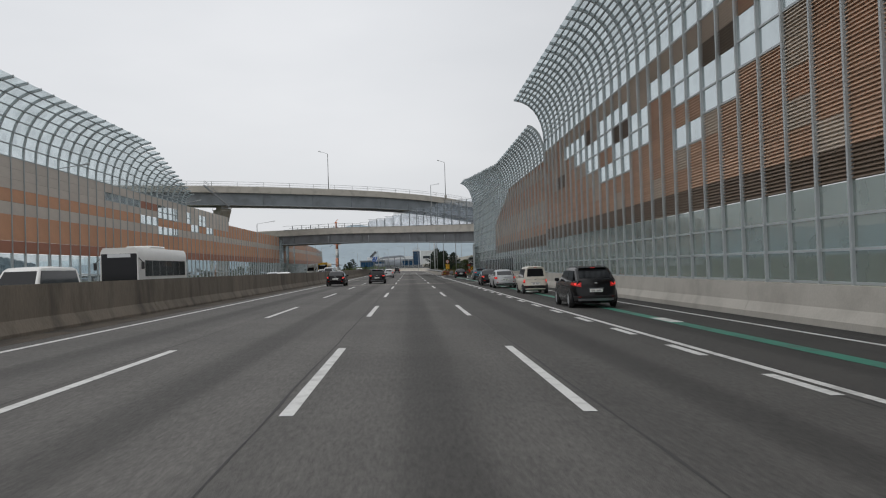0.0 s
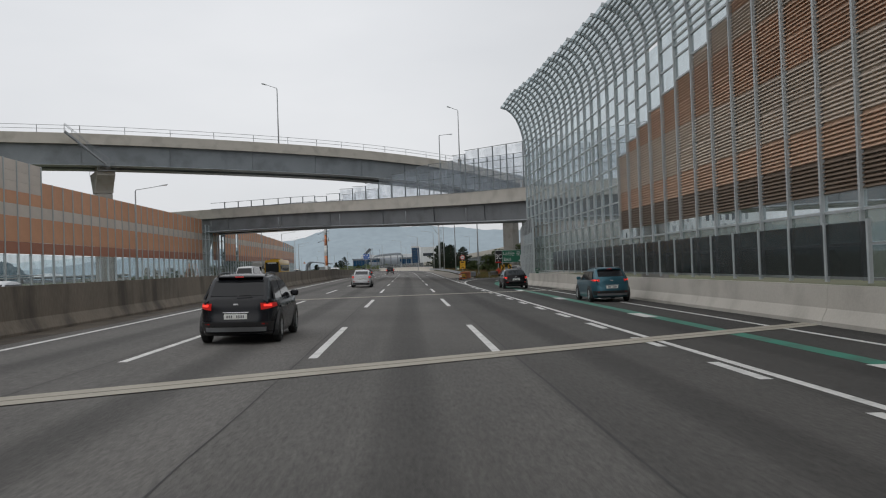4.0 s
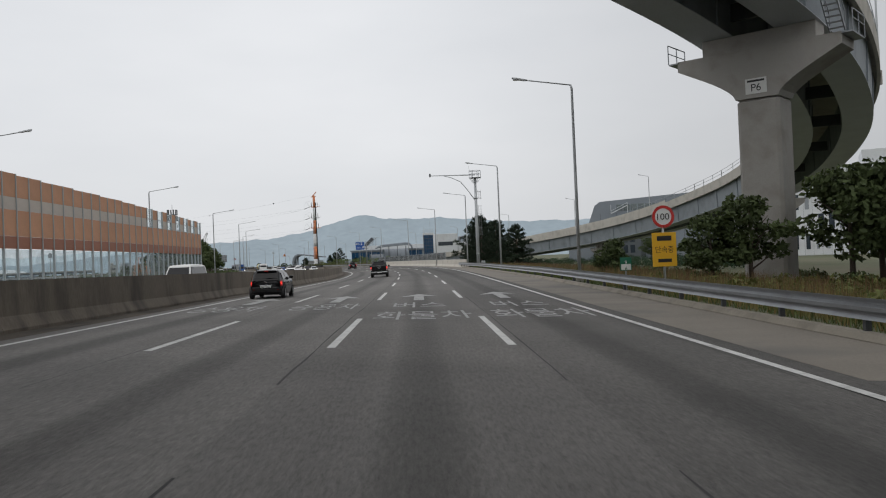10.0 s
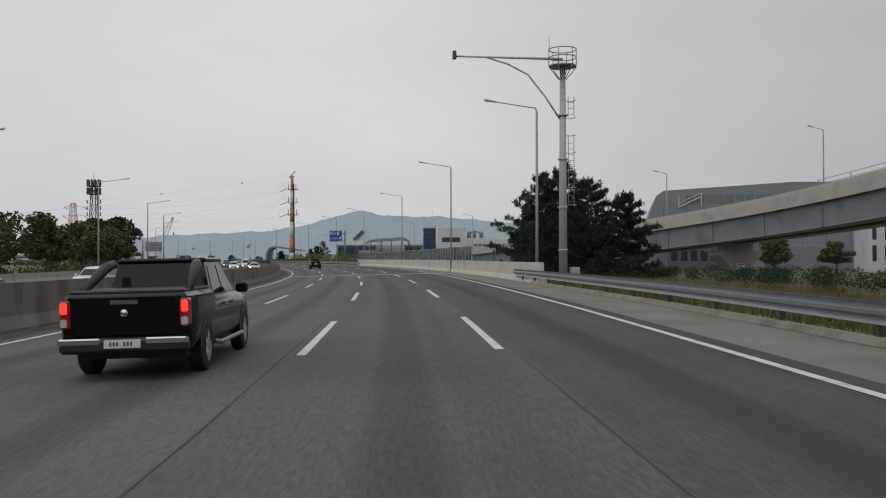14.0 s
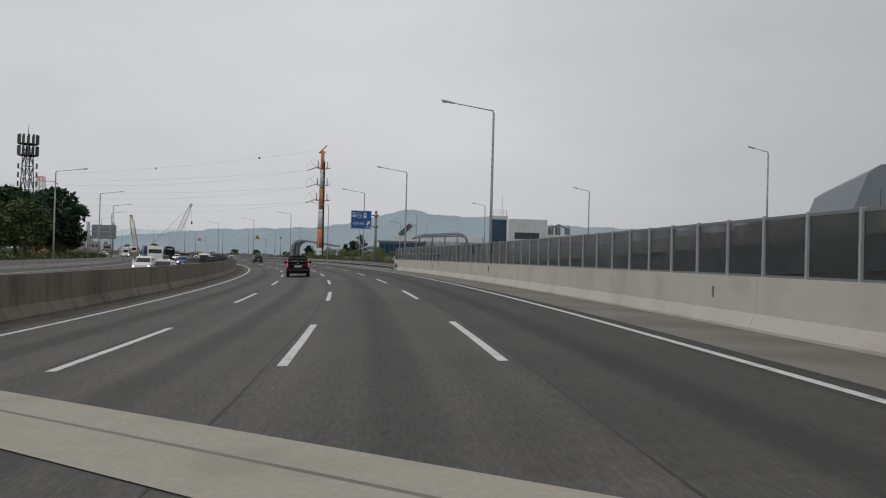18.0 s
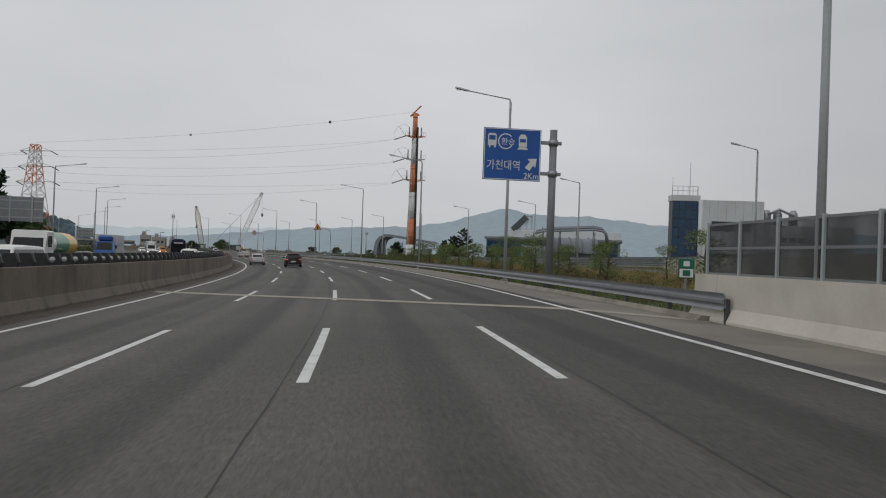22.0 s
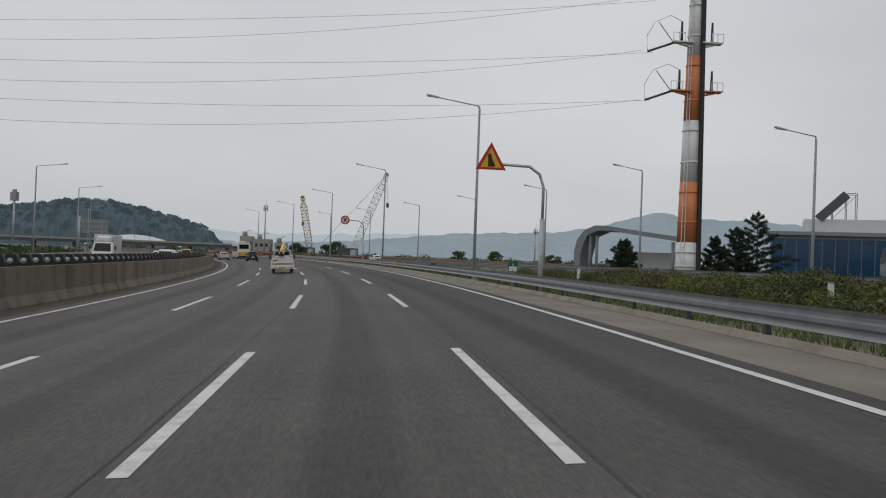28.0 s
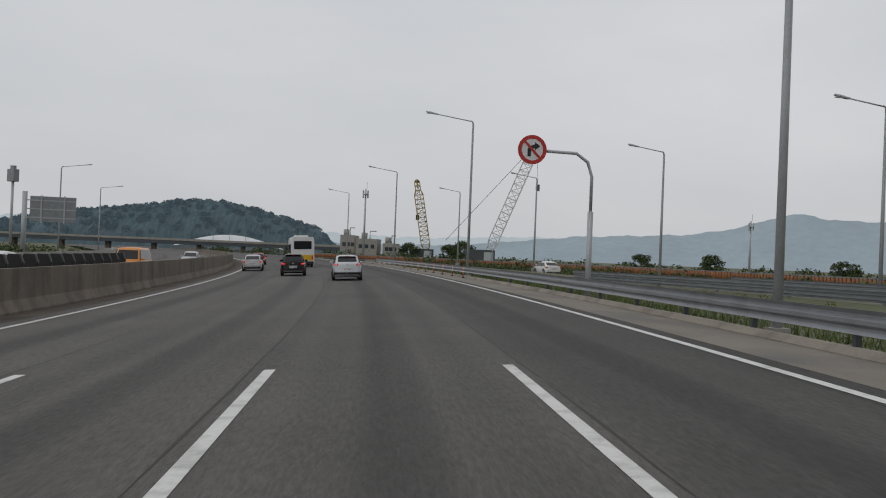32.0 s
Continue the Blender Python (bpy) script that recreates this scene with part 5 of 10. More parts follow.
        if not oncoming:
            flip = (lambda a: a) if sgn > 0 else (lambda a: 180 - a)
            if style in ("box", "van", "mini"):
                tl = patch("tail_light", flip(-56), flip(-38), rear * 0.68, rear * 0.95, lamp, lab=lab)
                spot = (-53, -43, rear * 0.76, rear * 0.88)
            else:
                lo, hi = (0.7, 0.91) if booted else ((0.84, 0.945) if style == "crossover" else (0.76, 0.91))
                tl = patch("tail_light", flip(-66 if booted else -74), flip(-20 if booted else -26), rear * lo, rear * hi, lamp, lab=lab, rise=0.75 if booted else 0.45)
                spot = (-58 if booted else -68, -46, rear * (lo + (hi - lo) * 0.5), rear * (lo + (hi - lo) * 0.82))
                if booted:
                    patch("reversing_lens", flip(-65), flip(-52), rear * (lo + 0.02), rear * (lo + 0.06), M["lens"], 0.012, steps=3).parent = tl
            if brake:
                patch("brake_bulb", flip(spot[0]), flip(spot[1]), spot[2], spot[3], M["tail_bulb"], 0.013, "glowing brake bulb", 3).parent = tl
            patch("reflector", flip(-72), flip(-60), 0.46, 0.52, M["tail_off"], 0.006, steps=2)
            for y in (mid - 0.55, mid + 0.55):
                part("door_handle", boxed(sgn * (hw * 0.985) - 0.025, sgn * (hw * 0.985) + 0.025, y - L / 2 - 0.09, y - L / 2 + 0.09, belt - 0.2, belt - 0.165, bevel=0.008), P, top)
        else:
            patch("headlight", (70 if sgn > 0 else 110), (38 if sgn > 0 else 142), 0.6, 0.76, M["headlight"], lab="lit headlight")
        for y in st["wb"]:
            wheel(top, sgn * (hw - 0.085), y - L / 2, r, 0.22, sgn)
            if not oncoming:
                c = 14
                rr = r + (0.075 if "suv" in style or style == "crossover" else 0.045)
                arc = [(y - L / 2 + rr * math.cos(radians(-22 + 224 * k / c)), r + rr * math.sin(radians(-22 + 224 * k / c))) for k in range(c + 1)]
                pts = [(sgn * (hw * (1.003 if b > 0.3 else 0.97)), a, b) for a, b in arc] + [(sgn * hw * 0.7, a, b) for a, b in arc]
                c = len(arc)
                part("wheel_arch", mesh_from("wheel_arch", pts, [tuple(range(c))] + [(i, (i + 1) % c, (i + 1) % c + c, i + c) for i in range(c)], M["black"]), parent=top)
    if oncoming:
        patch("grille", 82, 98, 0.36, 0.6, M["black"], steps=3)
        part("number_plate", boxed(-0.26, 0.26, L / 2 + 0.005, L / 2 + 0.03, 0.42, 0.53), M["plate"], top)
        return top
    patch("bumper_trim", -52 if booted else -40, -128 if booted else -140, 0.24, 0.38 if booted else 0.52, M["black"], 0.01, steps=12)
    pz = rear * (0.7 if booted else 0.62)
    pl = part("number_plate", boxed(-0.26, 0.26, -L / 2 + 0.01, -L / 2 + 0.05, pz - 0.06, pz + 0.06), M["plate"], top)
    for xa, xb in ((-0.2, -0.05), (0.02, 0.2)):
        part("plate_bar", joined("plate_bar", [box_data(q, q + 0.028, -L / 2 + 0.004, -L / 2 + 0.01, pz - 0.03, pz + 0.03) for q in np.arange(xa, xb - 0.02, 0.048)], M["plate_ink"]), parent=pl)
    part("boot_handle", boxed(-0.3, 0.3, -L / 2 + 0.02, -L / 2 + 0.06, pz + 0.075, pz + 0.1, bevel=0.008), M["chrome"], top)
    part("badge", boxed(-0.06, 0.06, -L / 2 + 0.045, -L / 2 + 0.075, rear * 0.86, rear * 0.9, bevel=0.01), M["chrome"], top)
    if full_lamp:
        patch("lamp_strip", -70, -110, rear * 0.84, rear * 0.88, M["tail"], 0.01, "full-width red lamp strip", 6)
    if booted:
        part("boot_lip", boxed(-hw * 0.72, hw * 0.72, 0.1 - L / 2, 0.26 - L / 2, rear - 0.03, rear + 0.012, bevel=0.012), P, top)
        part("aerial", tube("aerial", [(0, g1 + 0.14 - L / 2, H), (0, g1 - 0.02 - L / 2, H + 0.2)], 0.008, M["black"], 5), parent=top)
        part("boot_seam", joined("boot_seam", [box_data(-hw * 0.7, hw * 0.7, 0.02 - L / 2, 0.055 - L / 2, z1 - 0.004, z1 + 0.006)], M["black"]), parent=top)
    else:
        part("spoiler", boxed(-roofw + 0.12, roofw - 0.12, g1 - 0.17 - L / 2, g1 + 0.05 - L / 2, zr - 0.06, zr - 0.018, bevel=0.02), P, top)
        part("brake_lamp", boxed(-0.1, 0.1, g1 - 0.182 - L / 2, g1 - 0.168 - L / 2, zr - 0.05, zr - 0.022), M["tail"] if brake else M["tail_off"], top)
        part("wiper", joined("wiper", [beam_data((0.0, g0 - L / 2 + 0.05, rear + 0.07), (0.35, g0 - L / 2 + 0.06, rear + 0.09), 0.02)], M["black"]), parent=top)
        if style in ("suv", "crossover", "large_suv"):
            for sgn in (-1, 1):
                x = sgn * roofw * 0.84
                part("roof_rail", tube("roof_rail", [(x, g1 - L / 2 + 0.12, H - 0.02), (x, g1 - L / 2 + 0.3, H + 0.045), (x, (g1 + g2) / 2 - L / 2, H + 0.06), (x, g2 - L / 2 - 0.25, H + 0.04), (x, g2 - L / 2 - 0.08, H - 0.03)], 0.02, M["dark_pole"], 6), parent=top)
            patch("skid_plate", -62, -118, 0.3, 0.4, M["steel"], 0.016, "silver skid plate", 8)
    return top


def pickup(label, color, m, canopy=False):
    """Double-cab pickup with a covered bed and a roll bar."""
    top = thing("pickup_truck", label, "pickup truck", at=m)
    P = PAINT[color]
    L, hw, r = 5.3, 0.95, 0.39
    rings = []
    for y, k, zt in ((0, 0.93, 1.24), (0.06, 0.98, 1.28), (0.6, 1.0, 1.28), (1.7, 1.0, 1.28), (1.85, 1.0, 1.17), (3.8, 1.0, 1.15), (4.3, 0.99, 1.12), (4.9, 0.95, 1.06), (5.3, 0.86, 0.92)):
        w = hw * k
        ring = [(w * 0.92, 0.42), (w, 0.55), (w, 0.9), (w * 0.97, zt - 0.06), (w * 0.9, zt)]
        rings.append([(a, y - L / 2, b) for a, b in ring] + [(-a, y - L / 2, b) for a, b in reversed(ring)])
    part("body", soft(mesh_from("body", *loft(rings), P), 40), parent=top)
    part("bed_cover", boxed(-0.84, 0.84, 0.1 - L / 2, 1.75 - L / 2, 1.27, 1.33, bevel=0.02), M["black"], top)
    gl = [(1.75, 1.12), (2.0, 1.74), (3.15, 1.74), (3.85, 1.12)]
    vs = []
    for y, z in gl:
        w = 0.86 if z < 1.4 else 0.7
        vs += [(w, y - L / 2, z), (-w, y - L / 2, z)]
    part("cabin", mesh_from("cabin", vs, [(0, 1, 3, 2), (2, 3, 5, 4), (4, 5, 7, 6), (0, 2, 4, 6), (1, 7, 5, 3)], P), parent=top)

    def pane(nm, pts):
        c = len(pts)
        pts = [Vector(p) for p in pts]
        nv = (pts[1] - pts[0]).cross(pts[2] - pts[0]).normalized()
        if nv.dot(sum(pts, Vector()) / c - Vector((0, 2.8 - L / 2, 1.4))) < 0:
            nv = -nv
        part(nm, mesh_from(nm, [p + nv * 0.008 for p in pts] + [p - nv * 0.03 for p in pts], [tuple(range(c)), tuple(range(2 * c - 1, c - 1, -1))] + [(i, (i + 1) % c, (i + 1) % c + c, i + c) for i in range(c)], M["car_glass"]), parent=top)

    pane("rear_window", [(-0.76, 1.79 - L / 2, 1.22), (0.76, 1.79 - L / 2, 1.22), (0.64, 1.975 - L / 2, 1.68), (-0.64, 1.975 - L / 2, 1.68)])
    pane("windscreen", [(-0.76, 3.74 - L / 2, 1.22), (0.76, 3.74 - L / 2, 1.22), (0.64, 3.22 - L / 2, 1.68), (-0.64, 3.22 - L / 2, 1.68)])
    if canopy:
        part("sports_bar", tube("sports_bar", [(-0.86, 0.95 - L / 2, 1.2), (-0.84, 1.15 - L / 2, 1.42), (-0.72, 1.5 - L / 2, 1.74), (-0.5, 1.55 - L / 2, 1.8), (0.5, 1.55 - L / 2, 1.8), (0.72, 1.5 - L / 2, 1.74), (0.84, 1.15 - L / 2, 1.42), (0.86, 0.95 - L / 2, 1.2)], 0.05, M["black"], 10), parent=top, label="black tubular sports bar over the bed")
        part("window_sticker", boxed(-0.52, -0.12, 1.81 - L / 2, 1.82 - L / 2, 1.3, 1.35), M["plate"], top, "pale sticker strip")
        part("gate_lip", boxed(-0.84, 0.84, -0.05 - L / 2, 0.16 - L / 2, 1.27, 1.33, bevel=0.025), M["black"], top)
        part("chrome_strip", boxed(-0.4, 0.4, -0.05 - L / 2, -0.02 - L / 2, 0.985, 1.035, bevel=0.015), M["chrome"], top, "chrome tailgate strip")
        part("plate_recess", boxed(-0.42, 0.42, -0.032 - L / 2, -0.02 - L / 2, 0.74, 0.975, bevel=0.02), M["black"], top)
        part("gate_crease", boxed(-0.74, 0.74, -0.032 - L / 2, -0.02 - L / 2, 0.665, 0.68), M["black"], top)
        part("model_badge", boxed(0.5, 0.68, -0.036 - L / 2, -0.02 - L / 2, 0.985, 1.01), M["chrome"], top)
        for k in (-1, 1):
            part("bumper_reflector", boxed(k * 0.72 - 0.09, k * 0.72 + 0.09, -0.148 - L / 2, -0.13 - L / 2, 0.54, 0.585), M["tail_off"], top)
            part("gate_reflector", boxed(k * 0.66 - 0.09, k * 0.66 + 0.09, -0.04 - L / 2, -0.02 - L / 2, 1.09, 1.11), M["tail_off"], top)
            part("rail_brace", tube("rail_brace", [(k * 0.87, 0.45 - L / 2, 1.28), (k * 0.87, 0.75 - L / 2, 1.4), (k * 0.85, 1.1 - L / 2, 1.44)], 0.035, M["steel"], 8), parent=top)
    part("roof", boxed(-0.74, 0.74, 1.95 - L / 2, 3.2 - L / 2, 1.72, 1.8, bevel=0.03), P, top)
    for sgn in (-1, 1):
        for q in ([(1.98, 1.2), (2.7, 1.2), (2.7, 1.66), (2.12, 1.66)], [(2.8, 1.2), (3.62, 1.2), (3.14, 1.66), (2.8, 1.66)]):
            pane("side_window", [(sgn * (0.86 - 0.16 * (z - 1.12) / 0.62), y - L / 2, z) for y, z in q])
        if not canopy:
            part("roll_bar", tube("roll_bar", [(sgn * 0.8, 0.55 - L / 2, 1.3), (sgn * 0.72, 1.35 - L / 2, 1.66), (sgn * 0.68, 1.6 - L / 2, 1.72)], [0.06, 0.09, 0.07], M["black"]), parent=top)
        part("tail_light", boxed(sgn * 0.86 - 0.07, sgn * 0.86 + 0.075, -0.03 - L / 2, 0.16 - L / 2, 0.78, 1.2, bevel=0.03), M["tail_off"], top, "tall red tail light")
        part("brake_bulb", boxed(sgn * 0.87 - 0.05, sgn * 0.87 + 0.05, -0.04 - L / 2, -0.02 - L / 2, 1.0, 1.17, bevel=0.02), M["tail_bulb"], top)
        part("indicator_lens", boxed(sgn * 0.87 - 0.05, sgn * 0.87 + 0.05, -0.038 - L / 2, -0.02 - L / 2, 0.81, 0.93, bevel=0.02), M["lens"], top, "clear indicator lens")
        part("mirror", boxed(sgn * 1.06 - 0.11, sgn * 1.06 + 0.11, 3.45 - L / 2, 3.6 - L / 2, 1.14, 1.34, bevel=0.04), P, top)
        part("side_step", tube("side_step", [(sgn * 0.98, 1.5 - L / 2, 0.42), (sgn * 1.02, 1.7 - L / 2, 0.38), (sgn * 1.02, 3.6 - L / 2, 0.38)], 0.04, M["steel"]), parent=top)
        part("headlight", boxed(sgn * 0.7 - 0.16, sgn * 0.7 + 0.16, L / 2 - 0.2, L / 2 - 0.02, 0.72, 0.9, bevel=0.03), M["lens"], top)
        for y in (1.05, 4.25):
            wheel(top, sgn * (hw - 0.105), y - L / 2, r, 0.26, sgn)
            n = 14
            av = [(sgn * (hw + 0.004), y - L / 2 + (r + 0.08) * math.cos(math.pi * k / n), r + 0.02 + (r + 0.08) * math.sin(math.pi * k / n)) for k in range(n + 1)]
            part("wheel_arch", mesh_from("wheel_arch", av, [tuple(range(len(av)))], M["black"]), parent=top)
        for y in (2.35, 3.1):
            part("door_handle", boxed(sgn * 0.96 - 0.02, sgn * 0.96 + 0.02, y - L / 2, y + 0.18 - L / 2, 0.98, 1.02), M["chrome"], top)
    part("tailgate", boxed(-0.76, 0.76, -0.025 - L / 2, 0.02 - L / 2, 0.66, 1.25, bevel=0.02), P, top)
    if not canopy:
        part("gate_handle", boxed(-0.2, 0.2, -0.04 - L / 2, -0.02 - L / 2, 1.13, 1.19), M["chrome"], top)
    part("rear_bumper", boxed(-0.92, 0.92, -0.14 - L / 2, 0.1 - L / 2, 0.42, 0.64, bevel=0.05), P if canopy else M["black"], top)
    if not canopy:
        for sgn in (-1, 1):
            part("bumper_step", boxed(sgn * 0.62 - 0.3, sgn * 0.62 + 0.3, -0.15 - L / 2, 0.0 - L / 2, 0.54, 0.645, bevel=0.02), M["chrome"], top, "chromed bumper step")
    pz = 0.9 if canopy else 0.56
    pd = 0.05 if canopy else 0.16
    pl = part("number_plate", boxed(-0.26, 0.26, -pd - L / 2, -0.02 - L / 2, pz - 0.06, pz + 0.06), M["plate"], top)
    for xa, xb in ((-0.18, -0.04), (0.02, 0.18)):
        part("plate_bar", joined("plate_bar", [box_data(q, q + 0.028, -pd - 0.006 - L / 2, -pd - L / 2, pz - 0.03, pz + 0.03) for q in np.arange(xa, xb - 0.02, 0.048)], M["plate_ink"]), parent=pl)
    part("badge", tube("badge", [(0, -0.05 - L / 2, 1.0 if not canopy else 1.15), (0, -0.02 - L / 2, 1.0 if not canopy else 1.15)], 0.055, M["chrome"], 14), parent=top)
    part("underbody", boxed(-0.8, 0.8, 0.3 - L / 2, L / 2 - 0.3, 0.3, 0.45), M["black"], top)
    return top


def bus(label, color, m, stripe="yellow", L=11.0, oncoming=False):
    top = thing("bus", label, "bus", at=m)
    P, W, H = PAINT[color], 2.48, 3.3
    hw = W / 2
    rings = []
    for y, k in ((0, 0.94), (0.1, 1.0), (L - 0.3, 1.0), (L, 0.93)):
        ring = [(hw * 0.97, 0.35), (hw, 0.5), (hw, 2.5), (hw * 0.97, H - 0.25), (hw * 0.85, H)]
        rings.append([(a * k, y - L / 2, b) for a, b in ring] + [(-a * k, y - L / 2, b) for a, b in reversed(ring)])
    part("body", soft(mesh_from("body", *loft(rings), P), 30), parent=top)
    part("rear_window", boxed(-0.95, 0.95, -0.02 - L / 2, 0.04 - L / 2, 1.95, 2.85, bevel=0.03), M["car_glass"], top)
    part("windscreen", boxed(-1.1, 1.1, L / 2 - 0.05, L / 2 + 0.02, 1.2, 2.95, bevel=0.04), M["car_glass"], top)
    part("rear_stripe", boxed(-1.12, 1.12, -0.018 - L / 2, 0.03 - L / 2, 0.75, 1.35), PAINT[stripe], top)
    part("roof_unit", boxed(-0.8, 0.8, -1.5, 1.8, H - 0.02, H + 0.2, bevel=0.06), P, top)
    for sgn in (-1, 1):
        for k in range(6):
            y0 = 0.6 + k * (L - 1.6) / 6
            part("side_window", boxed(sgn * (hw + 0.004) - 0.012, sgn * (hw + 0.004) + 0.012, y0 - L / 2, y0 + (L - 1.6) / 6 - 0.1 - L / 2, 1.5, 2.5), M["car_glass"], top)
        part("tail_light", boxed(sgn * 1.02 - 0.09, sgn * 1.02 + 0.09, -0.03 - L / 2, 0.05 - L / 2, 0.85, 1.25), M["tail"] if not oncoming else M["tail_off"], top)
        part("headlight", boxed(sgn * 0.9 - 0.2, sgn * 0.9 + 0.2, L / 2 - 0.06, L / 2 + 0.02, 0.65, 0.85, bevel=0.03), M["headlight"] if oncoming else M["lens"], top)
        part("mirror", boxed(sgn * 1.45 - 0.09, sgn * 1.45 + 0.09, L / 2 - 0.05, L / 2 + 0.08, 1.95, 2.4, bevel=0.03), M["black"], top)
        part("mirror_arm", joined("mirror_arm", [beam_data((sgn * 1.1, L / 2 - 0.1, 2.7), (sgn * 1.45, L / 2, 2.38), 0.04)], M["black"]), parent=top)
        for y in (2.6, L - 2.4):
            wheel(top, sgn * (hw - 0.16), y - L / 2, 0.5, 0.28, sgn)
    if oncoming:
        part("front_mask", boxed(-1.14, 1.14, L / 2 - 0.04, L / 2 + 0.012, 0.55, 1.25, bevel=0.03), M["black"], top)
        for sgn in (-1, 1):
            part("side_band", boxed(sgn * (hw + 0.004) - 0.01, sgn * (hw + 0.004) + 0.01, 0.3 - L / 2, L / 2 - 0.9, 0.6, 1.3), PAINT[stripe], top)
    part("destination_board", boxed(-0.7, 0.7, L / 2 - 0.02, L / 2 + 0.03, 2.7, 2.92), M["lens"] if oncoming else M["black"], top)
    part("rear_bumper", boxed(-1.15, 1.15, -0.06 - L / 2, 0.1 - L / 2, 0.35, 0.65, bevel=0.04), M["black"], top)
    part("underbody", boxed(-1.0, 1.0, 0.5 - L / 2, L / 2 - 0.5, 0.25, 0.4), M["black"], top)
    return top


def box_truck(label, m, L=7.0, oncoming=False, cab="white", box_col="pearl"):
    top = thing("box_truck", label, "truck", at=m)
    P = PAINT[cab]
    bx = PAINT[box_col]
    part("cargo_box", boxed(-1.15, 1.15, -L / 2, L / 2 - 1.9, 1.0, 3.35, bevel=0.03), bx, top, "pale ribbed cargo box")
    for sgn in (-1, 1):
        part("rear_door", boxed(sgn * 0.57 - 0.52, sgn * 0.57 + 0.52, -L / 2 - 0.035, -L / 2, 1.1, 3.25, bevel=0.01), bx, top)
        part("door_bar", tube("door_bar", [(sgn * 0.3, -L / 2 - 0.06, 1.1), (sgn * 0.3, -L / 2 - 0.06, 3.25)], 0.02, M["steel"], 6), parent=top)
        part("tail_light", boxed(sgn * 0.95 - 0.16, sgn * 0.95 + 0.16, -L / 2 - 0.05, -L / 2 + 0.03, 0.72, 0.86), M["tail"], top)
        part("mirror", boxed(sgn * 1.3 - 0.1, sgn * 1.3 + 0.1, L / 2 - 0.4, L / 2 - 0.28, 1.7, 2.1, bevel=0.03), M["black"], top)
        part("headlight", boxed(sgn * 0.8 - 0.18, sgn * 0.8 + 0.18, L / 2 - 0.06, L / 2 + 0.02, 0.7, 0.9), M["headlight"] if oncoming else M["lens"], top)
        for y in (-L / 2 + 1.4, L / 2 - 1.2):
            wheel(top, sgn * 0.95, y, 0.42, 0.26, sgn)
    rings = []
    for y, zt, k in ((L / 2 - 1.8, 2.5, 1.0), (L / 2 - 0.7, 2.5, 1.0), (L / 2 - 0.12, 1.5, 1.0), (L / 2, 1.3, 0.97)):
        ring = [(1.02, 0.5), (1.05, 0.8), (1.05, min(zt, 1.5)), (0.95, zt - 0.06), (0.8, zt)]
        rings.append([(a * k, y, b) for a, b in ring] + [(-a * k, y, b) for a, b in reversed(ring)])
    part("cab", soft(mesh_from("cab", *loft(rings), P), 35), parent=top)
    part("windscreen", mesh_from("windscreen", [(-0.88, L / 2 - 0.1, 1.52), (0.88, L / 2 - 0.1, 1.52), (0.78, L / 2 - 0.6, 2.38), (-0.78, L / 2 - 0.6, 2.38)], [(0, 1, 2, 3)], M["car_glass"], ), parent=top)
    part("wind_deflector", boxed(-0.8, 0.8, L / 2 - 1.7, L / 2 - 0.9, 2.5, 3.2, bevel=0.2), P, top)
    part("chassis", boxed(-0.5, 0.5, -L / 2, L / 2 - 0.3, 0.6, 1.0), M["black"], top)
    part("rear_bumper", boxed(-1.05, 1.05, -L / 2 - 0.04, -L / 2 + 0.06, 0.5, 0.66), M["black"], top)
    return top


M["net_green"] = material("net_dark_green", (0.012, 0.035, 0.02), 0.9, vary=0.4, scale=6, fine=60, bump=0.8)


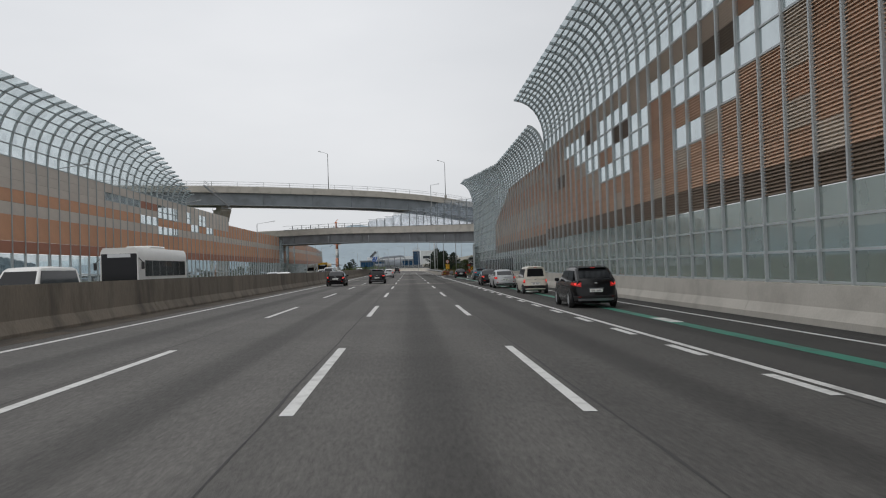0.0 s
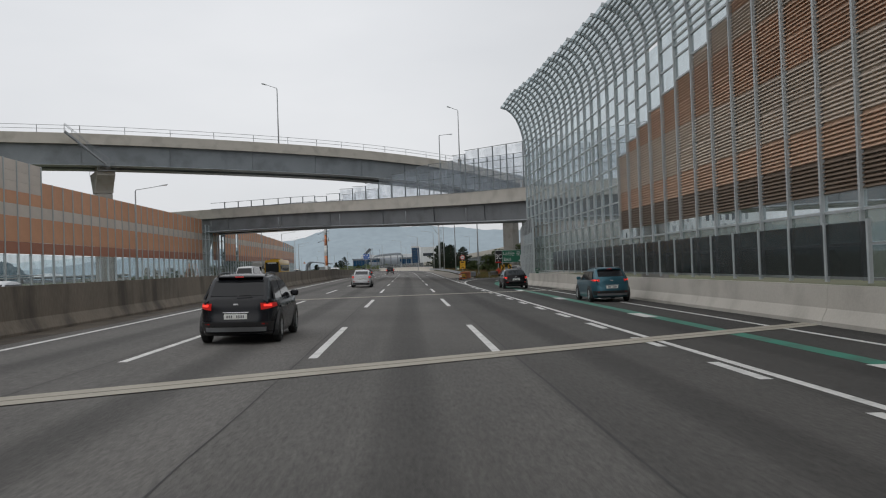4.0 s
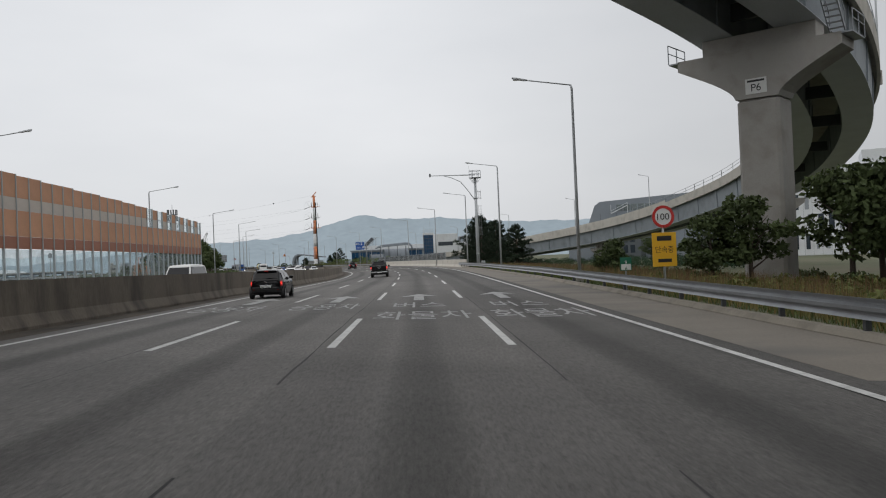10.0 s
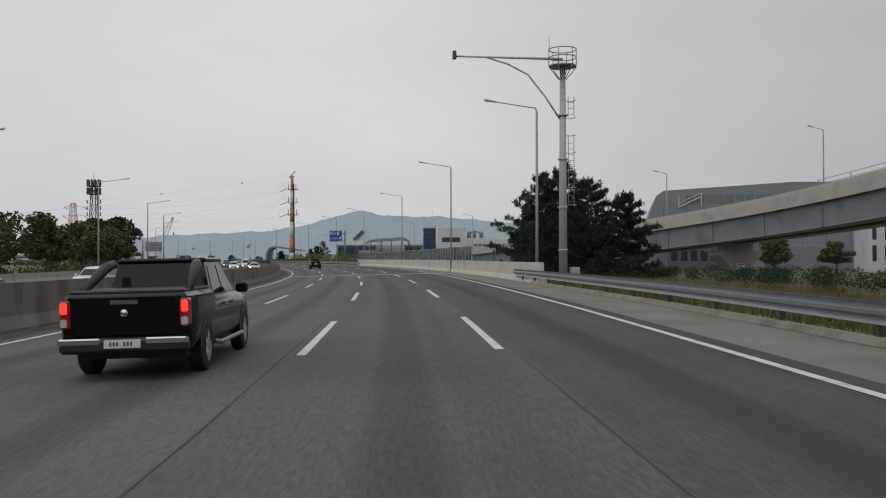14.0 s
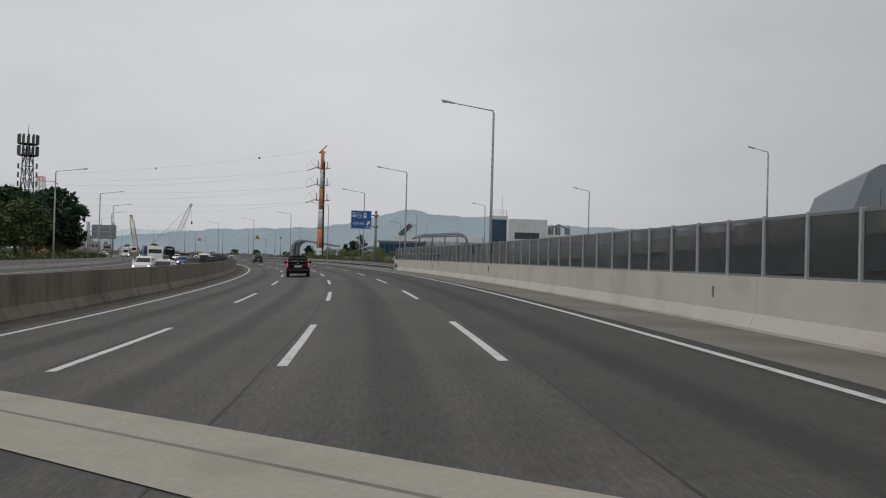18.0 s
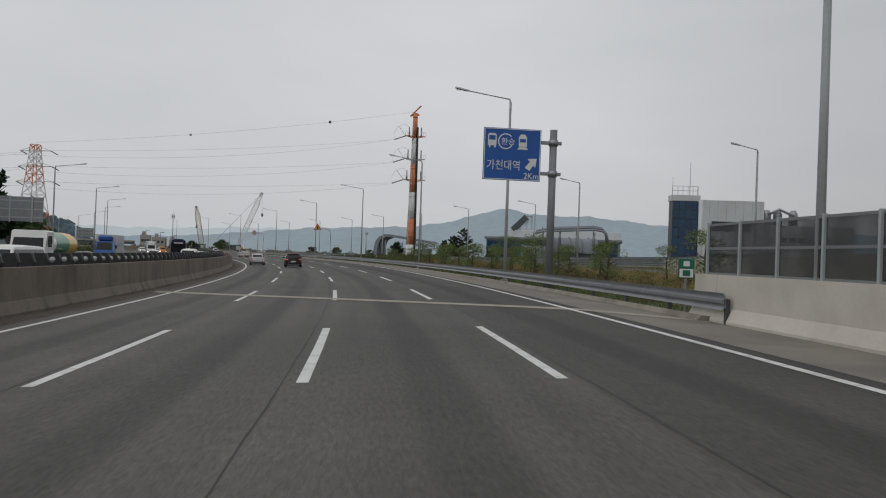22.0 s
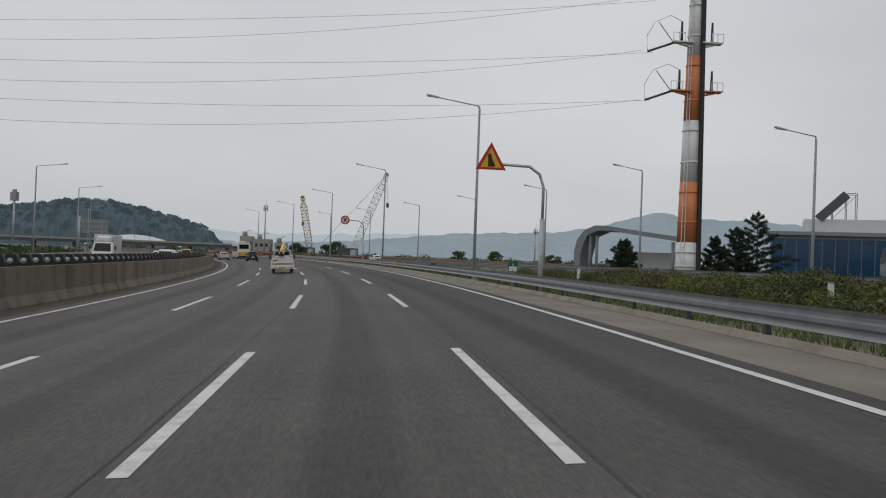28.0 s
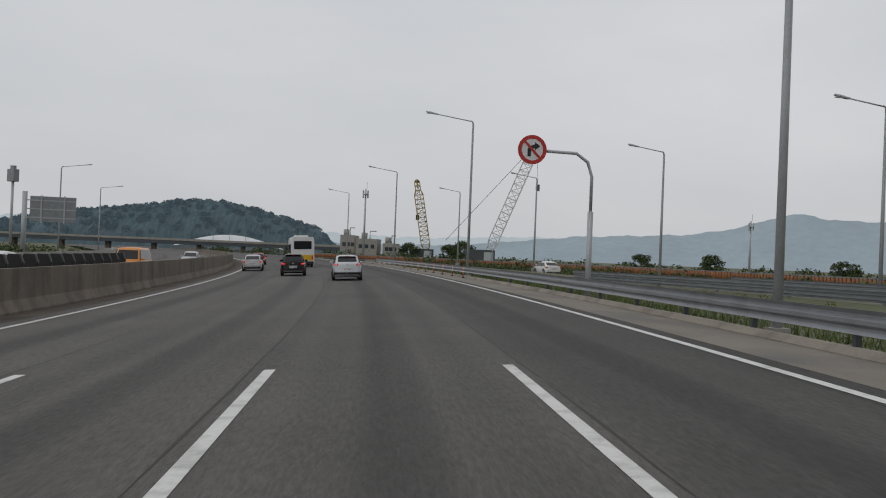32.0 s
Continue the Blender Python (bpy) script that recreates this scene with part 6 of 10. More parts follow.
def flat_truck(label, m):
    """Small white cab-over flatbed with yellow pipes lashed over the cab."""
    top = thing("flatbed_truck", label, "truck", at=m)
    P, L = PAINT["white"], 5.1
    rings = []
    for y, zt, w in ((1.1, 1.95, 0.83), (1.9, 1.97, 0.85), (2.05, 1.9, 0.85), (2.45, 1.2, 0.84), (2.55, 1.0, 0.8)):
        ring = [(w, 0.42), (w + 0.02, 0.8), (w + 0.01, min(zt - 0.06, 1.15)), (w - 0.11 if zt > 1.5 else w - 0.02, zt - 0.05), (w - 0.2, zt)]
        rings.append([(a, y, b) for a, b in ring] + [(-a, y, b) for a, b in reversed(ring)])
    part("cab", soft(mesh_from("cab", *loft(rings), P), 35), parent=top)
    part("rear_window", boxed(-0.6, 0.6, 1.085, 1.1, 1.3, 1.78), M["car_glass"], top)
    for sgn in (-1, 1):
        part("door_window", mesh_from("door_window", [(sgn * 0.885, 1.25, 1.2), (sgn * 0.885, 2.25, 1.2), (sgn * 0.815, 1.98, 1.78), (sgn * 0.8, 1.3, 1.8)], [(0, 1, 2, 3)], M["car_glass"]), parent=top)
        mr = part("mirror", boxed(sgn * 1.02 - 0.09, sgn * 1.02 + 0.09, 2.2, 2.3, 1.2, 1.5, bevel=0.03), M["black"], top)
        part("side_board", boxed(sgn * 0.86 - 0.025, sgn * 0.86 + 0.025, -2.5, 0.95, 0.82, 1.16, bevel=0.01), P, top, "white folding side board")
        tl = part("tail_light", boxed(sgn * 0.62 - 0.19, sgn * 0.62 + 0.19, -2.58, -2.5, 0.435, 0.575, bevel=0.06), M["tail_off"], top, "rounded red tail light unit")
        part("reversing_lens", tube("reversing_lens", [(sgn * 0.62 - 0.12, -2.592, 0.505), (sgn * 0.62 - 0.12, -2.57, 0.505)], 0.05, M["lens"], 14), parent=tl)
        part("brake_bulb", tube("brake_bulb", [(sgn * 0.62 + 0.01, -2.59, 0.505), (sgn * 0.62 + 0.01, -2.57, 0.505)], 0.042, M["tail_bulb"], 14), parent=tl)
        part("indicator_lens", boxed(sgn * 0.62 + 0.085, sgn * 0.62 + 0.155, -2.588, -2.57, 0.468, 0.542, bevel=0.02), M["sign_amber"], tl)
        for z in (0.9, 0.98, 1.08):
            part("board_rib", boxed(sgn * 0.886 - 0.008, sgn * 0.886 + 0.008, -2.42, 0.9, z, z + 0.025, bevel=0.006), P, top)
        for y in (-2.1, -1.2, -0.3, 0.6):
            part("board_hinge", boxed(sgn * 0.89 - 0.012, sgn * 0.89 + 0.012, y, y + 0.09, 0.74, 0.84), M["steel"], top)
        part("lift_bracket", boxed(sgn * 0.9 - 0.045, sgn * 0.9 + 0.045, -2.5, -2.32, 0.42, 1.2, bevel=0.015), P, top, "white tail-lift bracket")
        part("mud_flap", boxed(sgn * 0.72 - 0.13, sgn * 0.72 + 0.13, -1.9, -1.88, 0.2, 0.72), M["black"], top)
        part("lashing", tube("lashing", [(sgn * 0.9, -2.3, 1.18), (sgn * 0.45, -1.9, 1.5), (sgn * 0.1 - 0.06, -1.7, 1.72)], 0.022, M["black"], 6), parent=top)
        part("lashing", tube("lashing", [(sgn * 0.9, -0.6, 1.15), (sgn * 0.5, 0.2, 1.75), (sgn * 0.16 + 0.05, 0.4, 2.2)], 0.022, M["black"], 6), parent=top)
        part("reflector", boxed(sgn * 0.7 - 0.09, sgn * 0.7 + 0.09, -2.576, -2.572, 1.36, 1.42), M["tail_off"], top)
        part("lift_arm", joined("lift_arm", [beam_data((sgn * 0.88, -2.42, 0.5), (sgn * 0.88, -2.46, 1.35), 0.07, 0.1)], M["steel"]), parent=top)
        part("strap", tube("strap", [(sgn * 0.85, -2.3, 1.1), (sgn * 0.6, -0.6, 1.5), (sgn * 0.3, 0.9, 1.85)], 0.018, M["black"], 5), parent=top)
        for y in (-1.45, 1.85):
            wheel(top, sgn * 0.74, y, 0.31, 0.2, sgn)
    part("tailgate", boxed(-0.86, 0.86, -2.57, -2.5, 0.84, 1.5, bevel=0.012), P, top, "white lift tailgate panel")
    part("load_crate", boxed(0.2, 0.75, 0.1, 0.75, 0.82, 1.2, bevel=0.02), M["louver_brown"], top, "brown carton on the load bed")
    part("amber_strip", boxed(-0.8, 0.8, 0.93, 0.955, 1.2, 1.27), M["sign_amber"], top, "orange strip on the headboard")
    for k in range(9):
        part("gate_catch", boxed(-0.8 + k * 0.195, -0.775 + k * 0.195, -2.585, -2.568, 0.83, 0.9), M["steel"], top)
    part("gate_rail", boxed(-0.86, 0.86, -2.578, -2.568, 0.868, 0.885), M["steel"], top)
    part("cargo_net", soft(mesh_from("cargo_net", *loft([[(0.35 * k * math.cos(a), 1.35 + dy, 2.02 + 0.13 * k * math.sin(a)) for a in np.linspace(0, 2 * math.pi, 11)[:-1]] for dy, k in ((-0.3, 0.5), (-0.15, 1.0), (0.15, 1.0), (0.3, 0.5))]), M["net_green"]), 60), parent=top, label="bundled dark green net on the cab roof")
    part("bed_floor", boxed(-0.85, 0.85, -2.5, 1.0, 0.74, 0.82), M["steel"], top)
    for bar in (beam_data((-0.8, 0.98, 0.8), (-0.8, 0.98, 1.85), 0.05), beam_data((0.8, 0.98, 0.8), (0.8, 0.98, 1.85), 0.05), beam_data((0.2, 0.98, 0.8), (0.2, 0.98, 1.85), 0.04), beam_data((-0.2, 0.98, 0.8), (-0.2, 0.98, 1.85), 0.04), beam_data((-0.82, 0.98, 1.85), (0.82, 0.98, 1.85), 0.06), beam_data((-0.8, 0.98, 1.3), (0.8, 0.98, 1.3), 0.04)):
        part("headboard_bar", joined("headboard_bar", [bar], M["steel"]), parent=top)
    part("number_plate", boxed(-0.27, 0.27, -2.6, -2.57, 0.425, 0.565), M["plate_yellow"], top, "yellow commercial number plate")
    part("plate_bar", joined("plate_bar", [box_data(q, q + 0.03, -2.605, -2.6, 0.46, 0.53) for q in np.arange(-0.22, 0.2, 0.055)], M["black"]), parent=top)
    part("notice_plate", boxed(-0.78, -0.4, -2.578, -2.571, 1.04, 1.16), M["plate_yellow"], top, "small yellow notice plate")
    for z in (1.06, 1.11):
        part("notice_bar", boxed(-0.75, -0.44, -2.582, -2.578, z, z + 0.03), M["black"], top)
    part("rear_bumper", boxed(-0.85, 0.85, -2.56, -2.45, 0.4, 0.74, bevel=0.02), P, top)
    part("chassis", boxed(-0.45, 0.45, -2.4, 2.2, 0.42, 0.74), M["black"], top)
    return top


def pipes_on_truck(m):
    ym = material("pipe_yellow", (0.8, 0.5, 0.14), 0.45, vary=0.1, scale=1.5, fine=12)
    top = thing("yellow_pipes", "bundle of three yellow plastic pipes lashed on a flatbed truck", "pipe bundle", at=m)
    for dx, dz in ((-0.11, 0.0), (0.11, 0.0), (0.0, 0.19)):
        pp = part("pipe", tube("pipe", [(-0.1 + dx, -2.75, 1.56 + dz), (0.15 + dx, 1.75, 2.35 + dz)], 0.1, ym, 14), parent=top)
        part("end_cap", tube("end_cap", [(-0.105 + dx, -2.79, 1.553 + dz), (-0.099 + dx, -2.7, 1.568 + dz)], 0.104, M["black"], 14), parent=pp)
    for t in (0.12, 0.26, 0.48, 0.78):
        y, z, x = -2.75 + 4.5 * t, 1.56 + 0.79 * t, -0.1 + 0.25 * t
        ring = [(x + 0.24 * math.cos(a), y, z + 0.06 + 0.22 * math.sin(a)) for a in np.linspace(0, 2 * math.pi, 13)]
        part("rope", tube("rope", ring, 0.02, M["shoulder"], 5), parent=top)


def here(s, u, turn=0.0):
    """Pose of a vehicle on the road surface, leaning with the camber."""
    u = u - drift(s) if u > -9 else u
    b = math.atan(bank(s)) if -11 < u < 6 else 0.0
    return Matrix.LocRotScale(rp(s, u, 0.0), None, None) @ Matrix.Rotation(heading(s) + radians(turn), 4, "Z") @ Matrix.Rotation(-b, 4, "Y")


ahead = "traffic on the carriageway"
# slow queue in the exit lane
car("black SUV with glowing tail lights in the exit lane", "black", "large_suv", here(36.2, 7.55), group=ahead)
car("cream boxy city car in the exit lane", "cream", "box", here(54.3, 7.9), group=ahead)
car("silver saloon car braking in the exit lane", "silver", "sedan", here(69.2, 7.65), group=ahead)
car("black saloon car in the exit lane queue", "black", "sedan", here(79.0, 7.5), group=ahead)
car("dark teal crossover SUV in the exit lane", "teal", "crossover", here(113.2, 9.5), group=ahead)
car("long black saloon car in the exit lane", "black", "sedan", here(138.1, 8.4, -1), group=ahead)
car("white SUV on the curving exit ramp", "white", "suv", here(211.5, 18.2, -22), group=ahead)
car("glossy black saloon with a full-width tail lamp on the ramp", "black", "sedan", here(192.9, 16.0, -18), full_lamp=True, group=ahead)
car("white saloon car far along the exit ramp", "white", "sedan", here(231, 28.0, -30), group=ahead)
box_truck("white box truck on the exit ramp", here(211.6, 21.0, -24))
# main carriageway
car("silver saloon car braking beside the lane line", "silver", "hatch", here(146.9, -3.6), group=ahead)
car("black saloon car in the fast lane", "black", "sedan", here(84.2, -7.2), group=ahead)
car("black SUV in the second lane", "dark", "suv", here(95.3, -3.6), group=ahead)
car("black small hatchback with red tail lamps in the fast lane", "black", "mini", here(237.0, -7.3), group=ahead)
pickup("black double-cab pickup truck in the second lane", "black", here(289.9, -3.7))
pickup("black double-cab pickup with a sports bar over its covered bed", "black", here(430.4, -3.5), True)
car("silver saloon car in the fast lane", "silver", "sedan", here(552.1, -6.9), group=ahead)
car("black SUV in the second lane of the bend", "black", "suv", here(536.1, -3.15), group=ahead)
flat_m = here(636.3, -2.6)
flat_truck("small white flatbed truck carrying yellow pipes", flat_m)
pipes_on_truck(flat_m)
car("pale grey crossover car ahead in the middle lane", "pearl", "crossover", here(699.0, 0.3), group=ahead)
bus("white coach with a yellow band at the rear", "white", here(743.0, -2.0))
car("black SUV farther along the second lane", "black", "suv", here(710.0, -3.2), group=ahead)
car("red car far ahead in the fast lane", "red", "sedan", here(756.0, -6.6), group=ahead)
car("silver car far ahead in the fast lane", "silver", "sedan", here(726.0, -6.9), group=ahead)
car("white car joining from the side road", "white", "sedan", here(733.0, 24.0), brake=False, group=ahead)
# opposite carriageway
opp = "oncoming traffic"
bus("white coach with green sides and a black front", "white", here(58.0, -17.8, 180), "green", oncoming=True)
bus("yellow bus on the opposite carriageway", "yellow", here(216.0, -21.5, 180), "white", oncoming=True)
bus("navy coach on the opposite carriageway", "navy", here(590.0, -18.5, 180), "white", oncoming=True)
box_truck("white box truck on the opposite carriageway", here(221.0, -25.3, 180), oncoming=True)
box_truck("white box truck coming the other way", here(664.0, -21.8, 180), 6.4, oncoming=True)
box_truck("blue lorry coming the other way", here(548.0, -25.0, 180), 8.5, True, "blue", "pearl")
for s, u, c, k in ((33, -14.4, "white", "van"), (98, -14.5, "white", "sedan"), (112, -18.0, "pearl", "sedan"), (152, -14.4, "silver", "van"), (176, -18.2, "white", "suv"), (247, -14.5, "white", "van"), (262, -18, "pearl", "sedan"), (305, -14.6, "silver", "sedan"), (330, -18.3, "white", "suv"), (428, -14.5, "silver", "sedan"), (441, -18.1, "white", "suv"), (452, -14.4, "dark", "suv"), (466, -21.6, "white", "sedan"), (474, -14.6, "white", "van"), (489, -18.0, "blue", "sedan"), (500, -14.3, "silver", "suv"), (515, -21.7, "dark", "sedan"), (531, -14.5, "white", "van"), (552, -14.6, "pearl", "sedan"), (571, -21.6, "white", "suv"), (566, -14.4, "black", "suv"), (606, -14.4, "white", "sedan"), (622, -18.2, "silver", "sedan"), (637, -14.6, "white", "suv"), (652, -14.3, "pearl", "van"), (676, -14.5, "dark", "sedan"), (690, -18.1, "white", "suv"), (705, -14.5, "orange", "van"), (722, -18, "white", "sedan"), (741, -14.5, "silver", "suv")):
    kinds = {"sedan": "saloon car", "suv": "SUV", "van": "van"}
    names = {"dark": "charcoal", "pearl": "pale grey"}
    car("%s %s with lit headlights on the opposite carriageway" % (names.get(c, c), kinds[k]), c, k, here(s, u, 180), brake=False, group=opp, oncoming=True)

# ---- lamps, signs and roadside equipment ----
M["sign_green"] = material("sign_green", (0.012, 0.13, 0.075), 0.45, vary=0.06, scale=1, fine=10)
M["sign_blue"] = material("sign_blue", (0.012, 0.09, 0.36), 0.45, vary=0.06, scale=1, fine=10)
M["sign_white"] = material("sign_white", (0.7, 0.71, 0.7), 0.45, vary=0.04)
M["sign_red"] = material("sign_red", (0.5, 0.03, 0.025), 0.45, vary=0.06)
M["sign_yellow"] = material("sign_yellow", (0.72, 0.4, 0.02), 0.45, vary=0.06)
M["sign_black"] = material("sign_black", (0.015, 0.015, 0.016), 0.5, vary=0.06)
M["orange"] = material("orange_plastic", (0.52, 0.15, 0.05), 0.55, vary=0.16, scale=1.5, fine=14, dirt=(0.3, 0.12, 0.06), dirt_scale=1.4, dirt_amount=0.6)
M["lamp_pole"] = material("lamp_pole_grey", (0.42, 0.44, 0.45), 0.5, 0.25, vary=0.12, scale=1.5, fine=12)
M["sign_post"] = material("sign_post_grey", (0.2, 0.21, 0.22), 0.5, 0.2, vary=0.12)


def lamp_meshes(h, arm):
    def pole():
        return tube("pole", [(0, 0, 0.3), (0, 0, h * 0.5), (0, 0, h - 0.25), (-0.06, 0, h - 0.05), (-0.2, 0, h)], [0.115, 0.095, 0.075, 0.06, 0.05], M["lamp_pole"], 10)

    def bracket():
        return tube("arm", [(-0.1, 0, h - 0.04), (-arm + 0.6, 0, h + 0.34 * arm / 3.4)], 0.04, M["lamp_pole"], 6)

    def head():
        a, b = -arm - 0.25, -arm + 0.65
        z = h + 0.38 * arm / 3.4
        return mesh_from("lamp_head", *loft([[(x, w, zz + dz) for w, dz in ((-k, 0), (k, 0), (k * 0.8, 0.09), (-k * 0.8, 0.09))] for x, k, zz in ((a, 0.08, z + 0.07), (a + 0.25, 0.16, z + 0.03), (b - 0.2, 0.14, z - 0.06), (b, 0.06, z - 0.08))]), M["lamp_pole"])

    def lens():
        a, b = -arm - 0.18, -arm + 0.4
        z = h + 0.38 * arm / 3.4
        return mesh_from("lens", *box_data(a, b, -0.1, 0.1, z - 0.03, z + 0.005), M["lens"])

    def base():
        return joined("base_plate", [box_data(-0.22, 0.22, -0.22, 0.22, -0.9, 0.32)], M["concrete"])

    def hatch():
        return joined("service_hatch", [box_data(-0.07, 0.07, -0.125, -0.1, 0.8, 1.3)], M["dark_pole"])

    return [(n, cached((n, h, arm), f)) for n, f in (("pole", pole), ("arm", bracket), ("lamp_head", head), ("lens", lens), ("base", base))]


def street_lamp(m, h=11.3, arm=3.4, group="street lamps along the motorway", label="tall grey street lamp with one outreach arm"):
    top = thing("street_lamp", label, "street lamp", group, at=m)
    for n, me in lamp_meshes(h, arm):
        part(n, me, parent=top)
    return top


for s, u in ((208.5, 11.7), (244.4, 10.12), (288.8, 10.14), (331.5, 10.5), (368.4, 9.25), (413, 9.4), (456.3, 9.45), (491.6, 9.57), (529.3, 9.78), (572.8, 9.76), (618.9, 9.68), (664.3, 9.5), (708.2, 9.2), (750, 9.2), (792, 9.2)):
    street_lamp(at_road(s, u, 0.05, level=True), 12.0)
for s in (-5, 36, 77, 118, 171, 212, 253.9, 299.8, 342, 384, 426, 468, 510, 552, 594, 636, 678, 720, 762, 804):
    street_lamp(at_road(s, -32.2 if s > 290 or s < 160 else -30.4, -0.6, 180, True), 11.8 if s > 330 else 12.2)
for s, u in ((569, 37.8), (590, 33.4), (615, 32.0), (639, 30.6), (664.5, 30.3), (687.5, 28.1), (709.3, 25.1), (735, 22.5), (760, 20)):
    street_lamp(at_road(s, u, 0.5, level=True), 10.3, 2.8, "street lamps along the side road", "grey street lamp beside the joining road")
for x, y, z0, h, turn in ((-18.85, 204.0, 20.6, 9.4, 130), (10.4, 225.6, 20.6, 9.2, 130), (5.7, 199.0, 11.6, 9.6, -50), (41.5, 266, 16.3, 9.0, 70), (57.0, 312, 13.2, 8.8, 85), (53.1, 382.2, 9.0, 9.4, 110), (41.9, 413.3, 6.6, 9.2, 110), (28.0, 446, 4.6, 9.4, 112), (13.9, 478.1, 2.6, 9.5, 114), (-0.3, 512, 1.6, 10.2, 114), (-14.6, 541.2, 0.9, 10.4, 114)):
    street_lamp(Matrix.LocRotScale(Vector((x, y, z0)), Euler((0, 0, radians(turn - 90))), None), h, 2.4, "street lamps on the viaducts", "slim grey street lamp on the viaduct parapet")


def flat_text(parent, body, height, x, z, mat, y=-0.035, width=None, name="lettering"):
    """Upright lettering on a board's front; x, z its middle."""
    me = text_mesh(body, 1.0, mat)
    xs, ys = [v.co.x for v in me.vertices], [v.co.y for v in me.vertices]
    k = height / (max(ys) - min(ys))
    kx = k if width is None else width / (max(xs) - min(xs))
    cx, cy = (max(xs) + min(xs)) / 2, (max(ys) + min(ys)) / 2
    for v in me.vertices:
        v.co = ((v.co.x - cx) * kx + x, y, (v.co.y - cy) * k + z)
    return part(name, me, parent=parent)


def flat_shape(parent, name, pts, mat, y=-0.034, thick=0.006):
    n = len(pts)
    vs = [(a, y, b) for a, b in pts] + [(a, y + thick, b) for a, b in pts]
    return part(name, mesh_from(name, vs, [tuple(range(n)), tuple(range(2 * n - 1, n - 1, -1))] + [(i, (i + 1) % n, (i + 1) % n + n, i + n) for i in range(n)], mat), parent=parent)


def disc(cx, cz, r, n=28, a0=0.0, a1=2 * math.pi):
    return [(cx + r * math.cos(a0 + (a1 - a0) * k / n), cz + r * math.sin(a0 + (a1 - a0) * k / n)) for k in range(n)]


def ring_shape(parent, name, cx, cz, r0, r1, mat, y=-0.036, n=28, a0=0.0, a1=360.0):
    vs, fs = [], []
    for k in range(n + 1):
        a = radians(a0 + (a1 - a0) * k / n)
        vs += [(cx + q * math.cos(a), y + d, cz + q * math.sin(a)) for q, d in ((r0, 0), (r1, 0), (r1, 0.006), (r0, 0.006))]
    for k in range(n):
        for j in range(4):
            fs.append((k * 4 + j, k * 4 + (j + 1) % 4, k * 4 + 4 + (j + 1) % 4, k * 4 + 4 + j))
    return part(name, mesh_from(name, vs, fs, mat), parent=parent)


# exit sign on the gore
m = Matrix.LocRotScale(Vector((18.2, 219.7, -1.0)), Euler((0, 0, radians(-2))), None)
ex = thing("exit_sign", "green exit sign with a black number panel on two posts", "road sign", at=m)
for x in (-1.35, 1.35):
    part("post", tube("post", [(x, 0.1, 0), (x, 0.1, 4.9)], 0.08, M["post"], 10), parent=ex)
bd = part("board", boxed(-2.6, 2.6, -0.03, 0.04, 2.8, 5.0, bevel=0.01), M["sign_green"], ex, "green sign board")
flat_shape(bd, "number_panel", [(-2.54, 2.86), (-1.36, 2.86), (-1.36, 4.94), (-2.54, 4.94)], M["sign_black"])
for a, b, c, d in ((-2.58, 2.58, 2.82, 2.87), (-2.58, 2.58, 4.93, 4.98), (-2.58, -2.53, 2.82, 4.98), (2.53, 2.58, 2.82, 4.98), (-1.37, -1.33, 2.82, 4.98)):
    part("border", boxed(a, b, -0.042, -0.034, c, d), M["sign_white"], bd)
flat_text(bd, "3C", 0.78, -1.95, 3.9, M["sign_white"], -0.044, 0.95)
flat_text(bd, "나가는 곳", 0.74, 0.3, 4.36, M["sign_white"], -0.044, 2.9)
flat_text(bd, "Exit", 0.5, -0.45, 3.4, M["sign_white"], -0.044, 1.25)
flat_shape(bd, "arrow", [(1.5, 3.02), (2.36, 3.02), (2.36, 3.75), (2.14, 3.53), (1.86, 3.68), (1.7, 3.5), (1.96, 3.34), (1.5, 3.18)], M["sign_white"], -0.044)

# speed sign over a yellow enforcement board
sp = thing("speed_sign", "round speed limit sign 100 above a yellow camera warning board", "road sign", at=Matrix.Translation((10.4, 227.5, -0.6)))
part("post", tube("post", [(0, 0.08, 0), (0, 0.08, 4.1)], 0.05, M["post"], 8), parent=sp)
rd = flat_shape(sp, "disc", disc(0, 3.65, 0.46), M["sign_white"], -0.03, 0.03)
ring_shape(rd, "red_ring", 0, 3.65, 0.34, 0.46, M["sign_red"], -0.038)
flat_text(rd, "100", 0.26, 0, 3.65, M["sign_black"], -0.04, 0.5)
yb = part("warning_board", boxed(-0.5, 0.5, -0.03, 0.02, 1.6, 3.0, bevel=0.01), M["sign_yellow"], sp, "yellow warning board")
flat_text(yb, "단속중", 0.28, 0, 2.3, M["sign_black"], -0.036, 0.75)
part("lettering_bar", boxed(-0.3, 0.3, -0.038, -0.031, 2.66, 2.86), M["sign_black"], yb)
part("lettering_bar", boxed(-0.28, 0.28, -0.038, -0.031, 1.78, 1.92), M["sign_black"], yb)

# crash cushion at the tip of the gore, facing the traffic
cm = at_road(187.7, 7.87, 0.0, -14)
cc = thing("crash_cushion", "orange plastic crash cushion with a black and yellow chevron face", "crash cushion", at=cm)
for k in range(4):
    y0 = 0.15 + k * 0.85
    part("cushion_cell", boxed(-0.38, 0.38, y0, y0 + 0.83, 0.06, 0.94, bevel=0.05), M["orange"], cc)
    for sgn in (-1, 1):
        for z in (0.22, 0.5, 0.78):
            part("side_rib", boxed(sgn * 0.38 - 0.04, sgn * 0.38 + 0.06, y0 + 0.02, y0 + 0.8, z - 0.06, z + 0.06, bevel=0.025), M["orange"], cc)
part("nose", boxed(-0.43, 0.43, -0.08, 0.16, 0.04, 0.96, bevel=0.05), M["orange"], cc)
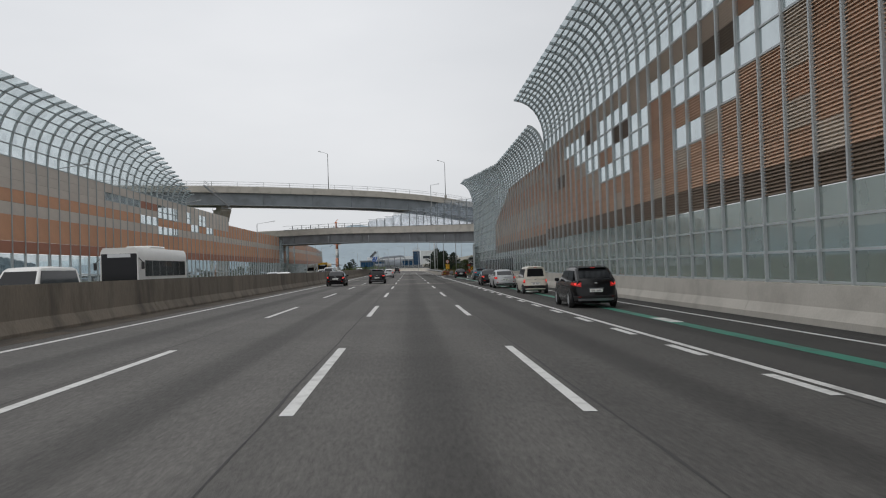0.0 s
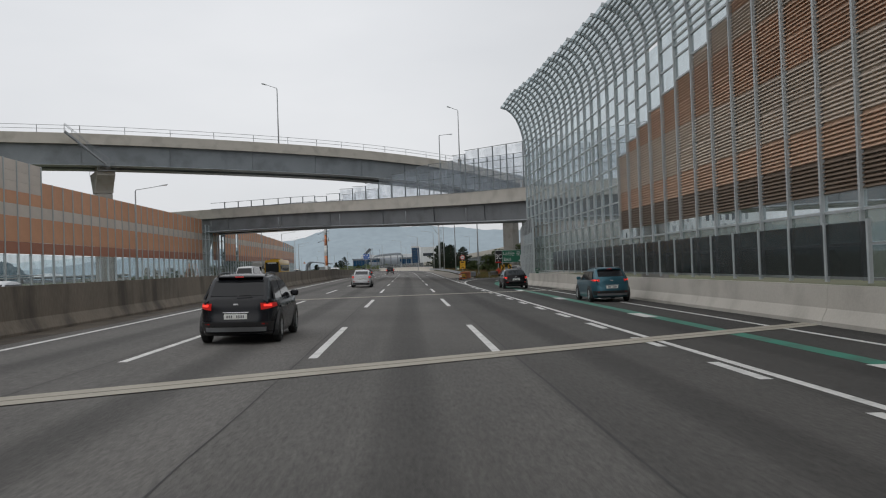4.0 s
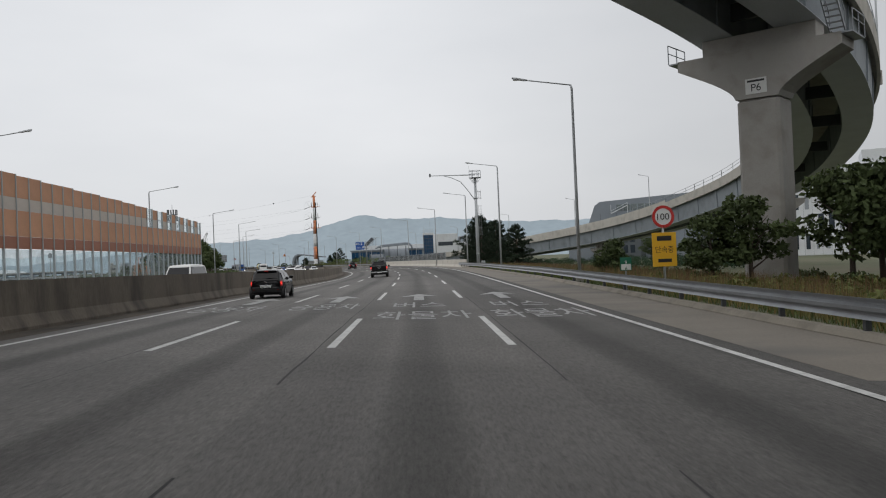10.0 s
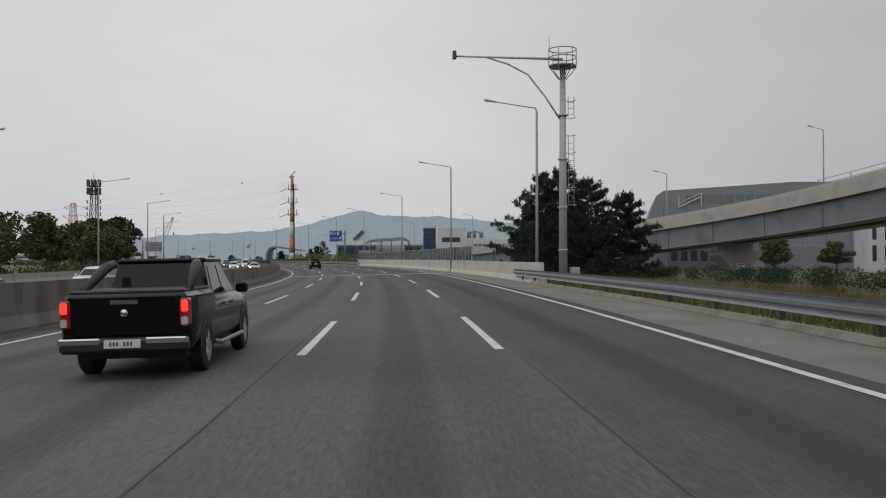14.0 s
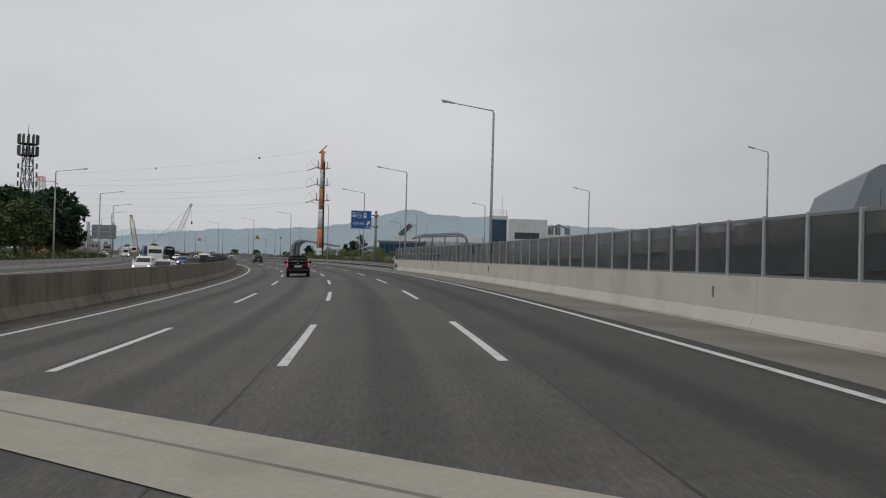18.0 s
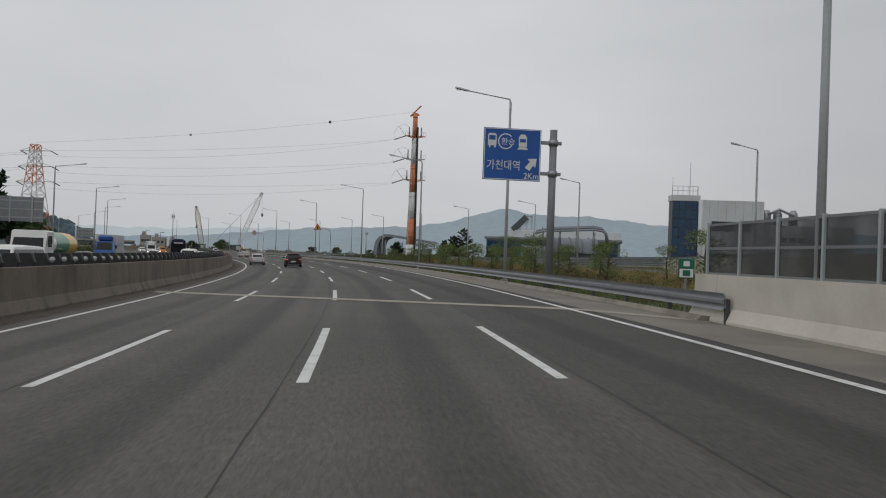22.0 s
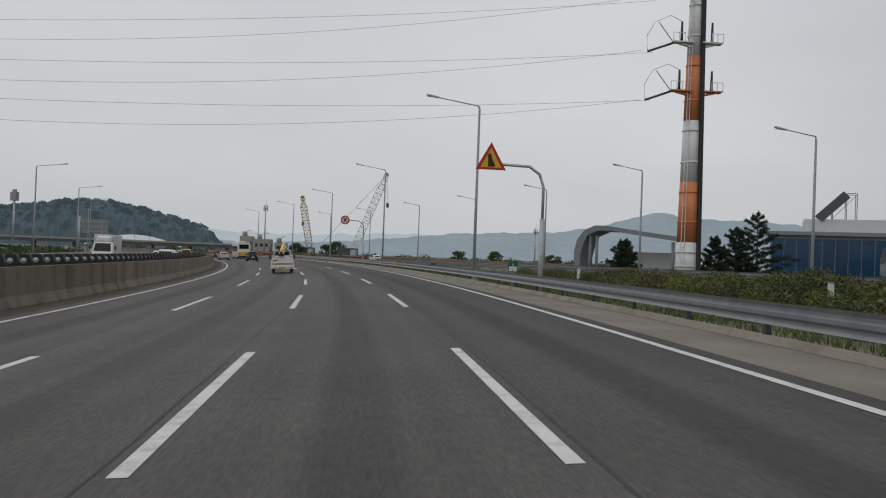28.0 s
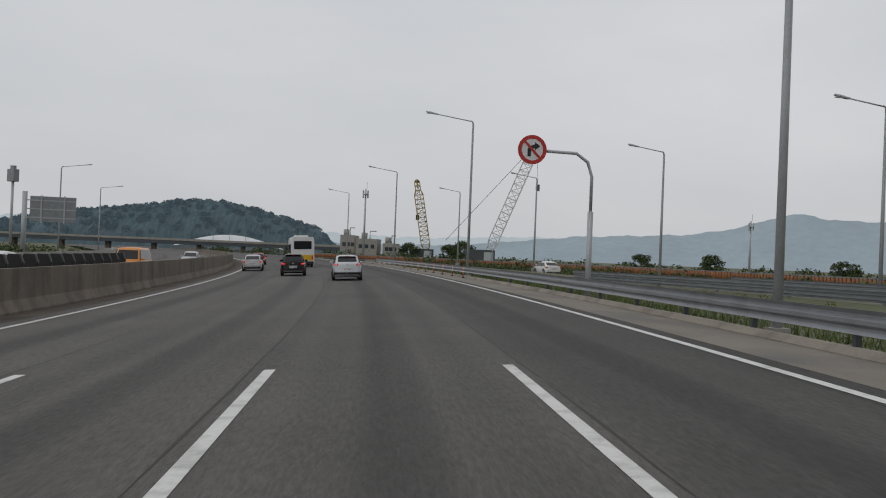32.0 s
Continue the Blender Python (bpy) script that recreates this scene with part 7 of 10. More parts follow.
part("top_rail", boxed(-0.26, 0.26, 0.1, 3.5, 0.92, 1.02, bevel=0.04), M["orange"], cc)
fb = part("chevron_board", boxed(-0.36, 0.36, -0.1, -0.08, 0.2, 0.8), M["sign_black"], cc, "black and yellow chevron board")
for k in range(3):
    z = 0.2 + k * 0.2
    for sgn in (-1, 1):
        q = [(0, z + 0.18), (0, z + 0.3), (sgn * 0.35, z - 0.02), (sgn * 0.35, z - 0.14)]
        q = [(a, min(0.79, max(0.21, b))) for a, b in q]
        flat_shape(fb, "chevron", q if sgn > 0 else q[::-1], M["sign_yellow"], -0.108)


def delineator(m, group, h=0.75, label="orange flexible delineator post with white bands"):
    top = thing("delineator", label, "delineator", group, at=m)
    part("base", cached("del_base", lambda: tube("base", [(0, 0, 0), (0, 0, 0.05), (0, 0, 0.07)], [0.11, 0.1, 0.05], M["rubber"], 10)), parent=top)
    part("tube", cached(("del_tube", h), lambda: tube("tube", [(0, 0, 0.05), (0, 0, h)], 0.045, M["orange"], 8)), parent=top)
    for k in (0.55, 0.8):
        part("band", cached(("del_band", h, k), lambda: tube("band", [(0, 0, h * k - 0.05), (0, 0, h * k + 0.05)], 0.05, M["sign_white"], 8)), parent=top)


for s, u in ((177.8, 6.71), (180.5, 7.03), (182.5, 7.18), (185.1, 7.42)):
    delineator(at_road(s, u, 0.01), "delineators at the gore")
for k in range(8):
    delineator(at_road(704 + k * 4.6, 8.1 + k * 0.02, 0.01), "delineators at the merging lane", 0.8)

# chevron marker, beacon and diamond warning sign behind the cushion
for s, u, turn in ((208.5, 15.6, -8), (207.5, 16.6, 10)):
    ch = thing("chevron_marker", "curved faded yellow and black chevron marker on a post", "road sign", at=at_road(s, u, -0.1, turn))
    part("post", tube("post", [(0, 0.05, 0), (0, 0.05, 1.9)], 0.04, M["post"], 8), parent=ch)
    b = part("board", boxed(-0.3, 0.3, -0.03, 0.0, 1.05, 1.95, bevel=0.02), M["sign_yellow"], ch)
    flat_shape(b, "chevron", [(-0.28, 1.1), (0.0, 1.1), (0.28, 1.5), (0.0, 1.9), (-0.28, 1.9), (0.0, 1.5)], M["sign_black"], -0.038)
bc = thing("diamond_sign", "orange diamond warning sign with a red beacon above", "road sign", at=at_road(207.5, 14.8, -0.75))
part("post", tube("post", [(0, 0.05, 0), (0, 0.05, 3.4)], 0.05, M["post"], 8), parent=bc)
b = flat_shape(bc, "board", [(0, 1.1), (0.55, 1.65), (0, 2.2), (-0.55, 1.65)], M["orange"], -0.03, 0.02)
for k in (-0.2, 0.0, 0.2):
    flat_shape(b, "stripe", [(k, 1.65 - 0.3), (k + 0.14, 1.65 - 0.2), (k - 0.02, 1.65 + 0.3), (k - 0.14, 1.65 + 0.2)], M["sign_red"], -0.036)
part("beacon_bar", boxed(-0.5, 0.5, -0.05, 0.05, 2.9, 3.15, bevel=0.02), M["sign_black"], bc)
part("beacon", boxed(-0.42, 0.42, -0.062, -0.05, 2.95, 3.1), M["tail"], bc, "lit red beacon")
rail_end = thing("rail_end", "square steel end block of the guard rail", "guard rail end", at=at_road(197.6, 10.0))
part("end_box", boxed(-0.35, 0.35, -0.1, 1.2, 0.28, 0.98, bevel=0.04), M["steel"], rail_end)
part("end_post", boxed(-0.08, 0.08, 0.4, 0.6, -0.4, 0.3), M["steel"], rail_end)

# camera mast with ladder and outreach arm
mast = thing("camera_mast", "tall grey camera mast with a caged ladder, basket and long arm", "mast", at=Matrix.LocRotScale(rpw(331, 12.2, -0.8), Euler((0, 0, heading(331))), None))
part("column", tube("column", [(0, 0, 0), (0, 0, 8), (0, 0, 15.6)], [0.3, 0.25, 0.19], M["lamp_pole"], 14), parent=mast)
for z in (3.0, 5.9, 9.2, 12.2):
    part("flange", tube("flange", [(0, 0, z), (0, 0, z + 0.12)], 0.34, M["lamp_pole"], 14), parent=mast)
part("arm", tube("arm", [(0, 0, 16.1), (-7.4, 0, 16.15)], [0.09, 0.06], M["lamp_pole"], 8), parent=mast)
part("brace", tube("brace", [(-0.2, 0, 12.0), (-1.2, 0, 13.5), (-2.4, 0, 15.0), (-3.8, 0, 15.7), (-5.2, 0, 16.1)], 0.06, M["lamp_pole"], 8), parent=mast)
part("camera", boxed(-7.55, -7.3, -0.2, 0.15, 15.95, 16.5, bevel=0.03), M["dark_pole"], mast)
ring = [(0.95 * math.cos(a), 0.95 * math.sin(a)) for a in np.linspace(0, 2 * math.pi, 13)]
part("basket_floor", tube("basket_floor", [(0, 0, 15.55), (0, 0, 15.65)], 0.95, M["steel"], 12), parent=mast)
for z in (16.2, 16.75):
    part("basket_rail", tube("basket_rail", [(x, y, z) for x, y in ring], 0.035, M["steel"], 6), parent=mast)
for x, y in ring[:12:2]:
    part("basket_post", tube("basket_post", [(x, y, 15.6), (x, y, 16.75)], 0.03, M["steel"], 6), parent=mast)
    part("basket_stay", tube("basket_stay", [(x, y, 15.55), (x * 0.25, y * 0.25, 14.7)], 0.03, M["steel"], 6), parent=mast)
part("aerial", tube("aerial", [(-0.9, 0, 16.7), (-0.95, 0, 17.6)], 0.02, M["steel"], 5), parent=mast)
for a, b in ((6.2, 11.0), (12.2, 13.6)):
    for x in (0.45, 0.85):
        part("ladder_stile", tube("ladder_stile", [(x, 0.3, a), (x, 0.3, b)], 0.025, M["steel"], 5), parent=mast)
    for k in range(int((b - a) / 0.4)):
        part("rung", cached("mast_rung", lambda: mesh_from("rung", *beam_data((0.45, 0.3, 0), (0.85, 0.3, 0), 0.03), M["steel"])), parent=mast, at=Matrix.Translation((0, 0, a + 0.2 + 0.4 * k)))
    for z in np.arange(a, b + 0.1, 1.2):
        part("cage_hoop", tube("cage_hoop", [(0.3, 0.3, z), (0.32, 0.8, z), (0.65, 1.05, z), (0.98, 0.8, z), (1.0, 0.3, z)], 0.025, M["steel"], 5), parent=mast)
part("control_cabinet", boxed(0.5, 1.1, -0.3, 0.3, 0.4, 1.9, bevel=0.03), M["post"], mast)

# blue station sign on a post
bl = thing("station_sign", "blue direction sign for a railway station on a grey post", "road sign", at=at_road(482, 10.1 - drift(482), -0.3, level=True))
part("post", tube("post", [(0, 0.1, 0), (0, 0.1, 8.95)], 0.2, M["sign_post"], 14), parent=bl)
bb = part("board", boxed(-3.8, -0.7, -0.04, 0.05, 6.15, 8.9, bevel=0.02), M["sign_blue"], bl, "blue sign board")
for z in (6.6, 8.25):
    part("clamp", boxed(-0.8, 0.45, 0.02, 0.2, z - 0.09, z + 0.09, bevel=0.02), M["steel"], bl)
    part("collar", tube("collar", [(0, 0.1, z - 0.16), (0, 0.1, z + 0.16)], 0.25, M["steel"], 14), parent=bl)
for a, b, c, d in ((-3.77, -0.73, 6.18, 6.22), (-3.77, -0.73, 8.83, 8.87), (-3.77, -3.73, 6.18, 8.87), (-0.77, -0.73, 6.18, 8.87)):
    part("border", boxed(a, b, -0.054, -0.044, c, d), M["sign_white"], bb)
flat_text(bb, "가천대역", 0.52, -2.72, 6.95, M["sign_white"], -0.056, 1.75)
flat_text(bb, "2Km", 0.3, -1.2, 6.42, M["sign_white"], -0.056, 0.8)
flat_text(bb, "환승", 0.36, -2.5, 8.2, M["sign_white"], -0.056, 0.72)
flat_shape(bb, "arrow", [(-1.55, 6.85), (-1.3, 6.7), (-1.1, 6.98), (-0.98, 6.88), (-0.92, 7.36), (-1.42, 7.32), (-1.28, 7.18)], M["sign_white"], -0.056)
ring_shape(bb, "transfer_ring", -2.62, 8.2, 0.36, 0.42, M["sign_white"], -0.056, 24, 40, 330)
bus_i = flat_shape(bb, "bus_symbol", [(-3.58, 7.95), (-3.12, 7.95), (-3.12, 8.52), (-3.2, 8.6), (-3.5, 8.6), (-3.58, 8.52)], M["sign_white"], -0.056)
flat_shape(bus_i, "symbol_window", [(-3.52, 8.25), (-3.18, 8.25), (-3.18, 8.48), (-3.52, 8.48)], M["sign_blue"], -0.064)
for x in (-3.52, -3.24):
    flat_shape(bus_i, "symbol_wheel", [(x, 7.84), (x + 0.08, 7.84), (x + 0.08, 7.95), (x, 7.95)], M["sign_white"], -0.056)
tr_i = flat_shape(bb, "train_symbol", [(-1.92, 7.95), (-1.48, 7.95), (-1.48, 8.45), (-1.58, 8.6), (-1.82, 8.6), (-1.92, 8.45)], M["sign_white"], -0.056)
flat_shape(tr_i, "symbol_window", [(-1.86, 8.18), (-1.54, 8.18), (-1.54, 8.36), (-1.86, 8.36)], M["sign_blue"], -0.064)
flat_shape(tr_i, "symbol_track", [(-2.0, 7.8), (-1.4, 7.8), (-1.5, 7.93), (-1.9, 7.93)], M["sign_white"], -0.056)


def arm_sign(s, u_sign, u_post, z, kind):
    label = "triangular red and orange merging sign on a curved arm" if kind == "merge" else "round red turning ban sign on a curved arm"
    du = u_post - u_sign
    top = thing("warning_sign" if kind == "merge" else "turn_ban_sign", label, "road sign", at=at_road(s, u_post - drift(s), -0.3, level=True))
    part("sleeve", tube("sleeve", [(0, 0.1, 0), (0, 0.1, z - 2.2)], 0.12, M["lamp_pole"], 12), parent=top)
    part("arm", tube("arm", [(0, 0.1, z - 2.2), (0, 0.1, z - 0.7), (-0.2, 0.1, z - 0.1), (-0.7, 0.1, z + 0.25), (-du, 0.1, z + 0.3)], 0.07, M["lamp_pole"], 10), parent=top)
    x = -du
    if kind == "merge":
        b = flat_shape(top, "red_triangle", [(x - 0.73, z), (x + 0.73, z), (x, z + 1.3)], M["sign_red"], 0.0, 0.03)
        i = flat_shape(b, "inner_triangle", [(x - 0.5, z + 0.11), (x + 0.5, z + 0.11), (x, z + 1.02)], M["sign_yellow"], -0.008, 0.008)
        flat_shape(i, "merge_symbol", [(x - 0.14, z + 0.15), (x - 0.01, z + 0.15), (x + 0.18, z + 0.15), (x + 0.2, z + 0.23), (x + 0.05, z + 0.5), (x + 0.0, z + 0.72), (x - 0.07, z + 0.78), (x - 0.14, z + 0.72)], M["sign_black"], -0.014)
    else:
        b = flat_shape(top, "disc", disc(x, z + 0.3, 0.62), M["sign_white"], 0.0, 0.03)
        ring_shape(b, "red_ring", x, z + 0.3, 0.46, 0.62, M["sign_red"], -0.01)
        flat_shape(b, "turn_arrow", [(x - 0.2, z + 0.02), (x - 0.06, z + 0.02), (x - 0.04, z + 0.3), (x + 0.1, z + 0.38), (x + 0.1, z + 0.28), (x + 0.34, z + 0.46), (x + 0.1, z + 0.62), (x + 0.1, z + 0.52), (x - 0.14, z + 0.44), (x - 0.2, z + 0.3)], M["sign_black"], -0.01)
        flat_shape(b, "red_bar", [(x - 0.36, z + 0.6), (x - 0.29, z + 0.67), (x + 0.36, z + 0.0), (x + 0.29, z - 0.07)], M["sign_red"], -0.016)


arm_sign(602, 7.4, 10.0, 6.2, "merge")
arm_sign(680.2, 6.92 + drift(680), 9.57 + drift(680), 6.36, "turn")


def mark_plate(m, upper="", lower="", label="small green and white kilometre plate"):
    top = thing("kilometre_plate", label, "road sign", "kilometre plates", at=m)
    part("post", boxed(-0.03, 0.03, 0.02, 0.08, -0.6, 0.95), M["steel"], top)
    b = part("plate", boxed(-0.26, 0.26, -0.012, 0.02, 0.55, 1.15, bevel=0.008), M["sign_green"], top)
    part("white_field", boxed(-0.22, 0.22, -0.018, -0.012, 0.58, 0.84), M["sign_white"], b)
    if upper:
        for word, z, mt in ((lower, 0.63, "sign_green"), (upper, 0.91, "sign_white")):
            tm = text_mesh(word, 0.24, M[mt])
            for v in tm.vertices:
                v.co = (v.co.x, -0.022, z + v.co.y)
            part("numeral", tm, parent=b)
    else:
        part("bar", boxed(-0.12, 0.12, -0.022, -0.018, 0.62, 0.8), M["sign_green"], b)
        part("bar", boxed(-0.1, 0.1, -0.02, -0.012, 0.92, 1.08), M["sign_white"], b)


for s, u in ((463.5, 9.35),):
    mark_plate(at_road(s, u, 0.6))
mark_plate(at_road(151.0, 12.3, 0.35))
mark_plate(at_road(608.5, 9.75, 0.3), "9", "2")
mark_plate(at_road(231.4, 9.75, 0.4), "9", "6")
for s, u in ((588.5, 15.6), (610.5, 14.2)):
    top = thing("marker_post", "slim white marker post among the verge scrub", "marker post", "white marker posts", at=at_road(s, u, 0.25))
    part("post", boxed(-0.09, 0.09, -0.06, 0.06, -0.6, 0.95, bevel=0.02), M["sign_white"], top)
    part("cap", boxed(-0.1, 0.1, -0.07, 0.07, 0.95, 1.0, bevel=0.015), M["steel"], top)
rb = thing("reflector_box", "yellow reflector box clamped to the guard rail", "reflector", at=at_road(648.9, 8.95 - drift(649)))
part("box", boxed(-0.08, 0.1, -0.12, 0.12, 0.46, 0.86, bevel=0.02), M["sign_yellow"], rb)
for z in (0.54, 0.66, 0.78):
    part("stripe", boxed(-0.086, -0.079, -0.1, 0.1, z - 0.02, z + 0.02), M["sign_red"], rb)

# dark noise panels on the shoulder barrier
npn = thing("noise_panels", "dark translucent noise panels with grey posts on the barrier", "noise barrier", kind="structure")
sp_post = mesh_from("panel_post", *box_data(-0.05, 0.05, -0.045, 0.045, 0.0, 1.5), M["post"])
sp_pane = mesh_from("panel_pane", *box_data(-0.015, 0.015, 0.05, 1.95, 0.07, 1.42), M["pane_dusty"])
sp_rail = mesh_from("panel_rail", *box_data(-0.03, 0.03, 0.07, 1.93, 0.0, 0.07), M["sign_post"])
for k in range(54):
    s = 356.0 + k * 2.0
    m = at_road(s, 9.62 - drift(s), 1.31)
    part("panel_post", sp_post, parent=npn, at=m)
    if k < 53:
        ob = part("panel_pane", sp_pane, parent=npn, at=m)
        for z in (0.0, 0.72, 1.4):
            if z != 0.72 or s > 430:
                part("panel_rail", sp_rail, parent=npn, at=m @ Matrix.Translation((0, 0, z)))

# anti-glare blocks with round reflectors behind the median
glare = thing("glare_screen", "row of black plastic anti-glare blocks with round pale reflectors", "glare screen", kind="structure")
barrier("opposite_median_rail", "concrete barrier carrying the anti-glare blocks", 425, 762, -11.9, 1.26, "concrete_old", 20)
gl_block = mesh_from("glare_block", *loft([[(x * k, y, z) for x, z in ((-0.3, 0), (0.3, 0), (0.32, 0.2), (0.2, 0.5), (-0.2, 0.5), (-0.32, 0.2))] for y, k in ((-0.12, 0.9), (-0.05, 1.0), (0.05, 1.0), (0.12, 0.9))]), M["black"])
gl_ref = tube("reflector", [(0, -0.15, 0.25), (0, -0.118, 0.25)], 0.11, M["lamp_pole"], 14)
for k in range(185):
    s = 432 + k * 1.4
    b = part("glare_block", gl_block, parent=glare, at=at_road(s, -11.9, 1.25))
    if 470 < s < 650:
        part("reflector", gl_ref, parent=b)

# ---- power line ----
M["pylon_orange"] = material("pylon_orange", (0.62, 0.2, 0.075), 0.6, vary=0.12, scale=0.5, fine=8, dirt=(0.4, 0.2, 0.12), dirt_scale=0.8, dirt_amount=0.5)
M["pylon_white"] = material("pylon_white", (0.68, 0.69, 0.69), 0.6, vary=0.08, scale=0.5, fine=8, dirt=(0.45, 0.44, 0.42), dirt_scale=0.8, dirt_amount=0.5)
PX, PY = -55.6, 656.0
pyl = thing("pylon", "tall tubular power pylon in orange and white bands", "pylon", at=Matrix.LocRotScale(Vector((PX, PY, -0.6)), Euler((0, 0, radians(20))), None))


def pylon_r(z):
    return 1.42 - 0.021 * z


edges = [0, 5.0, 11.8, 18.8, 26.2, 33.1, 39.8]
for i in range(6):
    a, b = edges[i], edges[i + 1]
    mt = M["pylon_white"] if i % 2 == 0 else M["pylon_orange"]
    part("shaft_section", tube("shaft_section", [(0, 0, a), (0, 0, b)], [pylon_r(a), pylon_r(b)], mt, 16), parent=pyl)
    for z in (a + 2.2, b - 1.2):
        part("flange", tube("flange", [(0, 0, z), (0, 0, z + 0.18)], pylon_r(z) + 0.07, mt, 16), parent=pyl)
part("cable_tray", joined("cable_tray", [beam_data((0.7, -pylon_r(0) - 0.12, 1), (0.55, -pylon_r(36) - 0.12, 36), 0.5, 0.2)], M["black"]), parent=pyl)
for x in (-1.25, -0.85):
    part("ladder_stile", joined("ladder_stile", [beam_data((x, -1.1, 1), (x * 0.62, -0.75, 38), 0.06)], M["pylon_white"]), parent=pyl)
for z in np.arange(2, 38, 2.4):
    k = 1 - 0.38 * z / 38
    part("ladder_rung", joined("ladder_rung", [beam_data((-1.25 * k, -1.1 * k, z), (-0.85 * k, -1.1 * k, z), 0.06)], M["pylon_white"]), parent=pyl)
ARM_Z = (22.1, 27.6, 33.6)
for z in ARM_Z:
    mt = M["pylon_orange"] if z in (22.1, 33.6) else M["pylon_white"]
    for sgn in (-1, 1):
        r = pylon_r(z)
        pf = part("platform", joined("platform", [beam_data((sgn * r * 0.6, -0.6, z), (sgn * (r + 2.0), -0.6, z), 1.1, 0.14), beam_data((sgn * r * 0.6, -0.6, z - 0.5), (sgn * (r + 1.3), -0.6, z - 0.1), 0.5, 0.16)], mt), parent=pyl)
        for q in (0.7, 1.35, 2.0):
            part("rail_post", joined("rail_post", [beam_data((sgn * (r + q), -1.1, z), (sgn * (r + q), -1.1, z + 1.0), 0.06)], M["pylon_white"]), parent=pf)
        part("platform_rail", joined("platform_rail", [beam_data((sgn * (r + 0.6), -1.1, z + 1.0), (sgn * (r + 2.0), -1.1, z + 1.0), 0.06)], M["pylon_white"]), parent=pf)
        part("bushing", tube("bushing", [(sgn * (r + 0.9), -0.5, z + 0.1), (sgn * (r + 0.9), -0.5, z + 0.5), (sgn * (r + 0.9), -0.5, z + 2.4)], [0.2, 0.16, 0.12], M["black"], 8), parent=pf)
        if sgn < 0:
            part("strut", joined("strut", [beam_data((-r - 1.9, -0.6, z), (-r - 3.6, -0.6, z + 2.2), 0.08)], M["steel"]), parent=pf)
            part("jumper", tube("jumper", [(-r - 4.8, -0.6, z - 1.2), (-r - 4.9, -0.6, z + 0.6), (-r - 4.0, -0.6, z + 2.2), (-r - 2.2, -0.6, z + 3.0), (-r - 0.9, -0.5, z + 2.4)], 0.03, M["steel"], 5), parent=pf)
            part("insulator", tube("insulator", [(-r - 1.9, -0.6, z - 0.1), (-r - 4.8, -0.6, z - 1.2)], 0.13, M["dark_pole"], 8), parent=pf)
part("top_arm", joined("top_arm", [beam_data((-1.0, 0, 39.2), (1.4, 0, 41.8), 0.5, 0.4), beam_data((-1.4, 0, 39.0), (1.0, 0, 39.4), 0.4)], M["pylon_orange"]), parent=pyl)

LT = Vector((-137.0, 616.0, 0))
lat = thing("lattice_tower", "red and white lattice power tower beyond the trees", "pylon", at=Matrix.Translation((LT.x, LT.y, -1)))


def lattice(parent, levels, mat_of, w=0.16):
    """Four legs with cross bracing between the levels (z, half width)."""
    for i in range(len(levels) - 1):
        (z0, a), (z1, b) = levels[i], levels[i + 1]
        pieces = []
        c0 = [Vector((sx * a, sy * a, z0)) for sx, sy in ((-1, -1), (1, -1), (1, 1), (-1, 1))]
        c1 = [Vector((sx * b, sy * b, z1)) for sx, sy in ((-1, -1), (1, -1), (1, 1), (-1, 1))]
        for k in range(4):
            j = (k + 1) % 4
            pieces += [beam_data(c0[k], c1[k], w), beam_data(c0[k], c1[j], w * 0.6), beam_data(c0[j], c1[k], w * 0.6), beam_data(c1[k], c1[j], w * 0.6)]
        part("lattice_section", joined("lattice_section", pieces, mat_of(i)), parent=parent)


lattice(lat, [(0, 3.4), (5, 2.8), (9.5, 2.3), (13.5, 1.8), (16.0, 1.5), (18.2, 1.3), (20.2, 1.15), (22.0, 1.0), (23.5, 0.9), (25, 0.8)], lambda i: M["pylon_orange"] if i in (0, 1, 4, 5, 8) else M["pylon_white"])
for z, w in ((16.5, 4.6), (20.0, 4.2), (23.6, 3.8)):
    for sgn in (-1, 1):
        part("crossarm", joined("crossarm", [beam_data((sgn * 1.0, 0.4, z), (sgn * w, 0, z), 0.14), beam_data((sgn * 1.0, 0.4, z + 1.0), (sgn * w, 0, z), 0.1), beam_data((sgn * 1.0, -0.4, z), (sgn * w, 0, z), 0.14)], M["pylon_white"]), parent=lat)
        part("insulator", tube("insulator", [(sgn * w, 0, z), (sgn * w + 1.4, 0.6, z - 0.8)], 0.12, M["dark_pole"], 6), parent=lat)
c20, s20 = math.cos(radians(20)), math.sin(radians(20))
for i, z in enumerate(ARM_Z):
    for sgn in (-1, 1):
        ax = -pylon_r(z) - 4.8
        a = Vector((PX + ax * c20 + 0.6 * s20 + sgn * 0.4, PY + ax * s20 - 0.6 * c20 + sgn * 2.2, z - 1.8 + 0.4 * sgn))
        b = LT + Vector((sgn * (4.6 - 0.4 * i), 0, (15.0, 18.6, 22.2)[i] + 0.5 * sgn))
        pts = [a + (b - a) * t - UP * 4 * t * (1 - t) * (1.7 - 0.7 * sgn) for t in np.linspace(0, 1, 25)]
        wr = thing("power_line", "thin sagging power line over the road", "cable", "power lines")
        part("conductor", tube("conductor", pts, 0.017, M["steel"], 4), parent=wr)
        d = (b - a).normalized()
        part("beyond", tube("beyond", [b, b + d * 60 - UP * 1.5, b + d * 160 + UP * 2], 0.022, M["steel"], 4), parent=wr)
a, b = Vector((PX, PY, 39.6)), LT + Vector((0, 0, 24.5))
pts = [a + (b - a) * t - UP * 4 * t * (1 - t) * 1.2 for t in np.linspace(0, 1, 25)]
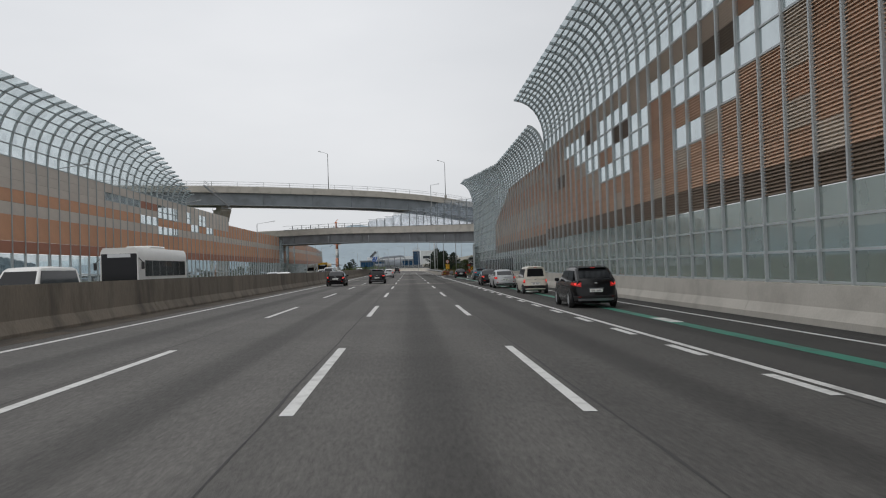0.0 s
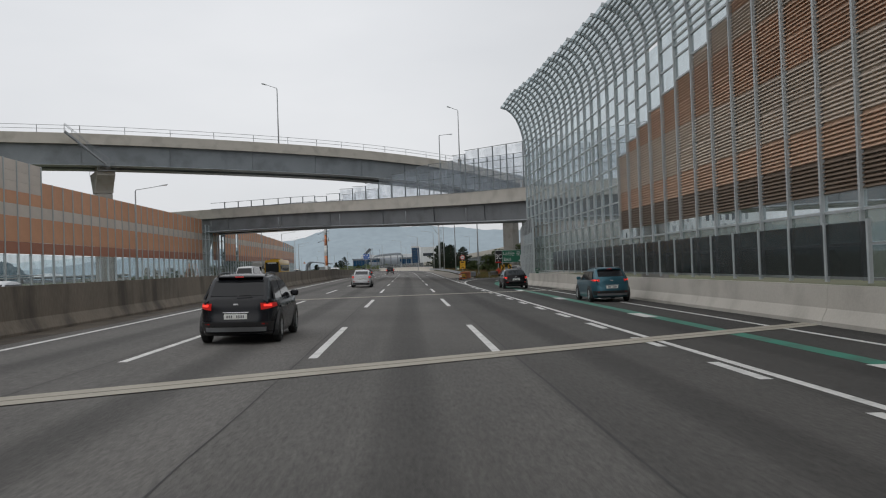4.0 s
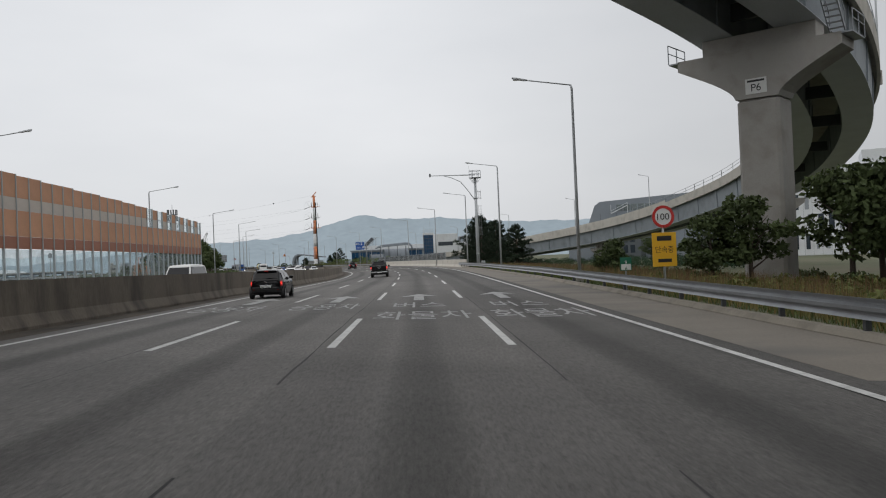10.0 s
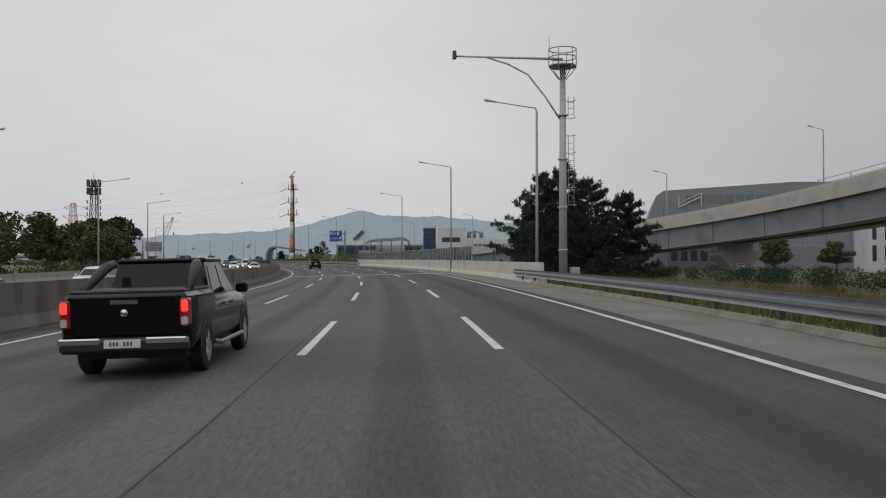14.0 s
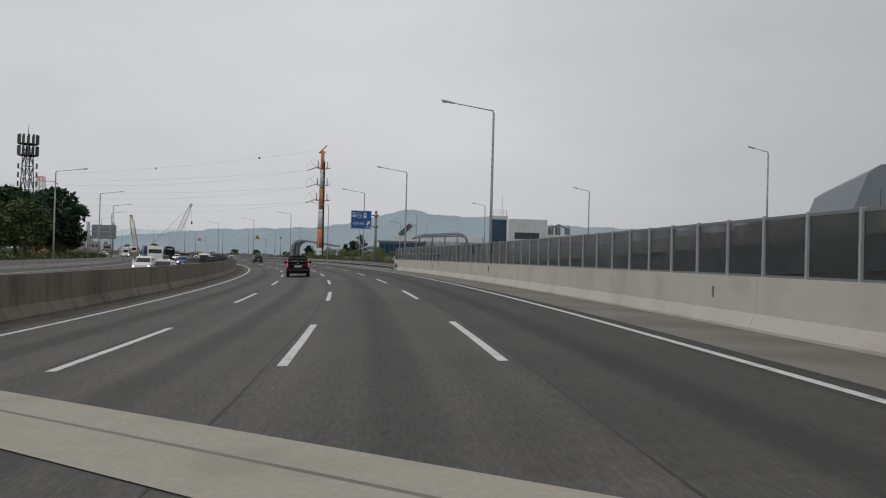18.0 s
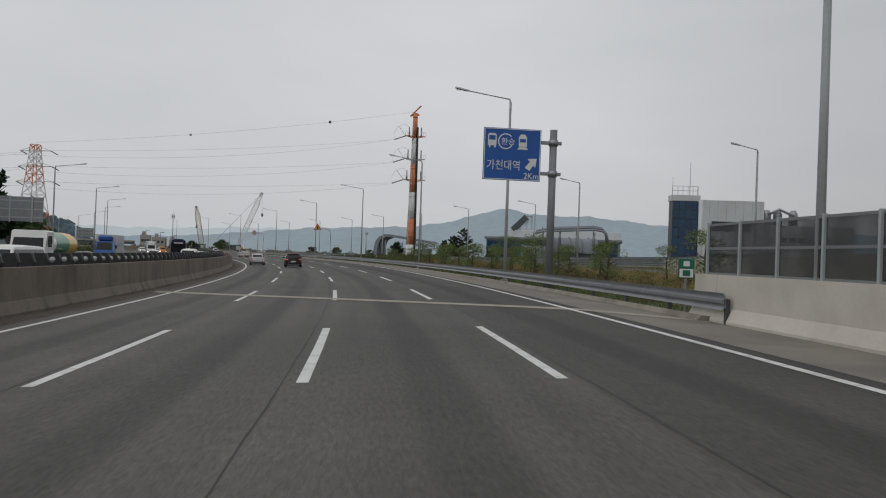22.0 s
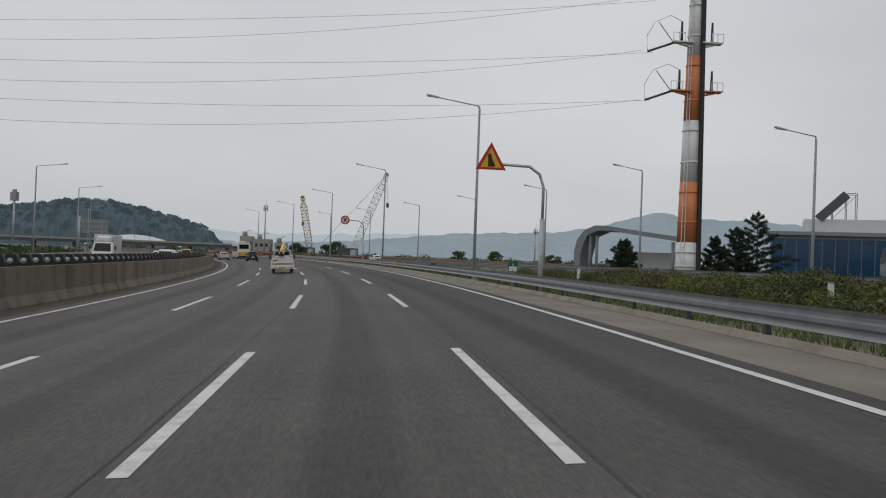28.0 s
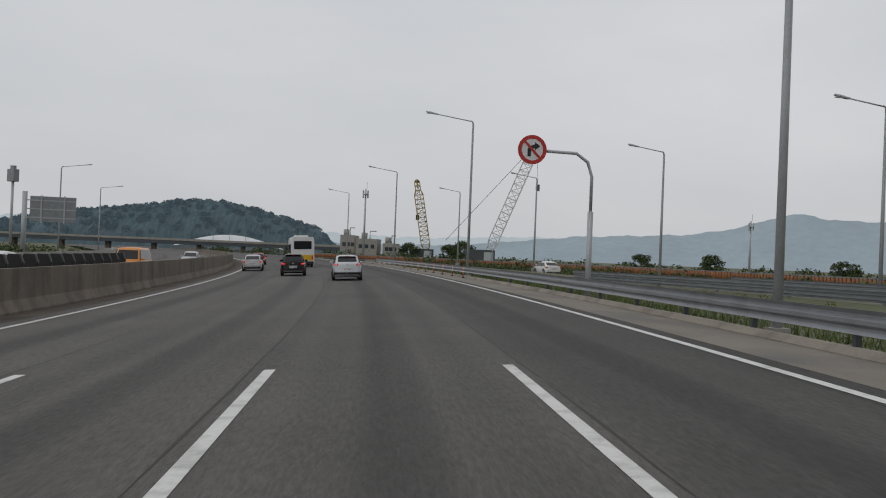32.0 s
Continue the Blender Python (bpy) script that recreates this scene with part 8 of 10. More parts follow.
wr = thing("earth_wire", "thin overhead earth wire with round marker balls", "cable", "power lines")
part("conductor", tube("conductor", pts, 0.018, M["steel"], 4), parent=wr)
for at_ in ((-75.96, 639.25, 33.1), (-106.9, 635.8, 27.5)):
    k = min(range(len(pts)), key=lambda i: abs(pts[i].x - at_[0]))
    bm = bmesh.new()
    bmesh.ops.create_uvsphere(bm, u_segments=10, v_segments=6, radius=0.36, matrix=Matrix.Translation(pts[k]))
    part("marker_ball", bm, M["dark_pole"] if at_[2] > 30 else M["pylon_white"], wr)

# mobile phone mast, road-side boards and masts on the far side
cell = thing("phone_mast", "dark lattice phone mast with a drum of antennas", "mast", at=Matrix.Translation((-97.3, 532.6, -1)))
lattice(cell, [(0, 1.5), (5, 1.3), (10, 1.1), (15, 0.95), (20, 0.8), (24.5, 0.7)], lambda i: M["dark_pole"])
for z in (22.2, 24.6):
    part("platform", tube("platform", [(0, 0, z), (0, 0, z + 0.2)], 2.0, M["dark_pole"], 14), parent=cell)
    for k in range(12):
        a = k * math.pi / 6
        part("antenna", joined("antenna", [beam_data((1.9 * math.cos(a), 1.9 * math.sin(a), z + 0.1), (1.9 * math.cos(a), 1.9 * math.sin(a), z + 2.1), 0.36, 0.24)], M["dark_pole"]), parent=cell)
part("spire", tube("spire", [(0, 0, 24.6), (0, 0, 29.0)], [0.12, 0.04], M["dark_pole"], 5), parent=cell)
for z in np.arange(6, 21, 1.9):
    for sgn in (-1, 1):
        part("step_bracket", joined("step_bracket", [beam_data((sgn * 0.8, 0, z), (sgn * 2.0, 0, z + 0.3), 0.08), beam_data((sgn * 2.0, 0, z + 0.2), (sgn * 2.0, 0, z + 1.3), 0.26)], M["dark_pole"]), parent=cell)


def far_board(s, u, z0, z1, w, label):
    top = thing("gantry_sign", label, "road sign", at=at_road(s, u, -1.0, level=True))
    part("post", tube("post", [(-w / 2 - 0.6, 0, 0), (-w / 2 - 0.6, 0, z1 + 1.5)], 0.28, M["lamp_pole"], 12), parent=top)
    bd = part("board", boxed(-w / 2, w / 2, -0.1, 0.0, z0 + 1, z1 + 1, bevel=0.02), M["steel"], top, "plain grey back of a sign board")
    n = 3
    for k in range(n):
        z = z0 + 1 + (z1 - z0) * (k + 0.5) / n
        part("stiffener", boxed(-w / 2 - 0.6, w / 2, -0.16, -0.1, z - 0.06, z + 0.06), M["lamp_pole"], bd)
    for x in (-w / 4, w / 4):
        part("upright", boxed(x - 0.08, x + 0.08, -0.22, -0.16, z0 + 0.9, z1 + 1.1), M["lamp_pole"], bd)
    return top


far_board(541.5, -33.5, 3.9, 6.7, 4.6, "back of a large road sign for the opposite carriageway")
far_board(752.0, -31.0, 3.8, 6.8, 5.0, "back of a large road sign near the hill")
vm = thing("signal_box_mast", "pole with a square pale equipment box at its top", "mast", at=Matrix.Translation((-236, 741, -1)))
part("pole", tube("pole", [(0, 0, 0), (0, 0, 15.5)], 0.25, M["lamp_pole"], 8), parent=vm)
part("equipment_box", boxed(-1.0, 1.0, -0.6, 0.6, 13.8, 16.2, bevel=0.05), M["steel"], vm)
part("bracket", boxed(-0.5, 0.5, -0.3, 0.3, 16.2, 16.9), M["steel"], vm)
for x, y, h in ((-190, 797, 17.5), (-110, 838, 13.7)):
    tm = thing("telecom_mast", "slim telecom mast with small antennas at the top", "mast", at=Matrix.Translation((x, y, -1)))
    part("pole", tube("pole", [(0, 0, 0), (0, 0, h)], [0.3, 0.16], M["lamp_pole"], 8), parent=tm)
    for k in range(3):
        a = k * 2.1
        part("antenna", joined("antenna", [beam_data((0.6 * math.cos(a), 0.6 * math.sin(a), h - 2.2), (0.6 * math.cos(a), 0.6 * math.sin(a), h - 0.4), 0.3, 0.2)], M["post"]), parent=tm)
    part("ring", tube("ring", [(0, 0, h - 1.4), (0, 0, h - 1.25)], 0.75, M["lamp_pole"], 10), parent=tm)
    part("whip", tube("whip", [(0.3, 0, h), (0.3, 0, h + 1.6)], 0.04, M["lamp_pole"], 5), parent=tm)

# building-site cranes
M["crane_yellow"] = material("crane_paint_faded", (0.42, 0.3, 0.1), 0.6, vary=0.25, scale=0.6, fine=6, dirt=(0.16, 0.12, 0.08), dirt_scale=0.5, dirt_amount=0.6)
def crane(label, foot, tip, mat, w):
    foot, tip = Vector(foot), Vector(tip)
    top = thing("crane", label, "crane")
    ax = (tip - foot).normalized()
    sd = ax.cross(UP).normalized()
    nv = sd.cross(ax)
    n = 16
    ring = []
    for i in range(n + 1):
        k = w * (1.0 if 1 < i < n - 2 else 0.6)
        p = foot + (tip - foot) * i / n
        ring.append([p + sd * (a * k) + nv * (b * k) for a, b in ((-1, -1), (1, -1), (1, 1), (-1, 1))])
    for i in range(n):
        pieces = []
        for k in range(4):
            j = (k + 1) % 4
            pieces += [beam_data(ring[i][k], ring[i + 1][k], 0.2), beam_data(ring[i][k], ring[i + 1][j], 0.11), beam_data(ring[i + 1][k], ring[i + 1][j], 0.11)]
        part("boom_section", joined("boom_section", pieces, mat), parent=top)
    for k in (-0.35, 0.0, 0.35):
        part("sheave", tube("sheave", [tip + sd * (k * w - 0.06), tip + sd * (k * w + 0.06)], 0.55, M["dark_pole"], 12), parent=top)
    part("boom_head", joined("boom_head", [beam_data(tip - ax * 1.6 - sd * (0.7 * w), tip + ax * 0.3 - sd * (0.5 * w), 0.3), beam_data(tip - ax * 1.6 + sd * (0.7 * w), tip + ax * 0.3 + sd * (0.5 * w), 0.3), beam_data(tip - ax * 1.2 - sd * (0.7 * w), tip - ax * 1.2 + sd * (0.7 * w), 0.4)], mat), parent=top)
    part("hoist_rope", tube("hoist_rope", [tip + ax * 0.2, Vector((tip.x + 0.6, tip.y, tip.z - 9))], 0.04, M["dark_pole"], 4), parent=top)
    part("hook_block", joined("hook_block", [box_data(tip.x + 0.25, tip.x + 0.95, tip.y - 0.3, tip.y + 0.3, tip.z - 10.4, tip.z - 9)], M["dark_pole"]), parent=top)
    part("pendant_line", tube("pendant_line", [tip, Vector((foot.x - (tip.x - foot.x) * 0.9 - 2, foot.y, foot.z + 3))], 0.05, M["dark_pole"], 4), parent=top)
    b = part("machinery_house", joined("machinery_house", [box_data(foot.x - 4.5, foot.x + 1.2, foot.y - 1.6, foot.y + 1.6, foot.z - 1.4, foot.z + 1.2)], M["dark_pole"]), parent=top)
    part("cab", joined("cab", [box_data(foot.x + 0.3, foot.x + 1.9, foot.y - 2.4, foot.y - 1.0, foot.z - 1.2, foot.z + 0.7)], M["post"]), parent=top)
    for k in (-1, 1):
        part("crawler_track", joined("crawler_track", [box_data(foot.x - 3.6, foot.x + 3.6, foot.y + k * 2.2 - 0.5, foot.y + k * 2.2 + 0.5, -1.4, -0.2)], M["black"]), parent=top)
    part("turntable", joined("turntable", [box_data(foot.x - 1.3, foot.x + 1.3, foot.y - 1.8, foot.y + 1.8, -0.6, foot.z - 1.3)], M["dark_pole"]), parent=top)


crane("white lattice-boom crawler crane on a building site", (-160, 799, 2.2), (-151, 803, 27.0), M["pylon_white"], 1.05)
crane("yellow lattice-boom crawler crane on a building site", (-191.5, 832.5, 2.2), (-194.6, 831, 21.5), M["crane_yellow"], 1.15)

# ---- buildings ----
M["clad_white"] = material("cladding_white", (0.6, 0.62, 0.63), 0.6, vary=0.08, scale=0.2, fine=4, dirt=(0.42, 0.42, 0.42), dirt_scale=0.2, dirt_amount=0.5)
M["clad_grey"] = material("cladding_grey", (0.2, 0.225, 0.25), 0.6, vary=0.1, scale=0.2, fine=4)
M["clad_dark"] = material("cladding_dark", (0.08, 0.09, 0.1), 0.6, vary=0.1, scale=0.2, fine=4)
M["glass_blue"] = material("glass_blue", (0.012, 0.05, 0.11), 0.12, vary=0.3, scale=0.4, fine=2, objects=0.6)
M["slit_grey"] = material("slit_window_grey", (0.26, 0.28, 0.3), 0.3, vary=0.15, objects=0.6)
M["glass_dark"] = material("glass_dark", (0.03, 0.04, 0.05), 0.12, vary=0.2, objects=0.5)


def block(name, p, turn, w, d, h, mat, parent, z0=-1.4):
    """A wall block: front face at local y = 0."""
    return part(name, boxed(-w / 2, w / 2, 0, d, z0, h, bevel=0.05), mat, parent, at=Matrix.LocRotScale(Vector((p[0], p[1], 0)), Euler((0, 0, radians(turn))), None))


# office with a blue glass tower
of = thing("office_building", "white office block with a blue glass corner tower", "building", at=Matrix.LocRotScale(Vector((1.6, 593, 0)), Euler((0, 0, radians(4))), None))
tw = part("glass_tower", boxed(1.6, 6.2, 0.1, 3.4, -1.4, 13.2, bevel=0.04), M["dark_pole"], of)
for r in range(8):
    for c in range(4):
        part("pane", cached("tower_pane", lambda: mesh_from("pane", *box_data(0.05, 1.07, -0.04, 0.08, 0.08, 1.58), M["glass_blue"])), parent=tw, at=Matrix.Translation((1.65 + c * 1.13, 0.04, 0.1 + r * 1.64)))
part("parapet", boxed(1.45, 6.5, -0.05, 3.6, 13.2, 14.3, bevel=0.05), M["clad_white"], of)
wb = part("wall", boxed(6.4, 17.6, -0.6, 14, -1.4, 13.5, bevel=0.08), M["clad_white"], of)
part("rounded_corner", tube("rounded_corner", [(6.5, -0.5, -1.4), (6.5, -0.5, 13.4)], 0.42, M["clad_white"], 12), parent=of)
for z0, z1, x1 in ((7.9, 9.7, 15.4), (2.2, 3.9, 15.4), (-0.6, 0.7, 15.4)):
    wn_ = part("window_band", boxed(8.4, x1, -0.66, -0.58, z0, z1), M["dark_pole"], wb)
    for k in range(5):
        x = 8.5 + k * (x1 - 8.5) / 5
        part("pane", boxed(x, x + (x1 - 8.5) / 5 - 0.08, -0.69, -0.65, z0 + 0.08, z1 - 0.08), M["glass_dark"], wn_)
for k in range(7):
    x = 8.0 + k * 1.5
    part("cladding_joint", boxed(x - 0.015, x + 0.015, -0.612, -0.595, 10.0, 13.4), M["clad_grey"], wb)
lw = part("annex", boxed(17.6, 34, 1.0, 16, -1.4, 9.4, bevel=0.08), M["clad_white"], of)
for x in (19.4, 21.4, 24.2):
    part("roof_unit", tube("roof_unit", [(x, 4, 9.3), (x, 4, 11.6), (x, 4, 12.3)], [0.8, 0.8, 0.45], M["steel"], 12), parent=of)
part("duct", tube("duct", [(19.4, 3.4, 11.4), (21.4, 3.0, 12.4), (24.2, 3.4, 11.2)], 0.25, M["steel"], 8), parent=of)
for k in range(7):
    part("louver", boxed(21 + k * 1.6, 22.2 + k * 1.6, 0.94, 1.02, 6.4, 7.2), M["clad_dark"], lw)
for k in range(6):
    x = 1.6 + k * 0.9
    part("roof_rail_post", tube("roof_rail_post", [(x, 0.3, 14.3), (x, 0.3, 15.9)], 0.04, M["post"], 5), parent=of)
for z in (15.1, 15.9):
    part("roof_rail", tube("roof_rail", [(1.6, 0.3, z), (6.1, 0.3, z)], 0.04, M["post"], 5), parent=of)
for x, h in ((1.9, 17.6), (5.0, 20.5), (6.4, 16.0)):
    part("roof_aerial", tube("roof_aerial", [(x, 2, 14), (x, 2, h)], [0.08, 0.03], M["post"], 5), parent=of)

# grey works hall and its white neighbour beyond the ramp
sh = thing("works_hall", "large blue-grey works hall with a glazed roof band", "building", at=Matrix.LocRotScale(Vector((63, 507, 0)), Euler((0, 0, radians(-14))), None))
rings = []
for y in (0, 60):
    rings.append([(0, y, -1.4), (80, y, -1.4), (80, y, 21.5), (40, y, 22.2), (6, y, 20.4), (4, y, 19.0), (0, y, 8)])
hw_ = part("wall", mesh_from("wall", *loft(rings), M["clad_grey"]), parent=sh)
for k in range(14):
    part("roof_window", boxed(12 + k * 2.6, 14.2 + k * 2.6, -0.08, 0.05, 16.6, 19.0), M["pane_smoky"], hw_)
for k in range(12):
    part("cladding_joint", boxed(6 + k * 6 - 0.06, 6 + k * 6 + 0.06, -0.05, 0.02, -1, 16), M["clad_dark"], hw_)
part("plinth", boxed(-6, 84, -3, 0.0, -1.4, 5.0, bevel=0.1), M["clad_grey"], sh)
part("stair_frame", joined("stair_frame", [beam_data((10, -0.6, 15.8), (16, -0.6, 18.6), 0.3), beam_data((10, -0.6, 16.8), (16, -0.6, 19.6), 0.12), beam_data((10, -0.6, 15.8), (10, -0.6, 19.0), 0.2), beam_data((16, -0.6, 15.8), (16, -0.6, 19.6), 0.2)], M["clad_white"]), parent=sh)
for px, py, w, h, z in ((64, 486, 14, 12.5, 0), (96, 450, 30, 15.5, 0)):
    ow = thing("factory_block", "white and dark factory block with tall slit windows", "building", at=Matrix.LocRotScale(Vector((px, py, 0)), Euler((0, 0, radians(-20))), None))
    wl_ = part("wall", boxed(0, w, 0, 20, -1.4, h, bevel=0.05), M["clad_white"] if w > 20 else M["clad_dark"], ow)
    for r in range(3):
        for k in range(int(w / 2.4)):
            x = 0.8 + k * 2.4
            part("window", boxed(x, x + (0.8 if w > 20 else 1.6), -0.06, 0.05, 1.0 + r * h / 3.4, 1.0 + r * h / 3.4 + h / 4.6), M["glass_dark"], wl_)

# tall white hospital-like block with slit windows behind the ramp
wb_ = thing("hospital_building", "white clad block with rows of tall grey slit windows", "building", at=Matrix.LocRotScale(Vector((92, 405, 0)), Euler((0, 0, radians(-26))), None))
wa = part("wall", boxed(-4, 46, 0, 24, -1.4, 21.0, bevel=0.1), M["clad_white"], wb_)
part("upper_block", boxed(20, 38, 0.4, 20, 21.0, 24.2, bevel=0.1), M["clad_white"], wb_)
rw = random.Random(5)
for r in range(4):
    for k in range(20):
        if rw.random() < 0.78:
            x = -3.0 + k * 2.4 + (0.6 if r % 2 else 0)
            part("window", boxed(x, x + rw.choice((0.7, 1.0, 1.3)), -0.07, 0.05, 0.2 + r * 5.0, 4.0 + r * 5.0), M["slit_grey"] if rw.random() < 0.75 else M["glass_dark"], wa)
for k in range(24):
    part("cladding_joint", boxed(-4 + k * 2.05, -3.95 + k * 2.05, -0.02, 0.02, -1.2, 20.9), M["clad_grey"], wa)
part("sign_lettering", boxed(22, 34, -0.1, 0.0, 18.6, 19.8), M["clad_grey"], wa)

# station: curved grey canopy, silver barrel roofs and a blue-glazed hall with a tilted frame
can = thing("station_canopy", "curved grey canopy of a station entrance", "canopy", at=Matrix.LocRotScale(Vector((-74.6, 702.5, 0)), Euler((0, 0, radians(-10))), Vector((1.17, 1.17, 1.19))))
prof = [(0, -1.0), (0, 3.0), (0.4, 4.7), (1.4, 6.0), (3.0, 6.7), (4.6, 6.7), (9, 6.1), (16, 5.2)]
inner = [(a + (0.9 if a < 1 else 0.5), b - (0.0 if b < 1 else 0.7)) for a, b in prof]
vs, fs = [], []
n = len(prof)
for y in (-3.0, 3.0):
    vs += [(a, y, b) for a, b in prof] + [(a, y, b) for a, b in inner]
for i in range(n - 1):
    fs += [(i, i + 1, n + i + 1, n + i), (2 * n + i, 3 * n + i, 3 * n + i + 1, 2 * n + i + 1), (i, 2 * n + i, 2 * n + i + 1, i + 1), (n + i, n + i + 1, 3 * n + i + 1, 3 * n + i)]
fs += [(0, n, 3 * n, 2 * n), (n - 1, 3 * n - 1, 4 * n - 1, 2 * n - 1)]
part("shell", mesh_from("shell", vs, fs, M["clad_grey"]), parent=can)
for x in (2.2, 3.2, 8, 14):
    part("column", tube("column", [(x, -2.4, -1.4), (x, -2.4, 5.3 if x < 5 else 4.6)], 0.22, M["clad_grey"], 8), parent=can)
part("rear_wall", boxed(4.5, 15, 2.0, 2.4, -1.4, 3.2), M["clad_white"], can)
sb = thing("station_hall", "low station hall with a blue glass front and flat roof", "building", at=Matrix.LocRotScale(Vector((-42.2, 731, 0)), Euler((0, 0, radians(-4))), None))
hl = part("wall", boxed(0, 46, 0, 16, -1.4, 8.4, bevel=0.05), M["clad_grey"], sb)
for k in range(20):
    part("pane", boxed(0.3 + k * 2.25, 2.4 + k * 2.25, -0.08, 0.04, 0.6, 7.8), M["glass_blue"], hl)
part("roof", boxed(-0.6, 46.6, -0.8, 16.4, 8.4, 9.2, bevel=0.06), M["clad_grey"], sb)
part("upper_storey", boxed(6.0, 46, 3, 15, 9.2, 11.8, bevel=0.06), M["clad_white"], sb)
part("tilted_panel", joined("tilted_panel", [beam_data((8.6, 5, 11.9), (13.4, 5, 16.6), 4.4, 1.7)], M["clad_dark"]), parent=sb, label="tilted dark solar panel")
for y in (3.2, 6.8):
    bars = [beam_data((x, y, 11.6), (x, y, z), 0.14) for x, z in ((11.0, 14.2), (13.4, 16.8), (15.2, 16.8))]
    bars += [beam_data((13.4, y, 16.8), (15.2, y, 16.8), 0.14), beam_data((11.0, y, 12.0), (15.2, y, 16.6), 0.1)]
    part("panel_frame", joined("panel_frame", bars, M["steel"]), parent=sb)
part("roof_mast", tube("roof_mast", [(20.5, 5, 11), (20.5, 5, 16)], 0.08, M["steel"], 5), parent=sb)
br = thing("barrel_roofs", "silver barrel roofs with ribbed steel arches of the station", "canopy", at=Matrix.LocRotScale(Vector((-31, 687, 0)), Euler((0, 0, radians(8))), None))
for z0, r, x0, x1 in ((3.2, 2.6, 4, 27), (4.0, 4.6, 12, 26)):
    vs, fs = [], []
    for x in (x0, x1):
        for k in range(11):
            a = math.pi * k / 10
            vs.append((x, 6 - r * math.cos(a) * 1.6, z0 + r * math.sin(a)))
    fs = [(k, k + 1, 12 + k, 11 + k) for k in range(10)] + [tuple(range(11)), tuple(range(21, 10, -1))]
    rf = part("roof_shell", mesh_from("roof_shell", vs, fs, M["clad_grey"], True), parent=br)
    for x in np.arange(x0, x1 + 0.1, 3.0):
        part("arch_rib", tube("arch_rib", [(x, 6 - (r + 0.15) * math.cos(a) * 1.6, z0 + (r + 0.15) * math.sin(a)) for a in np.linspace(0, math.pi, 11)], 0.18, M["clad_grey"], 6), parent=rf)
for j, (dy, dz) in enumerate(((-4.2, 0.0), (-3.0, 0.7), (-1.6, 1.1))):
    part("bent_pipe", tube("bent_pipe", [(6 + j, dy, 9.2 + dz), (9 + j, dy, 10.0 + dz), (24, dy, 10.9 + dz), (26.4, dy, 10.5 + dz), (27.6, dy, 9.3 + dz), (27.9, dy, 7.5)], 0.32, M["clad_grey"], 8), parent=br, label="long bent grey roof tube")
for x in (9, 14, 19, 24):
    part("pipe_support", joined("pipe_support", [beam_data((x, -4.2, 2.2), (x, -4.2, 10.3), 0.2), beam_data((x, -1.6, 2.2), (x, -1.6, 11.3), 0.2), beam_data((x, -4.3, 9.6), (x, -1.5, 9.6), 0.2)], M["clad_dark"]), parent=br)
part("front_terrace", boxed(4, 28.5, -5, 1, -1.4, 2.2, bevel=0.05), M["clad_grey"], br)
part("base_wall", boxed(4, 27, 1, 11, -1.4, 4.0, bevel=0.05), M["clad_grey"], br)

# white dome beyond the bend, overpass and works buildings
dm = thing("dome_hall", "low white dome roof of a far hall", "building", at=Matrix.LocRotScale(Vector((-378, 975, 0)), Euler((0, 0, radians(40))), None))
vs, fs = [], []
N, K = 20, 7
for j in range(K + 1):
    for i in range(N + 1):
        x = -27 + 54 * i / N
        y = -12 + 24 * j / K
        vs.append((x, y, 1.2 + 7.0 * math.cos(x / 27 * 1.45) * math.cos(y / 12 * 1.1)))
for j in range(K):
    for i in range(N):
        a = j * (N + 1) + i
        fs.append((a, a + 1, a + N + 2, a + N + 1))
part("dome_roof", mesh_from("dome_roof", vs, fs, M["clad_white"], True), parent=dm)
part("wall", boxed(-27, 27, -11.5, 11.5, -1.4, 1.6), M["clad_grey"], dm)
for x in np.arange(-24, 25, 8.0):
    part("roof_seam", tube("roof_seam", [(x, y, 1.3 + 7.0 * math.cos(x / 27 * 1.45) * math.cos(y / 12 * 1.1)) for y in np.linspace(-12, 12, 9)], 0.12, M["clad_grey"], 5), parent=dm)
ov = thing("overpass", "low dark overpass crossing far beyond the bend", "bridge", at=Matrix.LocRotScale(Vector((-330, 900, 0)), Euler((0, 0, radians(36))), None))
part("deck", boxed(-120, 60, 0, 9, 2.2, 3.6, bevel=0.1), M["clad_dark"], ov)
part("parapet", boxed(-120, 60, -0.2, 0.1, 3.6, 4.5), M["concrete"], ov)
for x in range(-110, 60, 18):
    part("pier", boxed(x, x + 1.6, 2, 7, -1.4, 2.2), M["concrete_old"], ov)
for x, y, w, h in ((-238, 872, 7, 6.5), (-247, 876, 5, 7.6), (-229, 874, 4.5, 5.2)):
    wk = thing("plant_building", "grey concrete plant building with rooftop pipework", "building", at=Matrix.LocRotScale(Vector((x, y, 0)), Euler((0, 0, radians(20))), None))
    part("wall", boxed(0, w, 0, 8, -1.4, h, bevel=0.06), M["concrete"], wk)
    for k in range(3):
        part("window", boxed(0.8 + k * w / 3.4, 0.8 + k * w / 3.4 + 1.2, -0.06, 0.04, h * 0.5, h * 0.5 + 1.3), M["glass_dark"], wk)
    part("roof_tank", tube("roof_tank", [(w * 0.3, 3, h), (w * 0.3, 3, h + 2)], 1.0, M["concrete"], 10), parent=wk)
    part("roof_pipe", tube("roof_pipe", [(w * 0.6, 2, h), (w * 0.6, 2, h + 2.6), (w * 0.9, 2, h + 2.6)], 0.2, M["steel"], 6), parent=wk)

